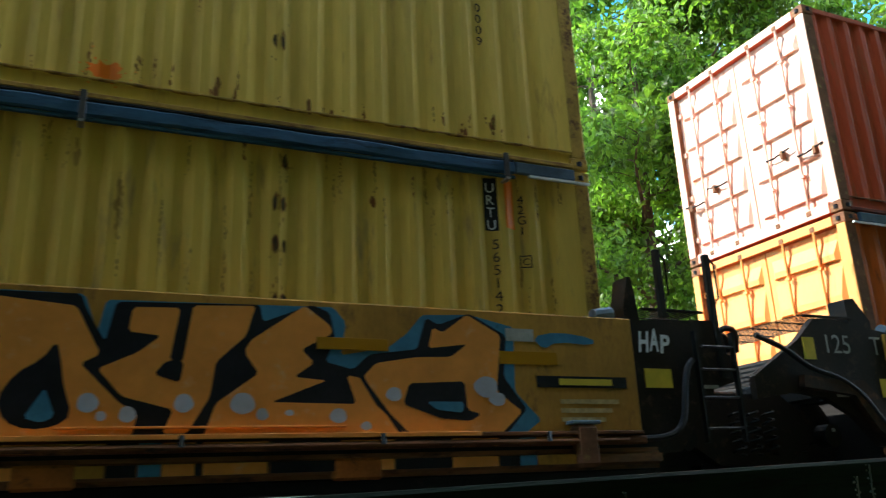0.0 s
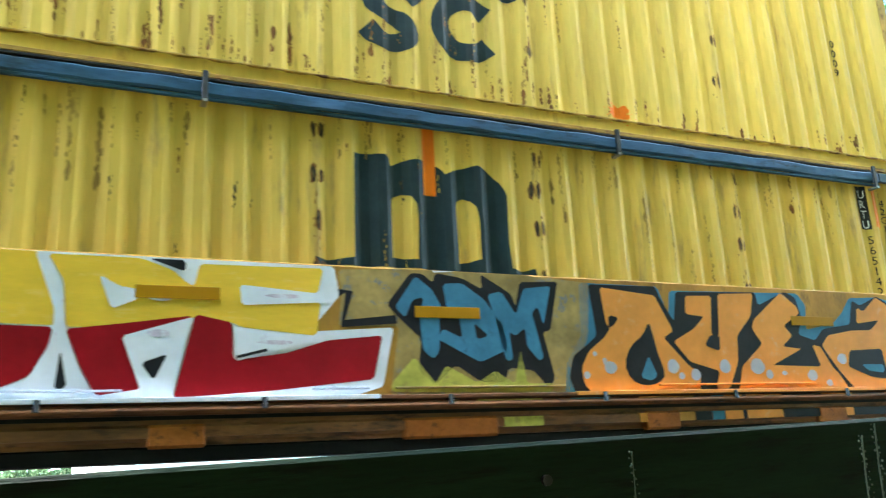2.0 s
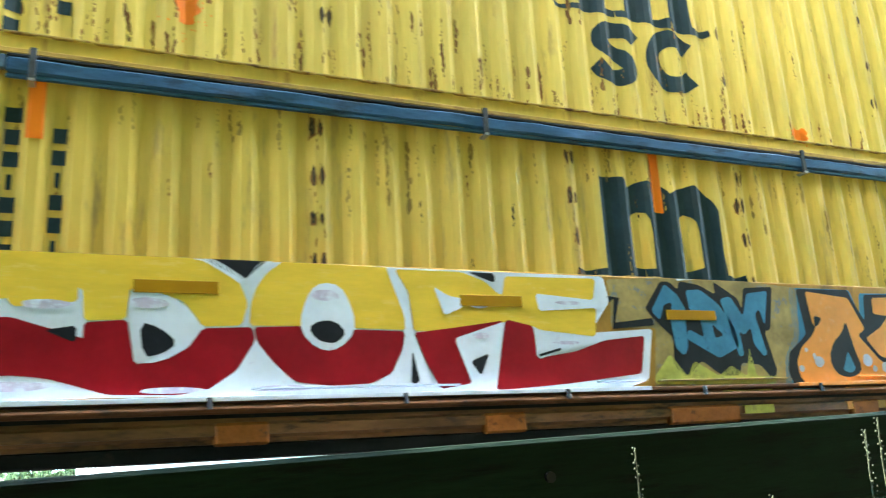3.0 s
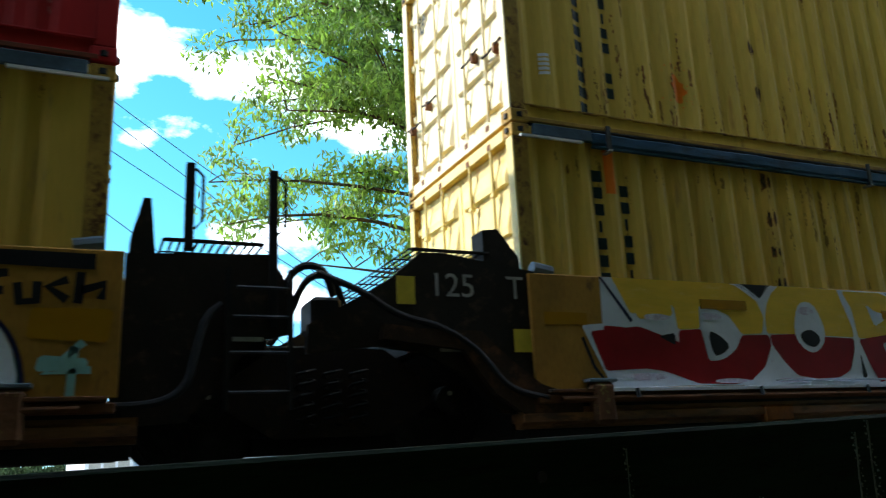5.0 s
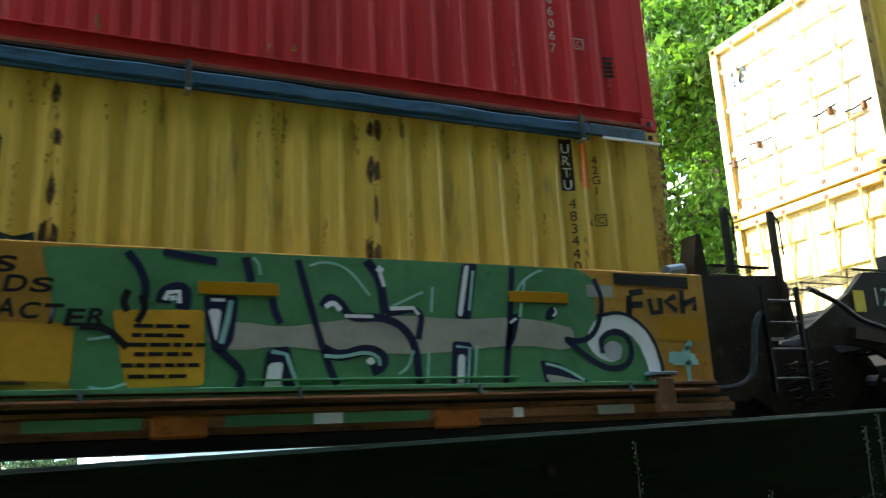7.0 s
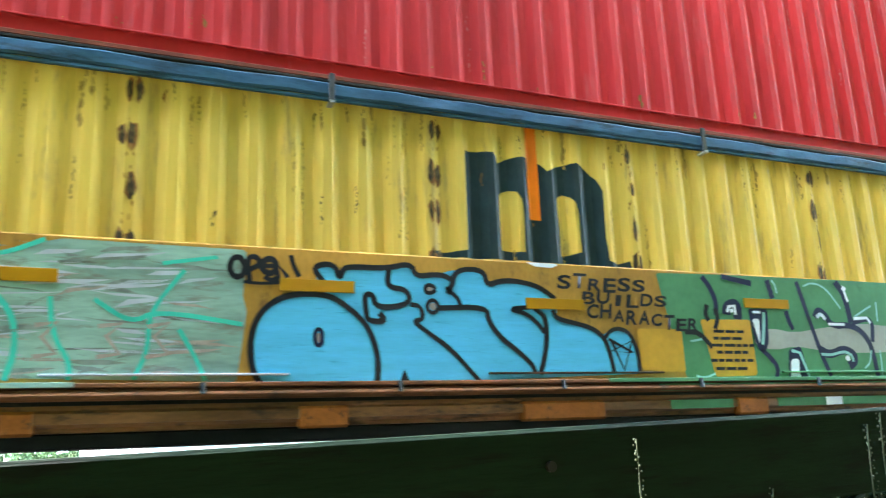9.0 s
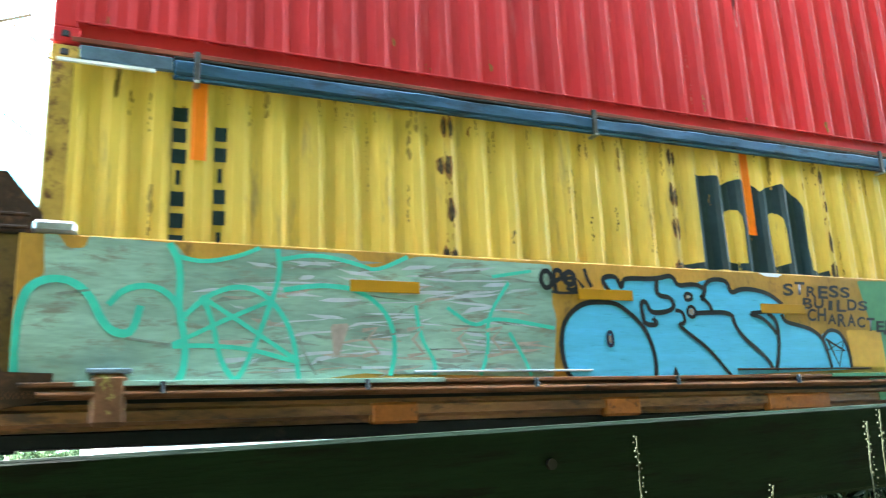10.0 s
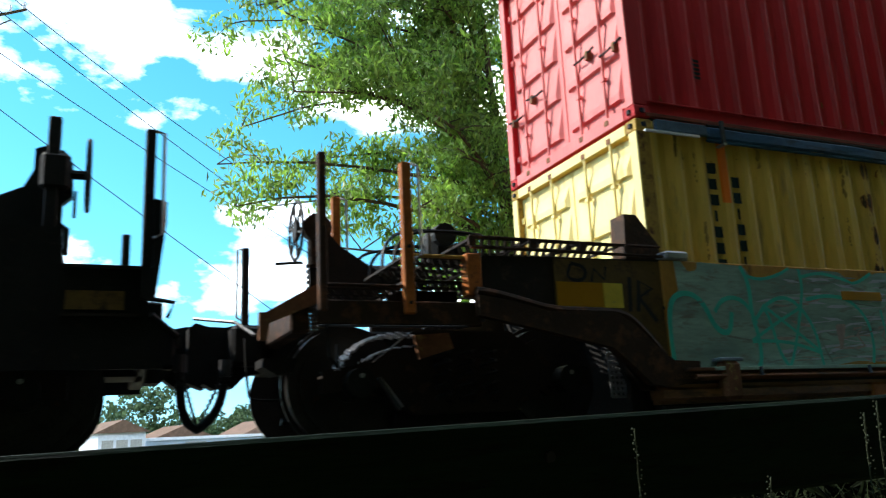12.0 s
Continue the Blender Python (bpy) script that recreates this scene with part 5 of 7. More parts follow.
stroke(car2, 'letter', black_paint, [(-2.19, 1.3), (-2.2, 1.26), (-2.23, 1.24), (-2.26, 1.25), (-2.29, 1.28), (-2.29, 1.31), (-2.26, 1.34), (-2.23, 1.35), (-2.2, 1.33), (-2.19, 1.3)], 4, 0.042, 1)
stroke(car2, 'letter', black_paint, [(-2.29, 1.29), (-2.2, 1.3)], 4, 0.03, 0)
stroke(car2, 'letter', black_paint, [(-2.27, 1.22), (-2.22, 1.19), (-2.18, 1.22)], 4, 0.035, 1)
stroke(car2, 'letter', black_paint, [(-2.17, 1.17), (-2.19, 1.32), (-2.11, 1.22)], 4, 0.036, 0)
stroke(car2, 'letter', black_paint, [(-2.09, 1.38), (-2.07, 1.3), (-2.03, 1.23)], 4, 0.036, 1)
stroke(car2, 'letter', black_paint, [(-2.41, 1.18), (-2.32, 1.17), (-2.18, 1.18)], 4, 0.022, 1)
tag_words(car2, 'STRESS', 0.03, 1.23, 0.87, 0.125, black_paint, -0.01)
tag_words(car2, 'BUILDS', 0.25, 1.11, 0.86, 0.115, black_paint, -0.01)
tag_words(car2, 'CHARACTER', 0.29, 1, 1.13, 0.125, black_paint, -0.11)
stroke(car2, 'black_tag', black_paint, [(-7.07, 1.36), (-7.12, 1.24), (-6.95, 1.22), (-6.92, 1.34), (-7.07, 1.37)], 3, 0.03, 1)
stroke(car2, 'black_tag', black_paint, [(-6.88, 1.22), (-6.85, 1.33), (-6.75, 1.24), (-6.73, 1.35)], 3, 0.025, 0)
stroke(car2, 'black_tag', black_paint, [(-6.50, 1.27), (-6.52, 0.98)], 3, 0.04, 0)
stroke(car2, 'black_tag', black_paint, [(-6.44, 0.98), (-6.41, 1.24), (-6.28, 1.18), (-6.42, 1.1), (-6.26, 0.9)], 3, 0.04, 0)
stroke(car2, 'black_tag', black_paint, [(-6.05, 1.07), (-6.18, 1.02), (-6.04, 0.92)], 3, 0.03, 0)



def sill_paint(car, x0, x1, material, z0=0.408, z1=0.462):
    """Over-spray on the sill below the panel, and along the ledge."""
    n = 8
    low = [(x0 + (x1 - x0) * k / n, z0 + 0.004 * noise.noise((k * 0.9, x0, 0))) for k in range(n + 1)]
    bm = flat(low + [(x1, z1), (x0, z1)])
    for v in bm.verts:
        v.co.y = -1.5035
    return part("over_spray", bm, material, car)


def ledge_paint(car, x0, x1, material):
    return part("painted_ledge", boxed(x0, x1, -1.5345, -1.432, 0.478, 0.5095, 0.003), material, car, "paint along the ledge")


def step_plate(car, x0, x1, material):
    return part("step_plate", boxed(x0, x1, -1.465, -1.4325, 0.552, 0.566, 0.003), material, car, "narrow tread plate on the panel's foot")


def tube_paint(car, x0, x1, material):
    return part("over_spray", boxed(x0, x1, -1.4985, -1.47, 0.262, 0.333), material, car)


for x0, x1, m in ((1.64, 1.81, spray_orange), (1.81, 2.19, car_yellow), (2.2, 2.37, black_paint), (2.38, 2.51, spray_blue), (2.52, 2.71, spray_orange), (2.71, 2.75, black_paint), (2.76, 3.16, spray_orange), (3.18, 3.64, black_paint), (3.65, 4.03, spray_orange), (4.04, 4.47, black_paint), (4.47, 4.84, spray_orange), (4.85, 5.02, black_paint), (5.02, 5.16, spray_blue), (5.17, 5.58, car_yellow), (0.42, 0.75, spray_lime)):
    tube_paint(car1, x0, x1, m)
for x0, x1, m in ((1.0, 1.65, spray_green), (2.15, 3.55, spray_green), (2.72, 2.92, spray_white), (4.22, 4.3, spray_white), (4.96, 5.3, spray_grey)):
    o = tube_paint(car2, x0, x1, m)
    o.location.y = -0.0015 if m is not spray_green else 0.0
ledge_paint(car1, -5.6, -0.55, spray_white)
ledge_paint(car1, 1.05, 4.7, spray_orange)
ledge_paint(car2, 0.4, 5.6, spray_green)
ledge_paint(car2, -5.8, -3.4, spray_mist)
for x0, x1, m in ((1.0, 1.3, spray_blue), (1.64, 1.81, spray_orange), (1.81, 2.19, car_yellow), (2.2, 2.37, black_paint), (2.38, 2.51, spray_blue), (2.52, 2.71, spray_orange), (2.71, 2.75, black_paint), (2.76, 3.16, spray_orange), (3.18, 3.64, black_paint), (3.65, 4.03, spray_orange), (4.04, 4.47, black_paint), (4.47, 4.84, spray_orange), (4.85, 5.02, black_paint), (5.02, 5.16, spray_blue), (5.17, 5.58, car_yellow), (0.2, 0.75, spray_lime)):
    sill_paint(car1, x0, x1, m)
for x0, x1, m in ((0.9, 5.5, spray_green), (3.0, 3.14, white_paint), (3.5, 3.64, white_paint)):
    sill_paint(car2, x0, x1, m, 0.405 if m is spray_green else 0.41, 0.465 if m is spray_green else 0.455)
for c, seed in ((car1, 3), (car2, 4)):
    rng = random.Random(seed)
    for q in (-4.6, -1.55, 1.55, 4.6):
        part("weld_seam", boxed(q - 0.006, q + 0.006, PY - 0.0012, PY + 0.01, 0.51, 1.425), car_yellow, c)
    for k in range(24):
        q = -5.9 + k * 0.5 + rng.uniform(-0.1, 0.1)
        part("sill_bolt", disc(bmesh.new(), q, -1.512, -1.495, 0.435, 0.014, 8), sill_rust, c)
    for k in range(7):
        q = rng.uniform(-5.6, 5.4)
        part("rust_flake", boxed(q, q + rng.uniform(0.1, 0.4), -1.5032, -1.497, 0.41, rng.uniform(0.43, 0.46)), rust_end, c)
step_plate(car1, -3.7, -2.2, spray_pale)
step_plate(car1, -1.0, -0.6, spray_pale)
step_plate(car1, -0.4, 1.0, spray_mottle)
step_plate(car1, 1.9, 3.7, spray_orange)
step_plate(car2, 2.3, 4.3, spray_green)
step_plate(car2, -3.6, -2.1, spray_pale)
step_plate(car2, -0.6, 1.0, car_brown)
for c in (car1, car2):
    for k in range(9):
        q = -5.3 + k * 1.32
        part("sill_clamp", rods([(q, -1.535, 0.50), (q, -1.545, 0.43)], 0.018, 8), clip_steel, c, "small clamp on the ledge")



def wall_part(c, name, bm, material, off=0.004, label=""):
    return part(name, on_wall(bm, off), material, c, label)


def stacked(c, words, x, top, pitch, size, material, off=0.007):
    """Letters one below another on a container's side."""
    for k, ch in enumerate(words):
        if ch == " ":
            continue
        bm = lettering(ch, size)
        lo, hi = min(v.co.x for v in bm.verts), max(v.co.x for v in bm.verts)
        for v in bm.verts:
            v.co.x += x - (lo + hi) / 2
            v.co.z += top - (k + 1) * pitch
        wall_part(c, "lettering", bm, material, off)


def name_blocks(c, widths, x, top, pitch, w):
    """A column of plain dark blocks where the owner's name runs down the side."""
    for k, share in enumerate(widths):
        if share:
            z1, half = top - k * pitch, w * share / 2
            wall_part(c, "name_block", rect(x - half * 0.8, x + half * 0.8, z1 - pitch * 0.68, z1), ink, 0.006)


LEFT_COLUMN = (1, 0.85, 0.9, 0.3, 0.85, 0.85, 0.9, 0.9, 0.95, 0.9, 0.85, 0.95, 0.9)
RIGHT_COLUMN = (0.9, 0.9, 0.3, 0.85, 0.85, 0.3, 0.9, 0.95, 0, 0.9, 0.95)
ARCH_MARK = [(-0.92, 1.31), (-0.82, 1.29), (-0.61, 1.32), (-0.6, 2.17), (-0.34, 2.18), (-0.31, 2.15), (-0.3, 2.09), (-0.2, 2.14), (-0.07, 2.17), (0.02, 2.16), (0.11, 2.12), (0.17, 2.06), (0.28, 2.12), (0.47, 2.17), (0.56, 2.14), (0.67, 2.04), (0.73, 1.93), (0.72, 1.51), (0.74, 1.3), (0.84, 1.28), (0.96, 1.31), (0.97, 1.24), (0.89, 1.21), (0.72, 1.21), (0.37, 1.24), (0.34, 1.24), (0.34, 1.33), (0.46, 1.36), (0.46, 1.7), (0.44, 1.8), (0.39, 1.85), (0.33, 1.87), (0.27, 1.84), (0.26, 1.79), (0.27, 1.48), (0.27, 1.32), (0.34, 1.33), (0.34, 1.24), (-0.18, 1.26), (-0.19, 1.33), (-0.09, 1.33), (-0.08, 1.66), (-0.09, 1.79), (-0.14, 1.85), (-0.21, 1.86), (-0.28, 1.83), (-0.3, 1.8), (-0.3, 1.45), (-0.3, 1.34), (-0.19, 1.33), (-0.19, 1.26), (-0.88, 1.25)]


def blotch(bm, x, z, w, h, rng, corners=0):
    """Adds one ragged patch of lost or dirty paint."""
    k = corners or rng.choice((7, 8, 9))
    ring = [bm.verts.new((x + w * math.cos(a) * r, 0, z + h * math.sin(a) * r)) for a, r in ((i * math.tau / k, rng.uniform(0.55, 1.15)) for i in range(k))]
    mid = bm.verts.new((x, 0, z))
    for a, b in zip(ring, ring[1:] + ring[:1]):
        bm.faces.new((a, b, mid))


def marks(c, seed, zs_=(2.30, 1.97, 1.62, 1.25), cols=(-3.17, -0.88, 1.03, 3.28), big=1.0):
    """Columns of dark paired scuffs where the wall has been knocked."""
    rng = random.Random(seed)
    halo = bmesh.new()
    for x in cols:
        for z in zs_:
            u, v = x + rng.uniform(-0.02, 0.02), z + rng.uniform(-0.04, 0.04)
            for d in rng.choice(((0.034, -0.03), (0.03, -0.036), (0.008,))):
                w, h = big * rng.uniform(0.02, 0.033), big * rng.uniform(0.07, 0.115)
                dark = bmesh.new()
                blotch(dark, u + d, v, w, h, rng, 15)
                wall_part(c, "scuff", dark, scuff, 0.006)
                blotch(halo, u + d, v, w * 1.5, h * 1.2, rng)
            for _ in range(7):
                blotch(halo, u + rng.gauss(0, 0.03), v + rng.gauss(0, 0.09), 0.006, rng.uniform(0.008, 0.03), rng)
    tagged(wall_part(c, "scuff_dirt", halo, rust_streak, 0.004), "", "", "", "stuff")


def rust_runs(c, seed, n, z0, z1, material, x0=-5.8, x1=5.8, high=0.16):
    """Rust that has broken out in chains of flecks down the ridges of the wall."""
    rng = random.Random(seed)
    bm = bmesh.new()
    for _ in range(n):
        x, z = rng.uniform(x0, x1), z0 + (z1 - z0) * rng.random() ** 1.6
        low = z - high * rng.uniform(0.4, 1.8)
        big = rng.random() < 0.25
        while z > max(low, 0.19):
            w = (0.005 if big else 0.003) + (0.018 if big else 0.009) * rng.random() ** 1.6
            blotch(bm, x + rng.gauss(0, 0.006), z, w, w * rng.uniform(1.0, 3.6), rng)
            z -= rng.uniform(0.008, 0.055)
    tagged(wall_part(c, "rust", bm, material, 0.005), "", "", "", "stuff")


def code_box(c, x, z, material):
    for a, b, d, e in ((-.05, .05, .045, .055), (-.05, .05, -.055, -.045), (-.05, -.04, -.045, .045), (.04, .05, -.045, .045)):
        wall_part(c, "code_frame", rect(x + a, x + b, z + d, z + e), material, 0.006)
    bm = lettering("C", 0.085)
    for v in bm.verts:
        v.co.x += x - 0.025
        v.co.z += z - 0.03
    wall_part(c, "lettering", bm, material, 0.006)


wall_dirt = mat("brown_dirt_streak", (0.34, 0.22, 0.05), 0.8, 0, 0.35, 9, 0.05, 40, (0.5, 0.34, 0.07), 0.2, (1, 1, 0.4))
for c, serial, tape_z, seed in ((low1, "565142", 1.87, 1), (low2, "483440", 1.62, 2)):
    wall_part(c, "house_mark", flat(ARCH_MARK), ink, 0.004, "large dark green arched house mark")
    wall_part(c, "tape", rect(-0.02, 0.09, tape_z, 2.45), tape_orange, 0.009, "orange reflective tape")
    wall_part(c, "tape", rect(-5.16, -5.05, 1.84 if c is low2 else 2.02, 2.5), tape_orange, 0.009, "orange reflective tape")
    wall_part(c, "tape", rect(5.20, 5.30, 1.98, 2.42), tape_orange, 0.009, "orange reflective tape")
    wall_part(c, "code_plate", rect(5.015, 5.135, 1.95, 2.43), black_paint, 0.004, "black plate behind the owner's code")
    stacked(c, "URTU", 5.075, 2.41, 0.112, 0.125, white_paint)
    stacked(c, serial, 5.10, 1.90, 0.112, 0.125, black_paint)
    stacked(c, "42G1", 5.37, 2.32, 0.095, 0.11, black_paint)
    code_box(c, 5.38, 1.70, black_paint)
    name_blocks(c, LEFT_COLUMN[:8], -5.235, 2.24, 0.158, 0.135)
    name_blocks(c, RIGHT_COLUMN[:7], -4.95, 2.12, 0.158, 0.12)
    marks(c, seed, big=0.72 if c is low1 else 1.0)
    rust_runs(c, seed, 12, 2.45, 1.6, rust_streak, high=0.1)
    rust_runs(c, seed + 20, 7, 2.4, 1.3, scuff, -2.8, 0, 0.14)
    rust_runs(c, seed + 30, 60, 2.47, 2.28, wall_dirt, high=0.2)
    rust_runs(c, seed + 31, 24, 2.3, 1.2, wall_dirt, high=0.35)

# small house marks on the doors
CURL_A = [(0.0, 1.00), (-0.08, 1.08), (-0.28, 1.10), (-0.43, 1.0), (-0.38, 0.88), (-0.15, 0.80), (-0.06, 0.68), (-0.16, 0.59), (-0.36, 0.58), (-0.48, 0.70)]
CURL_B = [(0.64, 1.0), (0.52, 1.10), (0.34, 1.10), (0.20, 0.95), (0.20, 0.75), (0.34, 0.60), (0.52, 0.60), (0.66, 0.70)]


def mark_meshes(drop=0.0):
    yield flat([(x, z + drop) for x, z in ARCH_MARK])
    yield ribbon(rounded(CURL_A, 2, False), 0.17)
    yield ribbon(rounded(CURL_B, 2, False), 0.18)


for c, z in ((low1, 1.30), (low2, 1.30), (high1, 2.04)):
    for bm in mark_meshes():
        for v in bm.verts:
            v.co = (-LONG / 2 + 0.044, 0.80 - v.co.x * 0.19, z + (v.co.z - 1.3) * 0.21)
        part("door_mark", bm, ink, c)
# the upper yellow container
for bm in mark_meshes(-0.02):
    wall_part(high1, "house_mark", bm, ink, 0.004, "large dark green arched house mark")
name_blocks(high1, LEFT_COLUMN, -5.30, 2.18, 0.158, 0.135)
name_blocks(high1, RIGHT_COLUMN, -4.98, 2.06, 0.158, 0.12)
stacked(high1, "0009", 5.07, 1.60, 0.118, 0.125, black_paint)
marks(high1, 7, (1.85, 1.23, 0.72), (-3.1, 1.05, 3.26), 0.75)
rust_runs(high1, 8, 150, 0.18, 0.95, rust_streak, -5.7, 1.2, 0.2)
rust_runs(high1, 9, 60, 0.16, 0.45, rust_streak, 0.5, 5.7, 0.15)
rust_runs(high1, 10, 22, 1.0, 2.3, rust_streak, -5.7, 3, 0.22)
for x, z, w, h, seed in ((2.0, 0.26, 0.13, 0.09, 3), (-4.155, 0.60, 0.12, 0.15, 4)):
    rng = random.Random(seed)
    bm = bmesh.new()
    blotch(bm, x, z, w, h, rng, 22)
    for _ in range(40):
        blotch(bm, x + rng.gauss(0, w * 0.8), z + rng.gauss(0, h * 0.8), 0.008, 0.008, rng, 6)
    wall_part(high1, "orange_patch", bm, tape_orange, 0.008, "sprayed orange patch")
# the red container
stacked(high2, "806067", 5.05, 1.42, 0.125, 0.13, grey_letter)
code_box(high2, 5.33, 0.80, grey_letter)
rust_runs(high2, 12, 14, 0.5, 2.4, mat("chalky_pink_scratch", (0.42, 0.09, 0.09), 0.8, 0, 0.3, 10, 0.05, 40), high=0.2)
rust_runs(high2, 13, 16, 0.2, 0.5, rust_streak, high=0.08)
rail_lip = mat("rusty_dark_rail_lip", (0.20, 0.045, 0.025), 0.7, 0, 0.35, 4, 0.2, 30, (0.10, 0.045, 0.02), 0.2, (0.5, 1, 1))
old_lip = mat("rusty_yellow_rail_lip", (0.42, 0.25, 0.05), 0.7, 0, 0.3, 4, 0.2, 30, (0.20, 0.09, 0.03), 0.2, (0.5, 1, 1))
for c, lip in ((high1, old_lip), (high2, rail_lip), (high0, rail_lip)):
    part("rail_lip", boxed(-5.97, 5.97, -WIDE / 2 - 0.004, -WIDE / 2 + 0.03, 0.012, 0.05, 0.004), lip, c, "rusty lower lip of the rail")
for c, x in ((high2, -5.26), (high2, 5.63), (high1, -5.7)):
    for k in range(5):
        wall_part(c, "small_decal", rect(x - 0.05, x + 0.05, 0.50 + k * 0.045, 0.53 + k * 0.045), black_paint if c is high2 else white_paint, 0.006)


# ---- ends of the well cars ----
def grating(parent, x0, x1, y0, y1, z, rise=0.0):
    """A steel walkway of bars, from x0 to x1, tilted by rise."""
    bm = bmesh.new()
    n = max(2, int((x1 - x0) / 0.055))
    for k in range(n + 1):
        x = x0 + (x1 - x0) * k / n
        zz = z + rise * k / n
        box(bm, x - 0.009, x + 0.009, y0, y1, zz - 0.006, zz)
    m = max(2, int((y1 - y0) / 0.3))
    for k in range(m + 1):
        y = y0 + (y1 - y0) * k / m
        rod(bm, [(x0, y, z - 0.012), (x1, y, z - 0.012 + rise)], 0.007, 4)
    return tagged(part("walkway", bm, black_steel, parent, "open steel grating walkway"), "", "", "", "stuff")


def decal(car, x0, x1, z0, z1, material, y=PY, label=""):
    bm = boxed(x0, x1, y - 0.006, y - 0.001, z0, z1)
    return part("decal", bm, material, car, label)


def words_at(car, words, x, z, size, y, material):
    bm = lettering(words, size)
    for v in bm.verts:
        v.co = (v.co.x + x, y, v.co.z + z)
    return part("stencil", bm, material, car)


def inner_end(c, s, plate):
    """The end of a unit above a shared truck; s is -1 or 1 for the end it faces."""
    f = lambda pts: [(s * x, z) for x, z in pts]
    if s < 0:
        side_pts = [(6.095, 0.32), (6.095, 1.45), (6.9, 1.56), (7.08, 1.55), (7.34, 1.33), (7.95, 0.98), (7.95, 0.78), (7.45, 0.84), (7.1, 0.80), (6.75, 0.62), (6.45, 0.34)]
    else:
        side_pts = [(6.215, 0.32), (6.215, 1.43), (7.14, 1.47), (7.24, 1.32), (7.30, 0.92), (7.05, 0.86), (6.85, 0.62), (6.62, 0.34)]
    for y0, y1 in ((-1.40, -1.33), (1.33, 1.40)):
        part("end_plate", prismed(f(side_pts), y0, y1), plate, c, "dark painted end plate over the truck")
    part("end_bulkhead", boxed(*sorted((s * 6.23, s * 6.30)), -1.25, 1.25, 0.13, 1.40, 0.01), black_steel, c)
    part("centre_sill", boxed(*sorted((s * 6.3, s * 7.95)), -0.35, 0.35, 0.62, 0.98, 0.02), black_steel, c)
    for q in (6.62, 7.02):
        part("body_bolster", boxed(*sorted((s * q, s * (q + 0.14))), -1.3, 1.3, 0.78, 1.02, 0.02), black_steel, c)
    for sy in (-1, 1):
        top = [(6.18, 1.44), (6.18, 1.58), (6.36, 1.81), (6.50, 1.79), (6.50, 1.44)] if s < 0 else [(6.24, 1.44), (6.24, 1.56), (6.31, 1.84), (6.36, 1.84), (6.40, 1.44)]
        guide = prismed(f(top), sy * 1.22 - 0.1, sy * 1.22 + 0.1)
        part("corner_guide", guide, car_dark, c, "sloped steel guide for container corners")
        part("guide_lug", rods([(s * 5.90, sy * 1.34, 1.46), (s * 6.08, sy * 1.34, 1.49)], 0.06, 10), rail_grey, c)
    grating(c, *sorted((s * 6.45, s * 7.12)), -1.3, 1.3, 1.61 if s < 0 else 1.57)
    part("walkway_rim", boxed(*sorted((s * 6.45, s * 7.12)), -1.33, -1.305, 1.585 if s < 0 else 1.545, 1.61 if s < 0 else 1.57, 0.004), car_dark, c)
    if s > 0:
        for q, z0 in ((6.60, 1.47), (7.17, 0.95)):
            part("grab_post", boxed(q - 0.03, q + 0.03, -1.42, -1.36, z0, 2.09, 0.006), black_steel, c, "upright steel post")
            part("grab_bar", rods([(q + 0.035, -1.4, 2.05), (q + 0.085, -1.4, 2.0), (q + 0.085, -1.4, 1.68), (q + 0.035, -1.4, 1.62)], 0.011, 6), black_steel, c)
        for k, z in enumerate((0.52, 0.78, 1.02, 1.22)):
            part("ladder_rung", rods([(6.86 + 0.02 * k, -1.46, z), (7.28, -1.46, z)], 0.012, 6), clip_steel, c)
        for q in (6.86, 7.28):
            part("ladder_stile", boxed(q - 0.015, q + 0.015, -1.475, -1.43, 0.40, 1.35), black_steel, c)
        part("pipe", rods(rod_path([(6.1, -1.46, 0.44), (6.45, -1.47, 0.45), (6.62, -1.47, 0.56), (6.66, -1.47, 0.80), (6.72, -1.46, 1.02), (6.82, -1.44, 1.10)]), 0.026, 8), rubber, c, "grey pipe bending up the end plate")
    else:
        part("pipe", rods(rod_path([(-7.9, -1.44, 1.35), (-7.55, -1.46, 1.22), (-7.3, -1.46, 1.05), (-6.95, -1.47, 0.98), (-6.65, -1.47, 0.80), (-6.45, -1.47, 0.52), (-6.1, -1.48, 0.44)]), 0.026, 8), rubber, c, "grey pipe along the end plate")
        for q, y in ((7.45, -0.6), (7.62, -0.9), (7.8, -0.3)):
            part("hose", rods(rod_path([(-q, y, 1.3), (-q - 0.12, y - 0.15, 1.50), (-q - 0.35, y - 0.15, 1.48), (-q - 0.45, y, 1.15), (-q - 0.6, y, 0.95)]), 0.03, 8), rubber, c, "looped air hose")
        part("gooseneck", prismed(f(NECK), -1.48, -1.405), car_brown, c, "curved brown beam down to the sill")
        part("valve_box", boxed(-7.75, -7.5, -0.75, -0.35, 1.05, 1.32, 0.03), black_steel, c)


def rod_path(pts, times=2):
    """Rounds a path of points."""
    pts = [Vector(p) for p in pts]
    for _ in range(times):
        out = [pts[0]]
        for a, b in zip(pts, pts[1:]):
            out += [a.lerp(b, 0.25), a.lerp(b, 0.75)]
        pts = out + [pts[-1]]
    return [tuple(p) for p in pts]


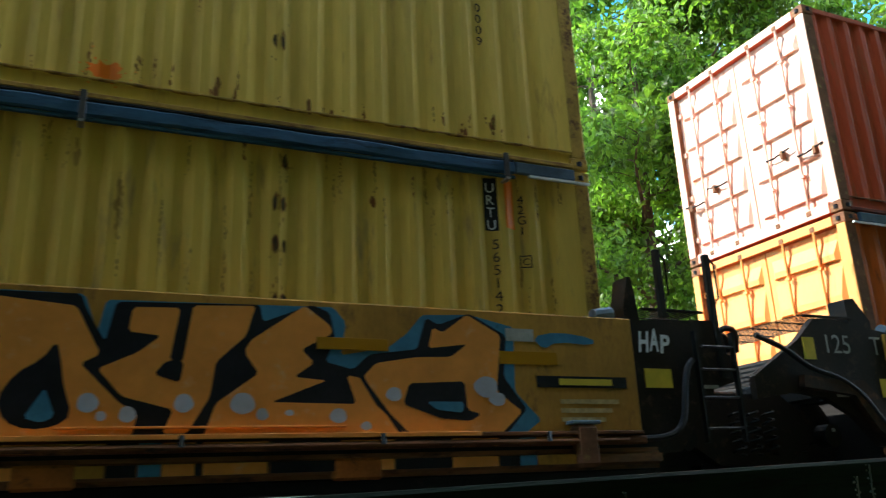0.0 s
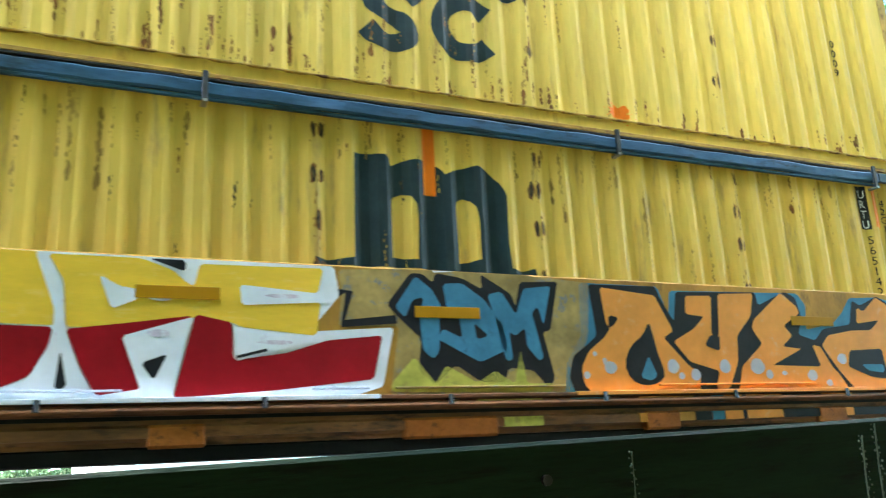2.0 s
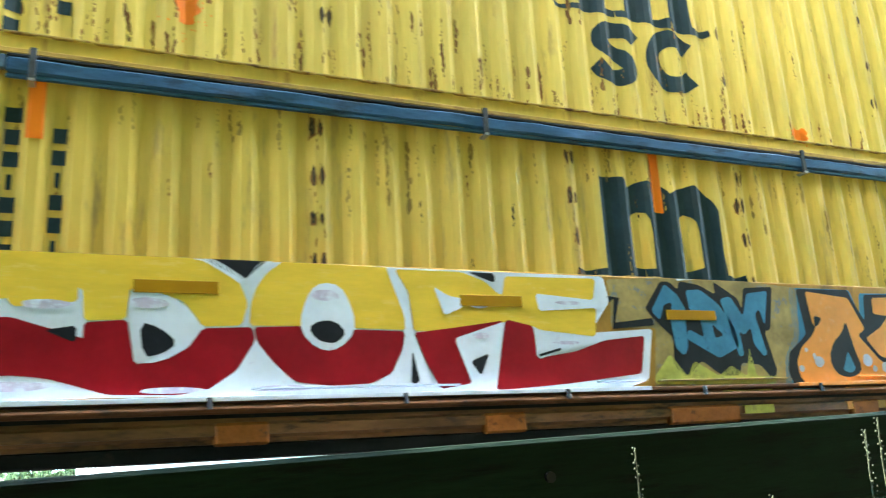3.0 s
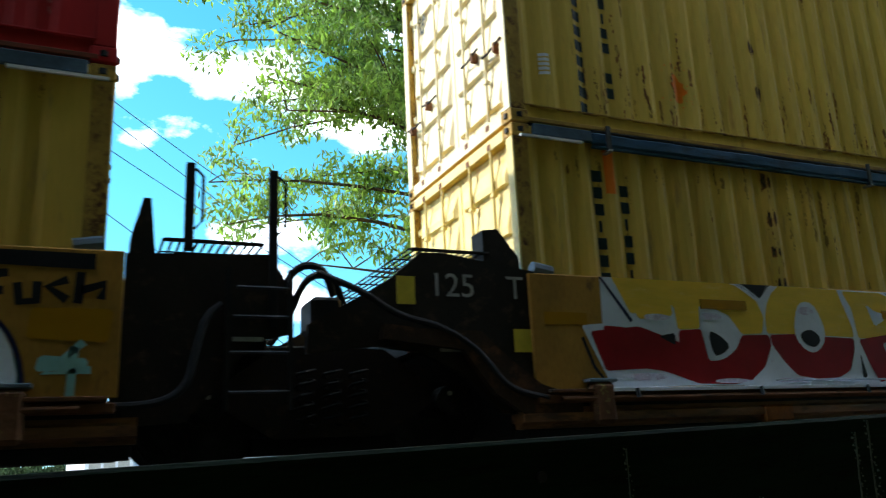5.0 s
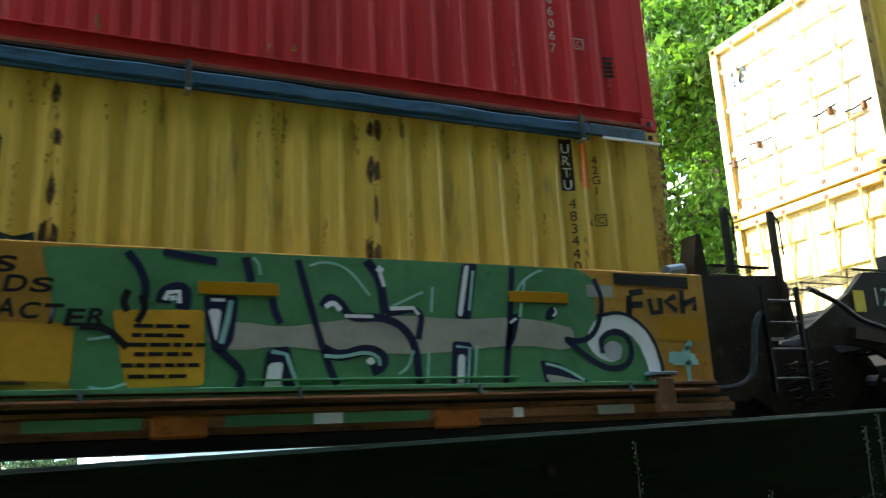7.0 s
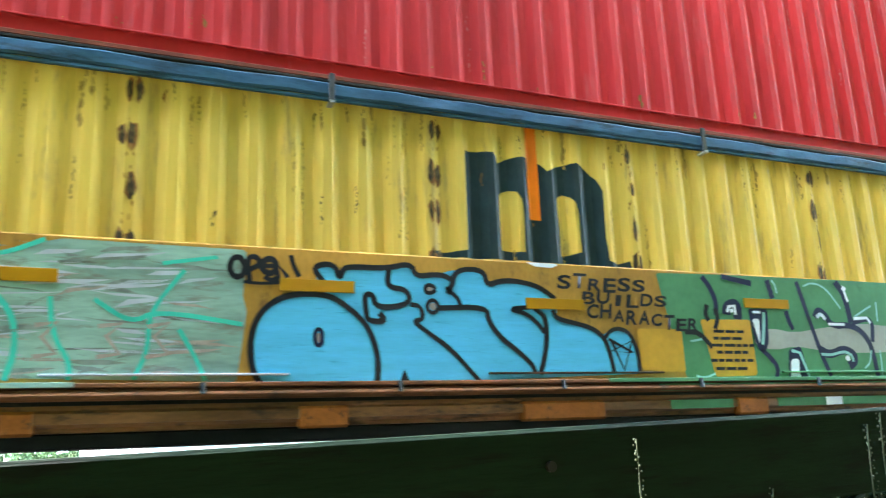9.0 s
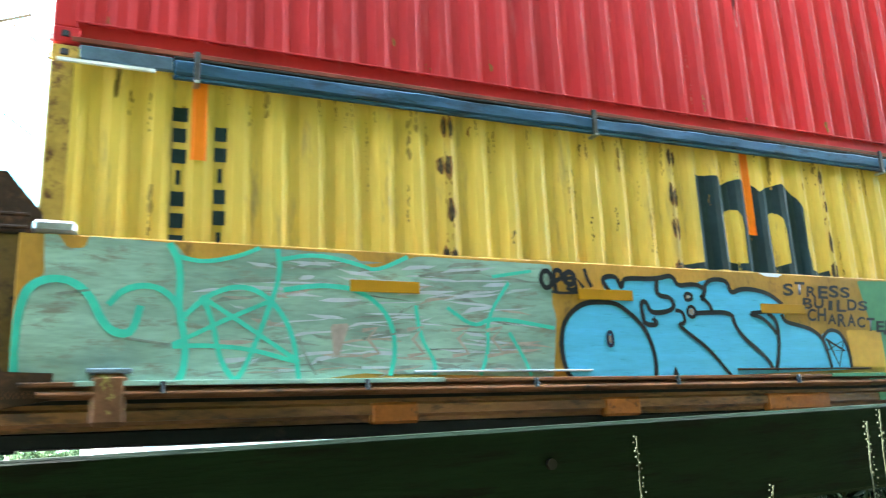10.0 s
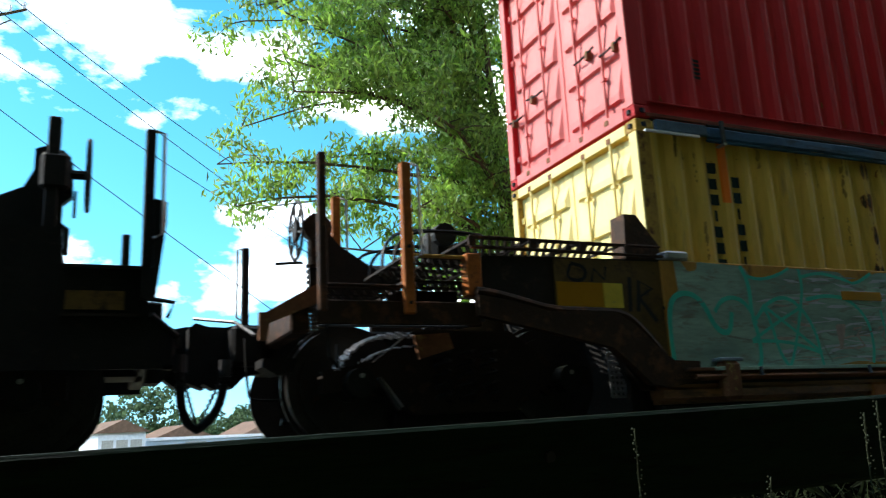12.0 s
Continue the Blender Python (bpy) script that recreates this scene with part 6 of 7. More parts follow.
GOOSENECK = [(7.95, 1.08), (7.67, 1.04), (7.34, 0.96), (6.73, 0.97), (6.54, 0.86), (6.35, 0.69), (6.18, 0.57), (5.92, 0.56), (5.93, 0.4), (6.23, 0.35), (6.43, 0.38), (6.59, 0.53), (6.78, 0.68), (7.35, 0.8), (7.94, 0.92)]
NECK = [(7.41, 0.99), (7.12, 0.96), (6.64, 0.95), (6.42, 0.75), (6.15, 0.55), (5.79, 0.44), (5.79, 0.28), (6.28, 0.31), (6.55, 0.49), (6.79, 0.81), (7.43, 0.88)]


def lattice(parent, x0, x1, y0, y1, z, material, label="punched steel walkway plate"):
    """A walkway plate punched with slanting slots, in a flat rim."""
    bm = bmesh.new()
    rows_ = max(1, round((y1 - y0) / 0.28))
    deep = (y1 - y0) / rows_
    for j in range(rows_):
        ya = y0 + j * deep
        x = x0 - deep * 0.5
        while x < x1:
            a, b = max(x, x0), min(x + deep * 0.5, x1)
            if b - a > 0.02:
                rod(bm, [(a, ya + (a - x) * 2, z), (b, ya + (b - x) * 2, z)], 0.017, 4)
            x += 0.07
        box(bm, x0, x1, ya - 0.02, ya + 0.02, z - 0.008, z + 0.008)
    box(bm, x0, x1, y1 - 0.02, y1 + 0.02, z - 0.008, z + 0.008)
    for x in (x0, x1):
        box(bm, x - 0.012, x + 0.012, y0 + 0.021, y1 - 0.021, z - 0.01, z + 0.01)
    return tagged(part("walkway", bm, material, parent, label), "", "", "", "stuff")


def guard_post(c, x0, x1, y, z0, z1, material, bar=0):
    """An upright steel post with a grab bar on the side that bar names."""
    post = part("grab_post", boxed(x0, x1, y - 0.035, y + 0.035, z0, z1, 0.008), material, c, "upright steel post")
    if bar:
        e = x1 if bar > 0 else x0
        part("grab_bar", rods([(e, y - 0.045, z1 - 0.02), (e + bar * 0.05, y - 0.045, z1 - 0.03), (e + bar * 0.055, y - 0.045, z1 - 0.72), (e, y - 0.045, z1 - 0.75)], 0.012, 6), galvanised, post, "thin grab bar")
        for z in (z0 + 0.08, z0 + 0.5):
            part("bolt", disc(bmesh.new(), (x0 + x1) / 2, y - 0.05, y - 0.034, z, 0.014, 8), black_steel, post)
    return post


def spoked_wheel(c, x, y, z, r):
    ring = bmesh.new()
    rod(ring, [(x, y + r * math.cos(k * math.pi / 14), z + r * math.sin(k * math.pi / 14)) for k in range(29)], 0.016, 6)
    for k in range(3):
        a = k * math.pi / 3 + 0.3
        rod(ring, [(x, y + r * math.cos(a), z + r * math.sin(a)), (x, y - r * math.cos(a), z - r * math.sin(a))], 0.013, 5)
    disc_ = bmesh.new()
    rod(disc_, [(x - 0.02, y, z), (x + 0.02, y, z)], 0.1, 16)
    wheel = part("brake_wheel", ring, black_steel, c, "spoked hand brake wheel")
    part("hub", disc_, car_dark, wheel)
    return wheel


def air_hose(c, pts):
    hose = part("air_hose", rods(rod_path(pts), 0.036, 8), rubber, c, "black rubber air hose that hangs in a loop")
    x, y, z = pts[0]
    part("hose_fitting", rods([(x, y, z - 0.05), (x, y, z + 0.08)], 0.05, 8), clip_steel, hose)
    links = bmesh.new()
    (xb, yb, zb) = pts[-1]
    for k in range(10):
        t = 0.1 + k * 0.085
        p = Vector((x, y, z)).lerp(Vector((xb, yb, zb)), t)
        box(links, p.x - 0.012, p.x + 0.012, p.y - 0.006, p.y + 0.006, p.z - 0.022, p.z + 0.022)
    part("safety_chain", links, clip_steel, hose)
    return hose


def coupler_end(c):
    """The coupler end of a well car at its -x side: stepped decks, posts, hand brake, coupler."""
    side_pts = [(-6.095, 0.32), (-6.095, 1.44), (-7.86, 1.40), (-7.88, 1.02), (-7.5, 1.0), (-7.05, 0.93), (-6.72, 0.70), (-6.45, 0.34)]
    for y0, y1 in ((-1.40, -1.33), (1.33, 1.40)):
        part("end_plate", prismed(side_pts, y0, y1), car_dark, c, "dark end plate over the truck")
    part("upper_panel", prismed([(-6.165, 0.52), (-6.165, 1.42), (-7.22, 1.405), (-7.22, 0.99), (-6.75, 0.97), (-6.5, 0.80), (-6.3, 0.58)], -1.4115, -1.401), panel_tan, c, "tan upper panel with black tags")
    part("end_foot", prismed([(-6.10, 0.10), (-6.10, 0.60), (-6.60, 0.62), (-6.52, 0.40), (-6.52, 0.10)], -1.325, -1.26), black_steel, c)
    part("gooseneck", prismed([(-x, z) for x, z in GOOSENECK], -1.50, -1.415), car_brown, c, "curved rust-brown beam over the truck")
    part("curved_rail", rods(rod_path([(-7.95, -1.46, 1.11), (-7.82, -1.46, 1.10), (-7.6, -1.46, 1.05), (-7.3, -1.46, 0.975), (-6.9, -1.46, 0.97), (-6.66, -1.46, 0.965), (-6.53, -1.46, 0.90), (-6.33, -1.46, 0.70), (-6.18, -1.46, 0.50), (-6.0, -1.46, 0.42)]), 0.035, 8), car_brown, c, "thick curved rail along the end plate")
    part("end_bulkhead", boxed(-6.30, -6.23, -1.25, 1.25, 0.13, 1.40, 0.01), black_steel, c)
    part("centre_sill", boxed(-9.3, -6.3, -0.32, 0.32, 0.62, 0.95, 0.02), black_steel, c)
    # upper deck
    part("deck_edge", boxed(-7.95, -6.12, -1.43, -1.395, 1.455, 1.475, 0.004), car_brown, c)
    part("deck_edge", boxed(-7.95, -6.12, -1.40, -1.37, 1.545, 1.565, 0.004), car_brown, c)
    for a, b in ((-7.90, -7.42), (-7.38, -6.95), (-6.92, -6.52)):
        lattice(c, a, b, -1.36, 1.35, 1.555, car_dark)
    for x in (-7.94, -7.40, -6.93, -6.48):
        part("deck_stay", boxed(x - 0.03, x + 0.03, -1.425, -1.40, 1.476, 1.544), car_brown, c)
    part("deck_post", boxed(-8.0, -7.88, -1.44, -1.32, 1.08, 1.41, 0.008), car_orange, c, "short orange end post")
    for sy in (-1, 1):
        part("corner_guide", prismed([(-6.05, 1.44), (-6.06, 1.60), (-6.27, 1.86), (-6.40, 1.86), (-6.42, 1.44)], sy * 1.20 - 0.1, sy * 1.20 + 0.1), car_brown, c, "sloped steel guide for container corners")
    part("guide_lug", boxed(-6.10, -5.85, -1.44, -1.28, 1.437, 1.52, 0.02), galvanised, c)
    # middle deck and the low platform
    lattice(c, -8.47, -7.90, -1.33, -0.35, 1.385, car_dark)
    part("deck_edge", boxed(-8.49, -7.89, -1.40, -1.35, 1.375, 1.395, 0.004), yellow_post, c)
    lattice(c, -8.45, -7.92, -1.30, -0.8, 1.20, car_dark)
    part("riser", boxed(-8.50, -7.90, -1.02, -0.98, 0.94, 1.18), car_dark, c)
    lattice(c, -9.09, -8.52, -1.36, 1.30, 1.125, car_dark)
    part("platform_rail", boxed(-9.12, -8.5, -1.44, -1.40, 1.125, 1.145, 0.004), car_brown, c)
    part("platform_edge", boxed(-9.16, -7.89, -1.42, -1.36, 0.85, 1.03, 0.01), car_brown, c)
    part("platform_lip", boxed(-9.16, -8.02, -1.445, -1.40, 0.835, 0.849, 0.004), clip_steel, c)
    part("cross_plate", prismed([(-8.34, 0.62), (-8.38, 0.80), (-8.10, 0.82), (-8.06, 0.70)], -1.25, -1.20), rust_end, c, "pale steel cross plate")
    lattice(c, -8.08, -7.76, -1.2, -0.7, 0.93, clip_steel)
    part("end_sill", boxed(-9.34, -9.2, -1.38, 1.38, 0.80, 1.02, 0.015), car_brown, c)
    part("end_gusset", prismed([(-9.16, 1.14), (-9.52, 0.93), (-9.56, 0.93), (-9.56, 0.74), (-9.51, 0.74), (-9.49, 0.86), (-9.16, 1.00)], -1.42, -1.36), rust_end, c, "bent steel bracket at the corner")
    guard_post(c, -8.52, -8.44, -1.43, 0.93, 2.09, car_orange, 1)
    guard_post(c, -9.175, -9.115, -1.50, 0.93, 2.08, car_brown, 0)
    guard_post(c, -9.26, -9.19, 1.24, 1.0, 2.0, black_steel, -1)
    guard_post(c, -8.50, -8.43, 1.40, 0.9, 1.55, car_brown, 0)
    # hand brake
    guard_post(c, -8.62, -8.54, 0.14, 1.15, 2.27, car_orange, 1)
    part("brake_stand", prismed([(-8.2, 1.2), (-8.2, 1.55), (-8.56, 1.77), (-8.61, 1.82), (-8.77, 2.03), (-8.85, 2.02), (-8.86, 1.2)], 0.04, 0.10), car_dark, c, "dark gusset plate that holds the hand brake")
    gear = bmesh.new()
    rod(gear, [(-8.80, -0.06, 1.92), (-8.80, 0.035, 1.92)], 0.13, 16)
    box(gear, -8.88, -8.74, -0.05, 0.035, 1.56, 1.86, 0.02)
    part("brake_gear", gear, car_brown, c)
    part("brake_shaft", rods([(-8.94, 0.2, 1.94), (-8.78, 0.02, 1.94)], 0.03, 8), black_steel, c)
    spoked_wheel(c, -8.94, 0.2, 1.94, 0.27)
    chain = bmesh.new()
    for k in range(11):
        z = 1.58 - 0.05 * k
        box(chain, -8.90, -8.885, -0.03 - 0.015 * (k % 2), 0.0 + 0.015 * (k % 2), z - 0.028, z)
    part("brake_chain", chain, clip_steel, c)
    part("brake_lever", rods([(-9.15, 0.1, 1.60), (-8.95, 0.1, 1.62), (-8.9, 0.1, 1.62)], 0.014, 6), black_steel, c)
    for k, (y, h) in enumerate(((-0.9, 1.72), (-0.6, 1.80), (-0.25, 1.74), (0.3, 1.82))):
        part("air_pipe", rods(rod_path([(-7.6, y, h - 0.02), (-7.85, y, h), (-8.2, y + 0.05, h), (-8.36, y + 0.05, h - 0.14), (-8.40, y, 1.40)]), 0.016, 6), clip_steel if k == 1 else black_steel, c)
    for x, z in ((-8.0, 1.80), (-8.15, 1.66)):
        part("pipe_stay", rods([(x, -0.7, 1.40), (x, -0.7, z)], 0.014, 6), black_steel, c)
    valve = bmesh.new()
    box(valve, -7.86, -7.64, -0.45, -0.1, 1.57, 1.84, 0.05)
    rod(valve, [(-7.75, -0.5, 1.80), (-7.75, -0.2, 1.80)], 0.11, 12)
    box(valve, -7.62, -7.55, -0.4, -0.2, 1.57, 1.76, 0.02)
    part("brake_valve", valve, black_steel, c)
    part("air_reservoir", rods([(-8.3, 0.5, 1.60), (-7.6, 0.5, 1.60)], 0.11, 14), black_steel, c)
    # coupler, hose, lever
    part("coupler", prismed([(-9.3, 0.62), (-9.3, 1.0), (-9.5, 1.01), (-9.62, 0.985), (-9.75, 0.99), (-9.85, 1.02), (-9.9, 0.98), (-9.9, 0.55), (-9.82, 0.51), (-9.78, 0.54), (-9.7, 0.49), (-9.62, 0.53), (-9.55, 0.50), (-9.45, 0.6)], -0.24, -0.012), black_steel, c, "cast steel knuckle coupler")
    part("draft_box", boxed(-9.6, -9.34, -0.45, 0.45, 0.66, 0.98, 0.03), black_steel, c)
    part("hung_gear", prismed([(-9.34, 0.66), (-9.2, 0.66), (-9.24, 0.56), (-9.36, 0.54), (-9.46, 0.60), (-9.46, 0.66)], -1.0, -0.7), black_steel, c)
    air_hose(c, [(-9.65, -0.5, 0.62), (-9.66, -0.5, 0.50), (-9.68, -0.42, 0.36), (-9.74, -0.25, 0.24), (-9.81, -0.12, 0.19)])
    part("uncoupling_lever", rods(rod_path([(-9.52, -0.6, 0.85), (-9.50, -0.62, 0.42), (-9.46, -0.62, 0.38), (-9.2, -0.62, 0.38)], 1), 0.012, 6), black_steel, c)
    part("hand_lever", rods([(-9.55, -1.2, 0.80), (-9.66, -1.0, 0.92), (-9.9, -0.6, 1.0)], 0.014, 6), clip_steel, c)
    part("sill_step", rods([(-9.10, -1.46, 0.85), (-9.09, -1.46, 0.62), (-9.02, -1.40, 0.56), (-8.99, -1.30, 0.72)], 0.013, 6), black_steel, c, "hanging sill step")
    # punched guards by the wheels; bright steel bits stand for light through their holes
    for pts, w in (([(-8.95, 0.55), (-8.86, 0.68), (-8.74, 0.77), (-8.6, 0.81), (-8.45, 0.82), (-8.24, 0.78)], 0.06), ([(-8.74, 0.62), (-8.62, 0.69), (-8.48, 0.72), (-8.3, 0.735), (-8.12, 0.73)], 0.03)):
        path = rod_path([(x, -1.1, z) for x, z in pts], 2)
        guard, n = bmesh.new(), 0
        for (xa, _, za), (xb, _, zb) in zip(path, path[1:]):
            if math.hypot(xb - xa, zb - za) < 0.012:
                continue
            n += 1
            for j in range(3):
                y = -1.2 + 0.1 * j + (0.05 if n % 2 else 0)
                rod(guard, [(xa, y, za), (xa + (xb - xa) * 0.42, y, za + (zb - za) * 0.42)], w * 0.28, 4)
        tagged(part("wheel_guard", guard, galvanised, c, "punched strap guard, its holes' light drawn as bright blocks"), "", "", "", "stuff")
    mesh_ = bmesh.new()
    for k in range(9):
        z = 0.30 + 0.045 * k
        reach = 0.20 - 0.15 * k / 8
        rod(mesh_, [(-6.62, -1.2, z), (-6.62 + reach, -1.2, z)], 0.012, 4)
    for k in range(5):
        x = -6.62 + 0.045 * k
        rod(mesh_, [(x, -1.2, 0.30), (x - 0.01, -1.2, 0.68 - 0.085 * k)], 0.010, 4)
    tagged(part("wheel_guard", mesh_, galvanised, c, "mesh guard, the light through it drawn as bright wires"), "", "", "", "stuff")
    part("brake_rod", rods([(-8.62, -1.1, 0.50), (-8.46, -1.1, 0.26)], 0.02, 6), clip_steel, c)
    part("brake_rod", rods([(-8.60, -1.08, 0.50), (-8.43, -1.08, 0.28)], 0.012, 6), galvanised, c)


def following_end(c):
    """The coupler end of the car behind, at its +x side; its black stands for shadow."""
    for y0, y1 in ((-1.42, -1.35), (1.35, 1.42)):
        part("end_plate", prismed([(6.1, 0.32), (6.1, 1.45), (8.62, 1.45), (8.63, 1.215), (9.11, 1.215), (9.16, 0.89), (9.24, 0.86), (9.24, 0.56), (8.7, 0.56), (7.0, 0.56), (6.4, 0.32)], y0, y1), black_steel, c, "end plate coloured black for its shadow")
    part("plate_rim", boxed(8.64, 9.10, -1.45, -1.421, 0.885, 0.905), car_dark, c)
    part("plate_rim", boxed(8.64, 9.10, -1.45, -1.421, 1.19, 1.213), car_dark, c)
    part("worn_panel", boxed(8.66, 9.0, -1.428, -1.4205, 0.93, 1.05), panel_tan, c, "worn brown panel on the plate")
    part("end_bulkhead", boxed(6.23, 6.30, -1.34, 1.34, 0.32, 1.40, 0.01), black_steel, c)
    part("centre_sill", boxed(6.3, 9.2, -0.32, 0.32, 0.60, 0.95, 0.02), black_steel, c)
    part("deck", boxed(6.32, 8.6, -1.34, 1.34, 1.40, 1.44, 0.006), black_steel, c)
    lattice(c, 8.66, 9.1, -1.34, 1.3, 1.19, black_steel)
    part("end_sill", boxed(9.12, 9.24, -1.34, 1.34, 0.60, 1.0, 0.015), black_steel, c)
    guard_post(c, 9.09, 9.155, -1.45, 1.2, 2.14, black_steel, 1)
    part("post_foot", prismed([(9.09, 1.0), (9.09, 1.20), (9.157, 1.20), (9.157, 1.66), (9.235, 1.64), (9.235, 1.50), (9.18, 0.98)], -1.485, -1.43), black_steel, c)
    guard_post(c, 8.97, 9.02, -1.45, 1.21, 1.41, black_steel, 0)
    part("brake_stand", prismed([(7.4, 1.44), (7.4, 1.62), (8.0, 1.78), (8.18, 1.84), (8.32, 1.91), (8.38, 2.04), (8.38, 2.20), (8.45, 2.23), (8.57, 2.20), (8.63, 2.11), (8.64, 1.86), (8.575, 1.80), (8.575, 1.66), (8.63, 1.62), (8.63, 1.44)], -0.72, -0.64), black_steel, c, "dark gusset plate that holds the hand brake")
    guard_post(c, 8.46, 8.545, -0.77, 1.5, 2.43, black_steel, 0)
    part("brake_gear", boxed(8.42, 8.62, -0.82, -0.74, 1.88, 2.16, 0.03), black_steel, c)
    part("brake_shaft", rods([(8.6, -0.7, 2.03), (8.74, -0.7, 2.03)], 0.035, 8), black_steel, c)
    spoked_wheel(c, 8.735, -0.70, 2.03, 0.26)
    part("brake_chain", rods([(8.655, -0.72, 1.90), (8.655, -0.72, 1.70)], 0.012, 5), black_steel, c)
    part("coupler", prismed([(9.2, 0.62), (9.2, 0.97), (9.36, 0.99), (9.5, 1.02), (9.66, 1.03), (9.74, 1.0), (9.74, 0.62), (9.66, 0.51), (9.58, 0.54), (9.5, 0.49), (9.42, 0.54), (9.34, 0.6)], 0.012, 0.24), black_steel, c, "cast steel knuckle coupler")
    part("draft_box", boxed(9.24, 9.4, -0.45, 0.45, 0.64, 0.96, 0.03), black_steel, c)
    part("hung_gear", prismed([(9.18, 0.60), (9.32, 0.58), (9.26, 0.50), (9.16, 0.50)], -1.0, -0.7), black_steel, c)
    part("corner_step", rods([(9.16, -1.45, 1.0), (9.30, -1.45, 0.98), (9.26, -1.45, 0.88)], 0.016, 6), black_steel, c)
    part("corner_step", rods([(9.16, -1.45, 0.90), (9.33, -1.3, 0.78), (9.36, -1.1, 0.74)], 0.022, 6), black_steel, c)
    air_hose(c, [(9.43, -0.5, 0.66), (9.43, -0.5, 0.50), (9.45, -0.42, 0.36), (9.51, -0.25, 0.24), (9.60, -0.12, 0.19)])


inner_end(car1, -1, car_dark)
inner_end(car1, 1, car_dark)
inner_end(car2, 1, car_dark)
inner_end(car0, -1, car_dark)
coupler_end(car2)
X3 = 2 * -27.36 - X2 + 0.47
car3 = well_car(X3, "following well car with its coupler end blackened for shadow")
following_end(car3)
MOVERS.append(car3)
for c in (car0, car1):
    words_at(c, "125", -7.02, 1.22, 0.26, -1.404, grey_letter)
    words_at(c, "T", -6.36, 1.22, 0.26, -1.404, grey_letter)
    decal(c, -6.32, -6.12, 0.80, 0.98, label_yellow, -1.401, "yellow decal")
    decal(c, -6.95, -6.78, 0.80, 0.83, grey_letter, -1.401)
    part("buffer_pad", boxed(-7.28, -7.14, -1.415, -1.401, 1.15, 1.36), label_yellow, c)
for c in (car1, car2):
    decal(c, 5.0, 5.25, 1.2, 1.30, grey_letter, PY, "small white notice")
    decal(c, 6.9, 7.1, 0.86, 0.89, grey_letter, -1.401)
decal(car1, 6.32, 6.60, 0.86, 1.02, label_yellow, -1.401, "yellow decal")
decal(car1, 5.25, 6.1, 0.845, 0.935, black_paint, PY, "black notice strip")
decal(car1, 5.45, 5.95, 0.865, 0.915, label_yellow, PY - 0.005)
for k, z in enumerate((0.72, 0.65, 0.58)):
    decal(car1, 5.45, 6.0 - 0.07 * k, z, z + 0.035, mat("pale_stencil", (0.5, 0.36, 0.16), 0.6, 0, 0.2, 20, 0) if k == 0 else bpy.data.materials["pale_stencil"], PY)
decal(car1, 4.93, 5.45, 1.02, 1.12, reflector, PY, "amber strip")
decal(car1, -6.05, -5.65, 1.02, 1.12, reflector, PY, "amber strip")
decal(car2, -7.21, -6.77, 1.005, 1.215, reflector, -1.4125, "amber reflective strip")
decal(car2, -6.765, -6.575, 1.01, 1.215, label_yellow, -1.4125, "pale decal")
tag_words(car1, "HAP", 6.27, 1.16, 0.34, 0.2, white_paint)


# ---- trucks ----
WHEEL_R = 0.46
ROLLERS = []


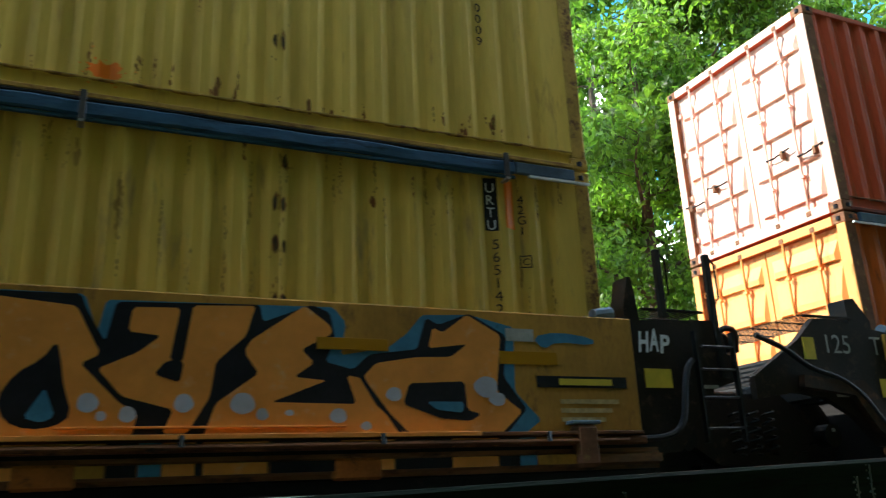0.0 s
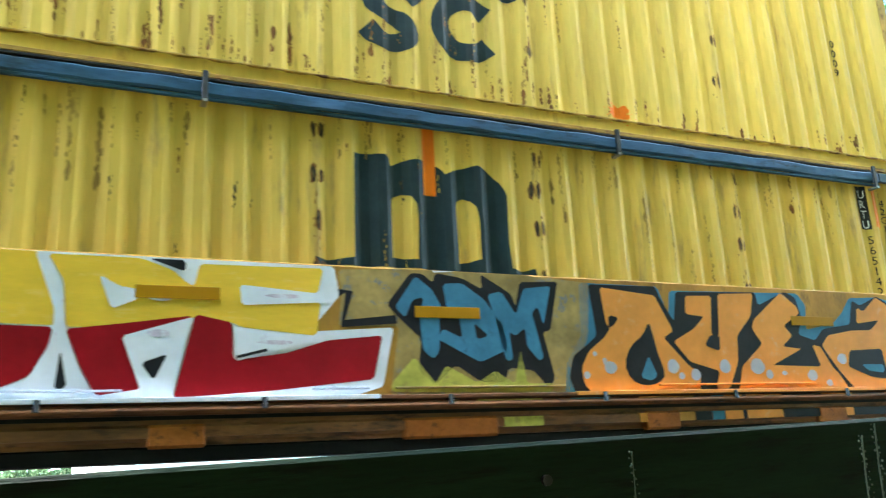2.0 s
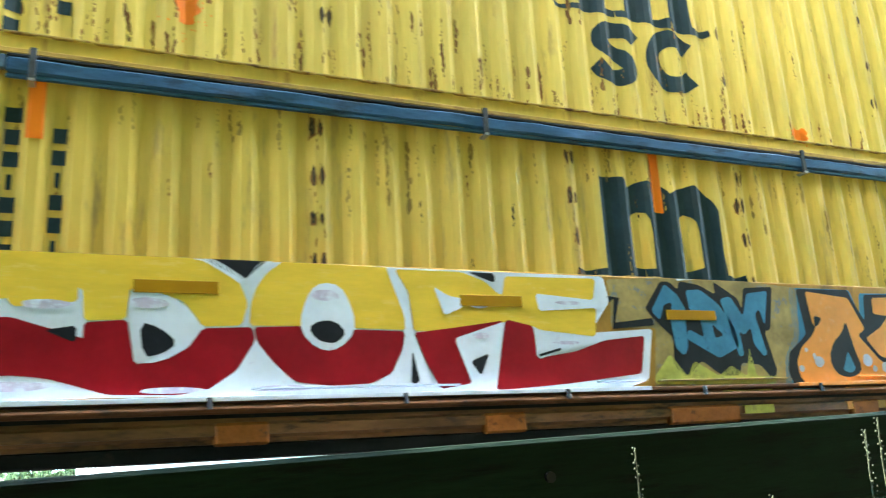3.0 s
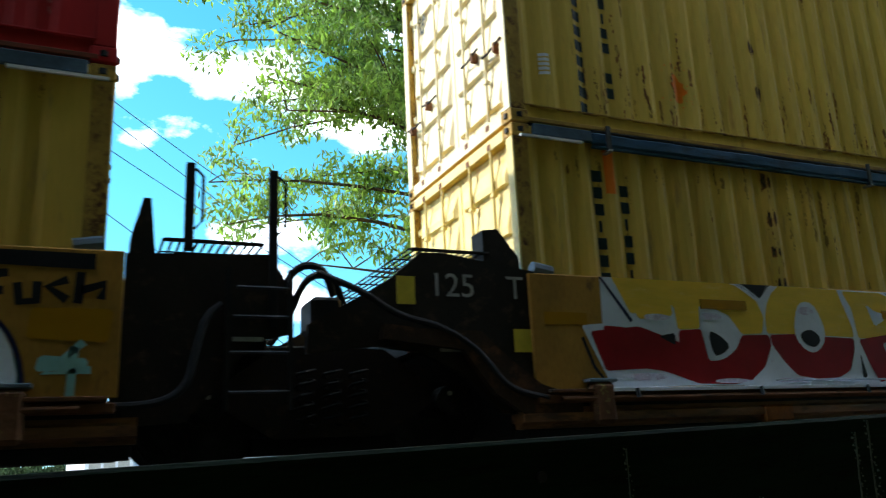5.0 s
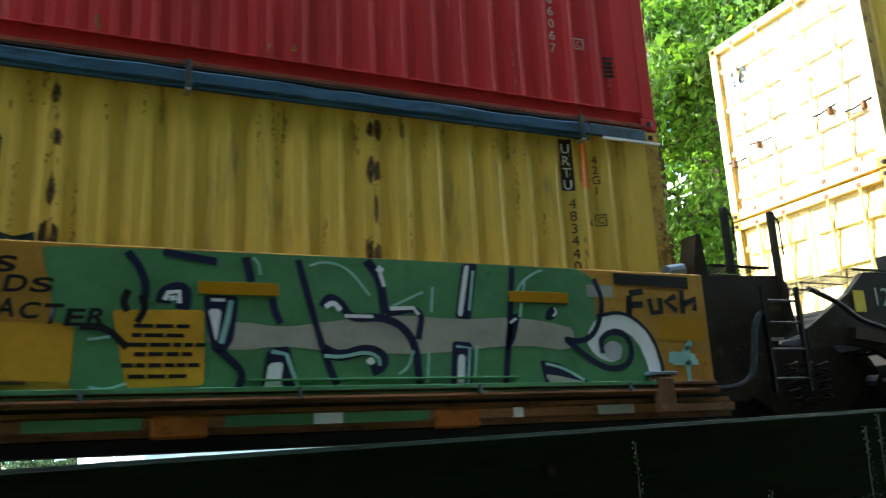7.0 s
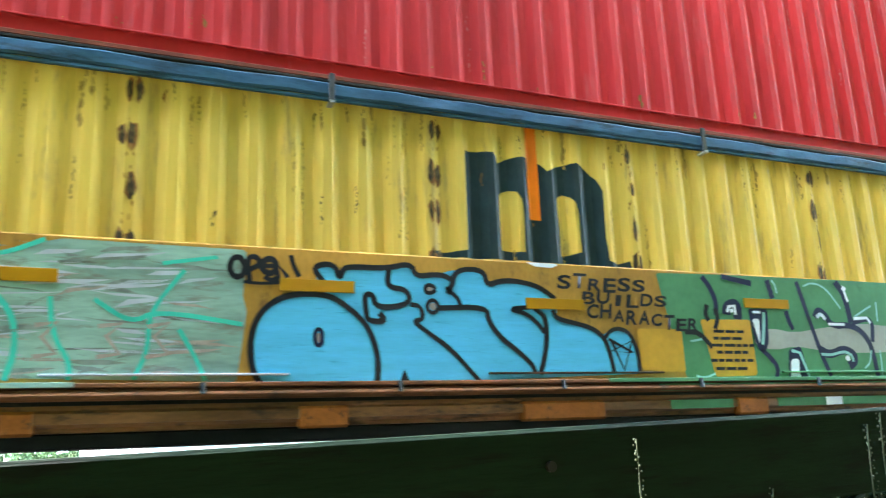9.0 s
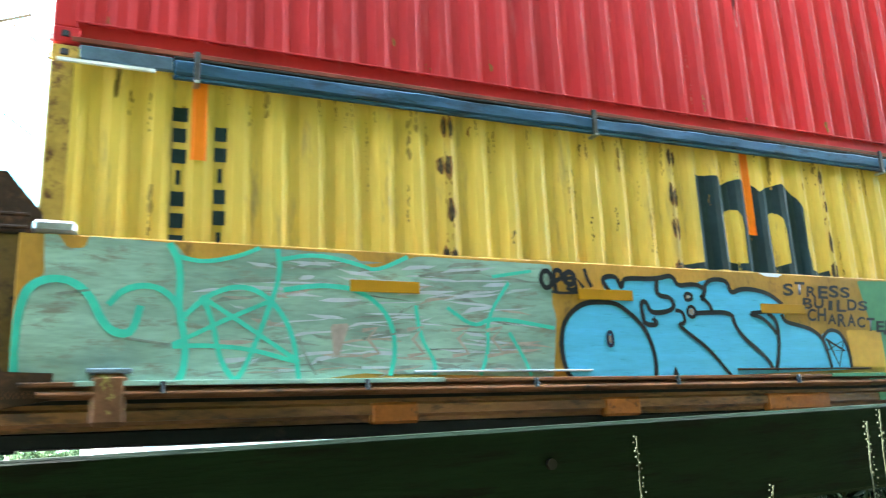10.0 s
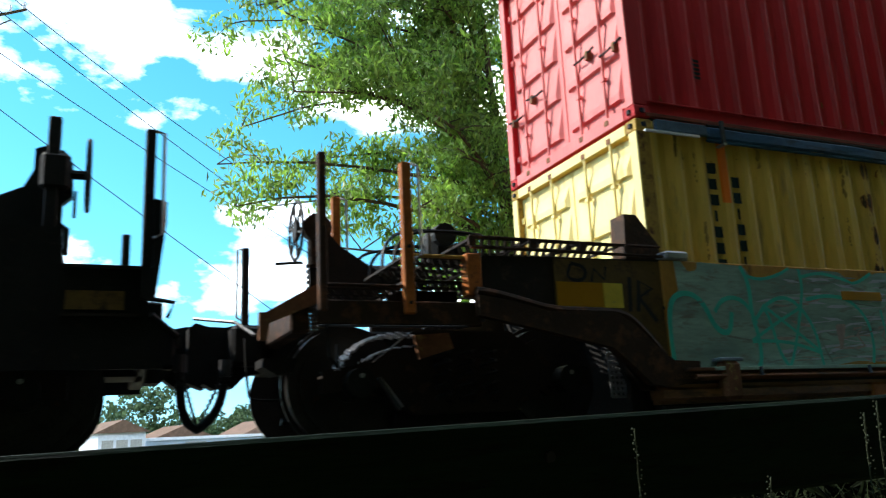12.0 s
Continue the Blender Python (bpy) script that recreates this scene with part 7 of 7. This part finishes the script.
def truck(x, label, heavy):
    """A two-axle truck with wheelsets that roll."""
    t = thing("truck", pose(x, TRACK_Y, RAIL_Z), label, "railway truck", "trucks of the train")
    base = 0.89
    for sy in (-1, 1):
        y = sy * 1.0
        frame_pts = [(-1.15, 0.40), (-1.15, 0.56), (-0.75, 0.62), (-0.42, 0.86), (0.42, 0.86), (0.75, 0.62), (1.15, 0.56), (1.15, 0.40), (0.75, 0.42), (0.42, 0.22), (-0.42, 0.22), (-0.75, 0.42)]
        part("side_frame", prismed(frame_pts, y - 0.06, y + 0.06), car_dark, t, "cast steel side frame")
        for q in (-0.2, 0.0, 0.2):
            spring = [(q + 0.07 * math.cos(a * 1.2), y + sy * 0.09 + 0.05 * math.sin(a * 1.2), 0.30 + 0.4 * a / 26) for a in range(27)]
            part("spring", rods(spring, 0.014, 5), black_steel, t)
        for q in (-base, base):
            part("bearing_cap", disc(bmesh.new(), q, y + sy * 0.06, y + sy * 0.20, WHEEL_R, 0.11, 14), black_steel, t)
        part("brake_beam", boxed(-0.45, -0.38, -0.8, 0.8, 0.34, 0.42, 0.01), black_steel, t) if sy < 0 else None
    part("spring_plank", boxed(-0.55, 0.55, -0.95, 0.95, 0.11, 0.24, 0.01), black_steel, t)
    part("brake_rod", rods([(-1.3, -0.35, 0.22), (1.3, -0.35, 0.22)], 0.03, 6), black_steel, t)
    part("bolster", boxed(-0.22, 0.22, -1.05, 1.05, 0.45, 0.74 if heavy else 0.6, 0.02), black_steel, t)
    for q in (-base, base):
        ax = part("wheelset", disc(bmesh.new(), 0, -1.05, 1.05, 0, 0.075, 12), wheel_steel, t)
        ax.matrix_basis = pose(q, 0, WHEEL_R)
        for sy in (-1, 1):
            bm = bmesh.new()
            y = sy * 0.753
            disc(bm, 0, y - 0.065, y + 0.065, 0, WHEEL_R, 36)
            disc(bm, 0, y - sy * 0.067, y - sy * 0.095, 0, WHEEL_R + 0.028, 36)
            disc(bm, 0, y + sy * 0.064, y + sy * 0.085, 0, WHEEL_R * 0.82, 30)
            disc(bm, 0, y + sy * 0.08, y + sy * 0.13, 0, 0.13, 16)
            part("wheel", bm, wheel_steel, ax, "worn steel wheel")
        ROLLERS.append((ax, q))
        for sy in (-1, 1):
            part("brake_shoe", boxed(q * 0.52 - 0.04, q * 0.52 + 0.04, sy * 0.753 - 0.05, sy * 0.753 + 0.05, 0.32, 0.6, 0.015), clip_steel, t)
            part("bearing_bolt", disc(bmesh.new(), q, sy * 1.2, sy * 1.215, WHEEL_R + 0.05, 0.018, 8), galvanised, t)
    return t


for x, heavy, label in ((-9.75, 1, "heavy truck shared by two well cars"), (5.69, 1, "heavy truck shared by two well cars"), (-25.31, 0, "dark two-axle truck under the coupler end"), (-29.29, 0, "dark two-axle truck of the following car")):
    MOVERS.append(truck(x, label, heavy))


# ---- trees ----
def leaves(name, clusters, n, size, material, parent, seed, long=1.9, droop=0.35):
    """Many small folded leaves around cluster centres (x, y, z, radius), thinner towards the rim."""
    r = np.random.RandomState(seed)
    cl = np.array(clusters)
    pick = r.choice(len(cl), n, p=cl[:, 3] ** 2 / (cl[:, 3] ** 2).sum())
    way = r.normal(size=(n, 3))
    way /= np.linalg.norm(way, axis=1)[:, None]
    p = cl[pick, :3] + way * (cl[pick, 3] * r.uniform(0.15, 1, n) ** 0.55)[:, None] * np.array([1, 1, 0.75])
    a = r.normal(size=(n, 3)) + np.array([0, 0, -droop])
    a /= np.linalg.norm(a, axis=1)[:, None]
    b = np.cross(a, r.normal(size=(n, 3)))
    b /= np.linalg.norm(b, axis=1)[:, None]
    s = (size * r.uniform(0.6, 1.3, n))[:, None]
    up = np.cross(a, b) * s * 0.18
    verts = np.stack([p - a * s * long / 2, p + b * s * 0.5 + up, p + a * s * long / 2, p - b * s * 0.5 + up], 1).reshape(-1, 3)
    k = np.arange(n)[:, None] * 4
    faces = np.concatenate([k + [0, 1, 2], k + [0, 2, 3]], 0)
    me = bpy.data.meshes.new(name)
    me.from_pydata(verts.tolist(), [], faces.tolist())
    me.materials.append(material)
    ob = new(name, me)
    ob.parent = parent
    return ob


def limb(bm, a, b, r0, r1, bend, rng, n=6):
    """A tapered, crooked limb; returns its points."""
    a, b = Vector(a), Vector(b)
    side = Vector((rng.uniform(-1, 1), rng.uniform(-1, 1), rng.uniform(0, 1))) * bend * (b - a).length
    pts = [a.lerp(b, t / n) + side * math.sin(math.pi * t / n) * 0.5 for t in range(n + 1)]
    rings = []
    for i, p in enumerate(pts):
        way = (pts[min(i + 1, n)] - pts[max(i - 1, 0)]).normalized()
        u = way.orthogonal().normalized()
        w = way.cross(u)
        r = r0 + (r1 - r0) * i / n
        rings.append([bm.verts.new(p + r * (math.cos(t) * u + math.sin(t) * w)) for t in (k * math.pi / 3 for k in range(6))])
    for p, q in zip(rings, rings[1:]):
        for k in range(6):
            bm.faces.new((p[k], p[(k + 1) % 6], q[(k + 1) % 6], q[k]))
    return pts


def tree(x, y, base, height, spread, first, n, size, material, label, seed, lean=(0, 0), limbs=11, puff=0.85, kind="tree", long=1.9, pull=(0, 0), droop=0.35, twigs=5):
    """A tree: a tapered trunk with limbs and twigs, and leaves round the twigs' ends."""
    rng = random.Random(seed)
    t = thing(kind, pose(x, y, base), label, "tree", "trees behind the track")
    bm = bmesh.new()
    top = Vector((lean[0], lean[1], height * 0.92))
    trunk = limb(bm, (0, 0, -0.2), top, height * 0.018 + 0.05, 0.03, 0.06, rng, 8)
    cl = []
    for i in range(limbs):
        h = first + (1 - first) * i / limbs
        k = h * 8
        p = trunk[int(k)].lerp(trunk[min(int(k) + 1, 8)], k - int(k))
        ang = i * 2.4 + rng.uniform(-0.5, 0.5)
        reach = spread * (1.05 - 0.75 * max(0, h - 0.35)) * rng.uniform(0.7, 1.1)
        e = p + Vector((math.cos(ang) * reach + pull[0] * rng.uniform(0.5, 1.0) * min(1, h * 1.9), math.sin(ang) * reach + pull[1], reach * rng.uniform(0.15, 0.6)))
        pts = limb(bm, p, e, 0.03 + 0.05 * (1 - h), 0.015, 0.25, rng, 5)
        for j in range(twigs):
            q = pts[1 + j % 5]
            e2 = q + Vector((rng.uniform(-1, 1), rng.uniform(-1, 1), rng.uniform(-0.35, 0.7))) * reach * 0.38
            limb(bm, q, e2, 0.018, 0.006, 0.25, rng, 3)
            cl.append((*e2, puff * rng.uniform(0.55, 1.2)))
            cl.append((*q.lerp(e2, 0.5), puff * rng.uniform(0.4, 0.8)))
    cl.append((*top, puff))
    part("trunk", bm, bark, t, "branching grey-brown trunk")
    leaves("crown", cl, n, size, material, t, seed, long, droop)
    return t


tree(8.7, 15.0, 0.55, 12.5, 2.7, 0.34, 50000, 0.06, locust_leaf, "airy locust tree with small yellow-green leaves", 11, (-0.9, 0), 34, 0.66, long=3.2, pull=(-5.3, 0), droop=1.1, twigs=9)
tree(11.6, 13.8, 0.55, 13.0, 2.7, 0.16, 12000, 0.11, maple_leaf, "dense maple tree in full green leaf", 12, (0.3, 0), 15, 0.95)
tree(14.5, 14.5, 0.55, 16.5, 4.0, 0.14, 30000, 0.13, maple_leaf, "tall leafy maple tree behind the track", 13, (0, 0), 15, 1.0)
tree(19.5, 15.5, 0.55, 18, 4.6, 0.14, 30000, 0.15, maple_leaf, "broad leafy tree behind the track", 14, (0, 0), 15, 1.1)
tree(25, 18, 0.5, 16, 4.5, 0.14, 20000, 0.17, maple_leaf, "leafy tree far along the track", 15, (0, 0), 15, 1.2)
tree(16, 21, 0.5, 21, 5.2, 0.12, 20000, 0.18, maple_leaf, "tall tree in the second row", 16, (0, 0), 15, 1.3)
tree(13.2, 19, 0.5, 13, 3.0, 0.12, 14000, 0.17, maple_leaf, "leafy tree in the second row", 17, (0, 0), 15, 1.2)


# ---- distance, wires, weeds, unseen trees added behind the eye ----
def house(x, y, w, d, h, roof_h, wall, roof, label):
    t = thing("house", pose(x, y, 0, 0, 0, 12), label, "house", "far houses")
    part("wall", boxed(-w / 2, w / 2, -d / 2, d / 2, 0, h), wall, t)
    part("roof", prismed([(-w / 2 - 0.4, h), (0, h + roof_h), (w / 2 + 0.4, h)], -d / 2 - 0.4, d / 2 + 0.4), roof, t)
    for q in (-0.3, 0.0, 0.3):
        win = part("window", boxed(q * w - 0.5, q * w + 0.5, -d / 2 - 0.05, -d / 2 - 0.005, h * 0.4, h * 0.75), grey_letter, t)
        part("window_frame", boxed(q * w - 0.6, q * w + 0.6, -d / 2 - 0.08, -d / 2 - 0.052, h * 0.75, h * 0.8), white_paint, win)
    return t


haze_leaf = mat("hazy_far_leaves", (0.09, 0.145, 0.065), 0.8, 0, 0.25, 0.2, 0, 6, island=0.35)
shed = thing("warehouse", pose(15, 84, 0), "long low pale blue warehouse in the distance", "warehouse")
part("wall", boxed(-11, 14, 0, 10, 0, 1.75), mat("pale_blue_cladding", (0.55, 0.66, 0.78), 0.6, 0, 0.1, 0.5, 0.05, 6), shed)
part("roof", prismed([(-11.3, 1.75), (14.3, 1.75), (14.3, 1.95), (-11.3, 2.05)], -0.4, 10.4), white_paint, shed)
for q in (-6, 0, 6, 11):
    part("loading_door", boxed(q - 1, q + 1, -0.06, -0.005, 0.0, 1.5), grey_letter, shed)
brown_roof = mat("brown_shingle_roof", (0.16, 0.10, 0.07), 0.85, 0, 0.25, 2, 0.3, 12)
cream = mat("cream_siding", (0.66, 0.62, 0.54), 0.7, 0, 0.1, 2, 0.1, 12)
house(1.2, 84, 4.2, 8, 2.6, 1.2, white_paint, brown_roof, "small white house with a brown roof")
house(17.5, 98, 8, 8, 1.6, 2.0, cream, brown_roof, "low cream house with a brown roof")
house(8.5, 104, 7, 8, 1.9, 1.6, cream, brown_roof, "low cream house with a brown roof")
house(28, 104, 10, 8, 1.9, 2.2, cream, brown_roof, "long low house with a brown roof")
wood = []
rng = random.Random(9)
for k in range(150):
    x = -60 + k * 0.9
    h = 5.6 + 1.2 * noise.noise((x * 0.11, 0, 0)) + (3.4 if 2.5 < x < 9.5 else 0)
    for j in range(4):
        wood.append((x + rng.uniform(-1.5, 1.5), 118 + rng.uniform(-5, 5), h * (0.2 + 0.22 * j) + rng.uniform(-0.5, 0.5), rng.uniform(1.0, 2.0)))
far = leaves("far_wood", wood, 60000, 0.40, haze_leaf, None, 31, 1.3)
tagged(far, "far line of green trees on the horizon", "trees", "", "stuff")
for a, b in (((-3.5, 28, 12.52), (5.48, 28, 5.94)), ((-3.64, 28, 14.54), (2.46, 28, 10.67)), ((-3.36, 28, 15.79), (4.24, 28, 10.28)), ((-3.0, 28, 16.34), (0.75, 28, 13.54))):
    a, b = Vector(a), Vector(b)
    start, stop = a + (a - b) * 1.2, b + (b - a) * 0.9
    pts = [start.lerp(stop, t / 14) + Vector((0, 0, 1.2 * (t / 14 - 0.5) ** 2 - 0.01)) for t in range(15)]
    tagged(part("power_line", rods([tuple(p) for p in pts], 0.016, 5), black_paint, None, "thin black overhead power line"), "", "cable", "overhead wires")
arm_pole = thing("utility_pole", pose(-4.9, 28.4, 0.3), "grey wooden utility pole that carries the wires", "utility pole")
part("shaft", rods([(0, 0, 0), (0, 0, 16.3)], 0.16, 10), bark, arm_pole)
part("cross_arm", rods([(-1.6, 0.5, 14.95), (1.95, -0.6, 15.9)], 0.06, 4), bark, arm_pole)
part("arm_brace", rods([(0.0, 0.0, 14.7), (1.5, -0.46, 15.5)], 0.03, 4), bark, arm_pole)
for q in (0.55, 0.75, 0.97):
    part("insulator", rods([(1.95 * q, -0.6 * q, 15.4 + 0.5 * q), (1.95 * q, -0.6 * q, 15.66 + 0.5 * q)], 0.05, 8), galvanised, arm_pole)
pole = thing("utility_pole", pose(13.2, 28, 0.3), "grey wooden utility pole behind the trees", "utility pole")
part("shaft", rods([(0, 0, 0), (0, 0, 10.2)], 0.14, 10), bark, pole)
part("cross_arm", boxed(-0.9, 0.9, -0.06, 0.06, 9.0, 9.12), bark, pole)


def weed(x, y, h, lean, seed):
    rng = random.Random(seed)
    w = thing("weed_stalk", pose(x, y, 0.0), "dry seed stalk of a tall weed before the beam", "weed", "weeds by the beam")
    pts = [(lean * (t / 10) ** 2, 0.02 * math.sin(t), h * t / 10) for t in range(11)]
    part("stem", rods(pts, 0.003, 5), weed_stem, w)
    bm = bmesh.new()
    for k in range(46):
        t = 0.72 + 0.28 * k / 46
        p = Vector((lean * t * t, 0, h * t))
        a = k * 2.4
        r = 0.012 * (1.25 - (t - 0.72) * 3)
        q = p + Vector((math.cos(a) * r, math.sin(a) * r, 0.008))
        bmesh.ops.create_icosphere(bm, subdivisions=1, radius=0.0042 * rng.uniform(0.6, 1.2), matrix=Matrix.Translation(q))
    part("seed_head", bm, weed_stem, w, "small dry seeds along the tip")
    for k in range(6):
        z = h * (0.35 + 0.06 * k)
        leaf = flat([(0, 0), (0.05, 0.02), (0.11, 0.0), (0.05, -0.015)])
        o = part("leaf", leaf, weed_stem, w)
        o.matrix_basis = pose(0, 0, z, 0, 25, k * 140)
    return w


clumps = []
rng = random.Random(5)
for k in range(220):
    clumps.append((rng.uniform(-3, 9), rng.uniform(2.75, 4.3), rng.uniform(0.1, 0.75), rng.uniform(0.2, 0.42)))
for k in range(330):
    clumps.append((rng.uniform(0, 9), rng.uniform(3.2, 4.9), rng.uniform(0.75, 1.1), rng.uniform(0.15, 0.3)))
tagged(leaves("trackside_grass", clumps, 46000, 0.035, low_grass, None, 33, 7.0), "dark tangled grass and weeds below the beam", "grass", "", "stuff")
weed(1.62, 2.12, 1.475, -0.06, 1)
weed(2.63, 2.12, 1.49, -0.04, 2)
weed(2.69, 2.10, 1.53, -0.05, 3)
weed(1.98, 2.05, 1.30, 0.05, 4)

# trees out of view, added to keep sky light off the train's near side
rng = random.Random(21)
for k in range(11):
    x = -30 + k * 6.2 + rng.uniform(-1, 1)
    tree(x, -5.2 - rng.uniform(0, 2.5), 0, 17.5 + rng.uniform(-1, 3), 5.4, 0.04, 19000, 0.46, dark_leaf, "unseen leafy tree added to block sky light on the near side", 40 + k, (0, 3.4), 18, 1.9)


# ---- what moves ----
def motions():
    for ob in MOVERS:
        home = ob.matrix_basis.translation.copy()
        walk(ob, [(t, pose(home.x + s, home.y, home.z)) for t, s, yaw, pitch, roll in ROWS])
    times, way = [r[0] for r in ROWS], [r[1] for r in ROWS]
    for axle, q in ROLLERS:
        rows = [(k * 0.2, float(np.interp(k * 0.2, times, way))) for k in range(61)]
        walk(axle, [(t, pose(q, 0, WHEEL_R, 0, math.degrees(s / WHEEL_R), 0)) for t, s in rows])


motions()
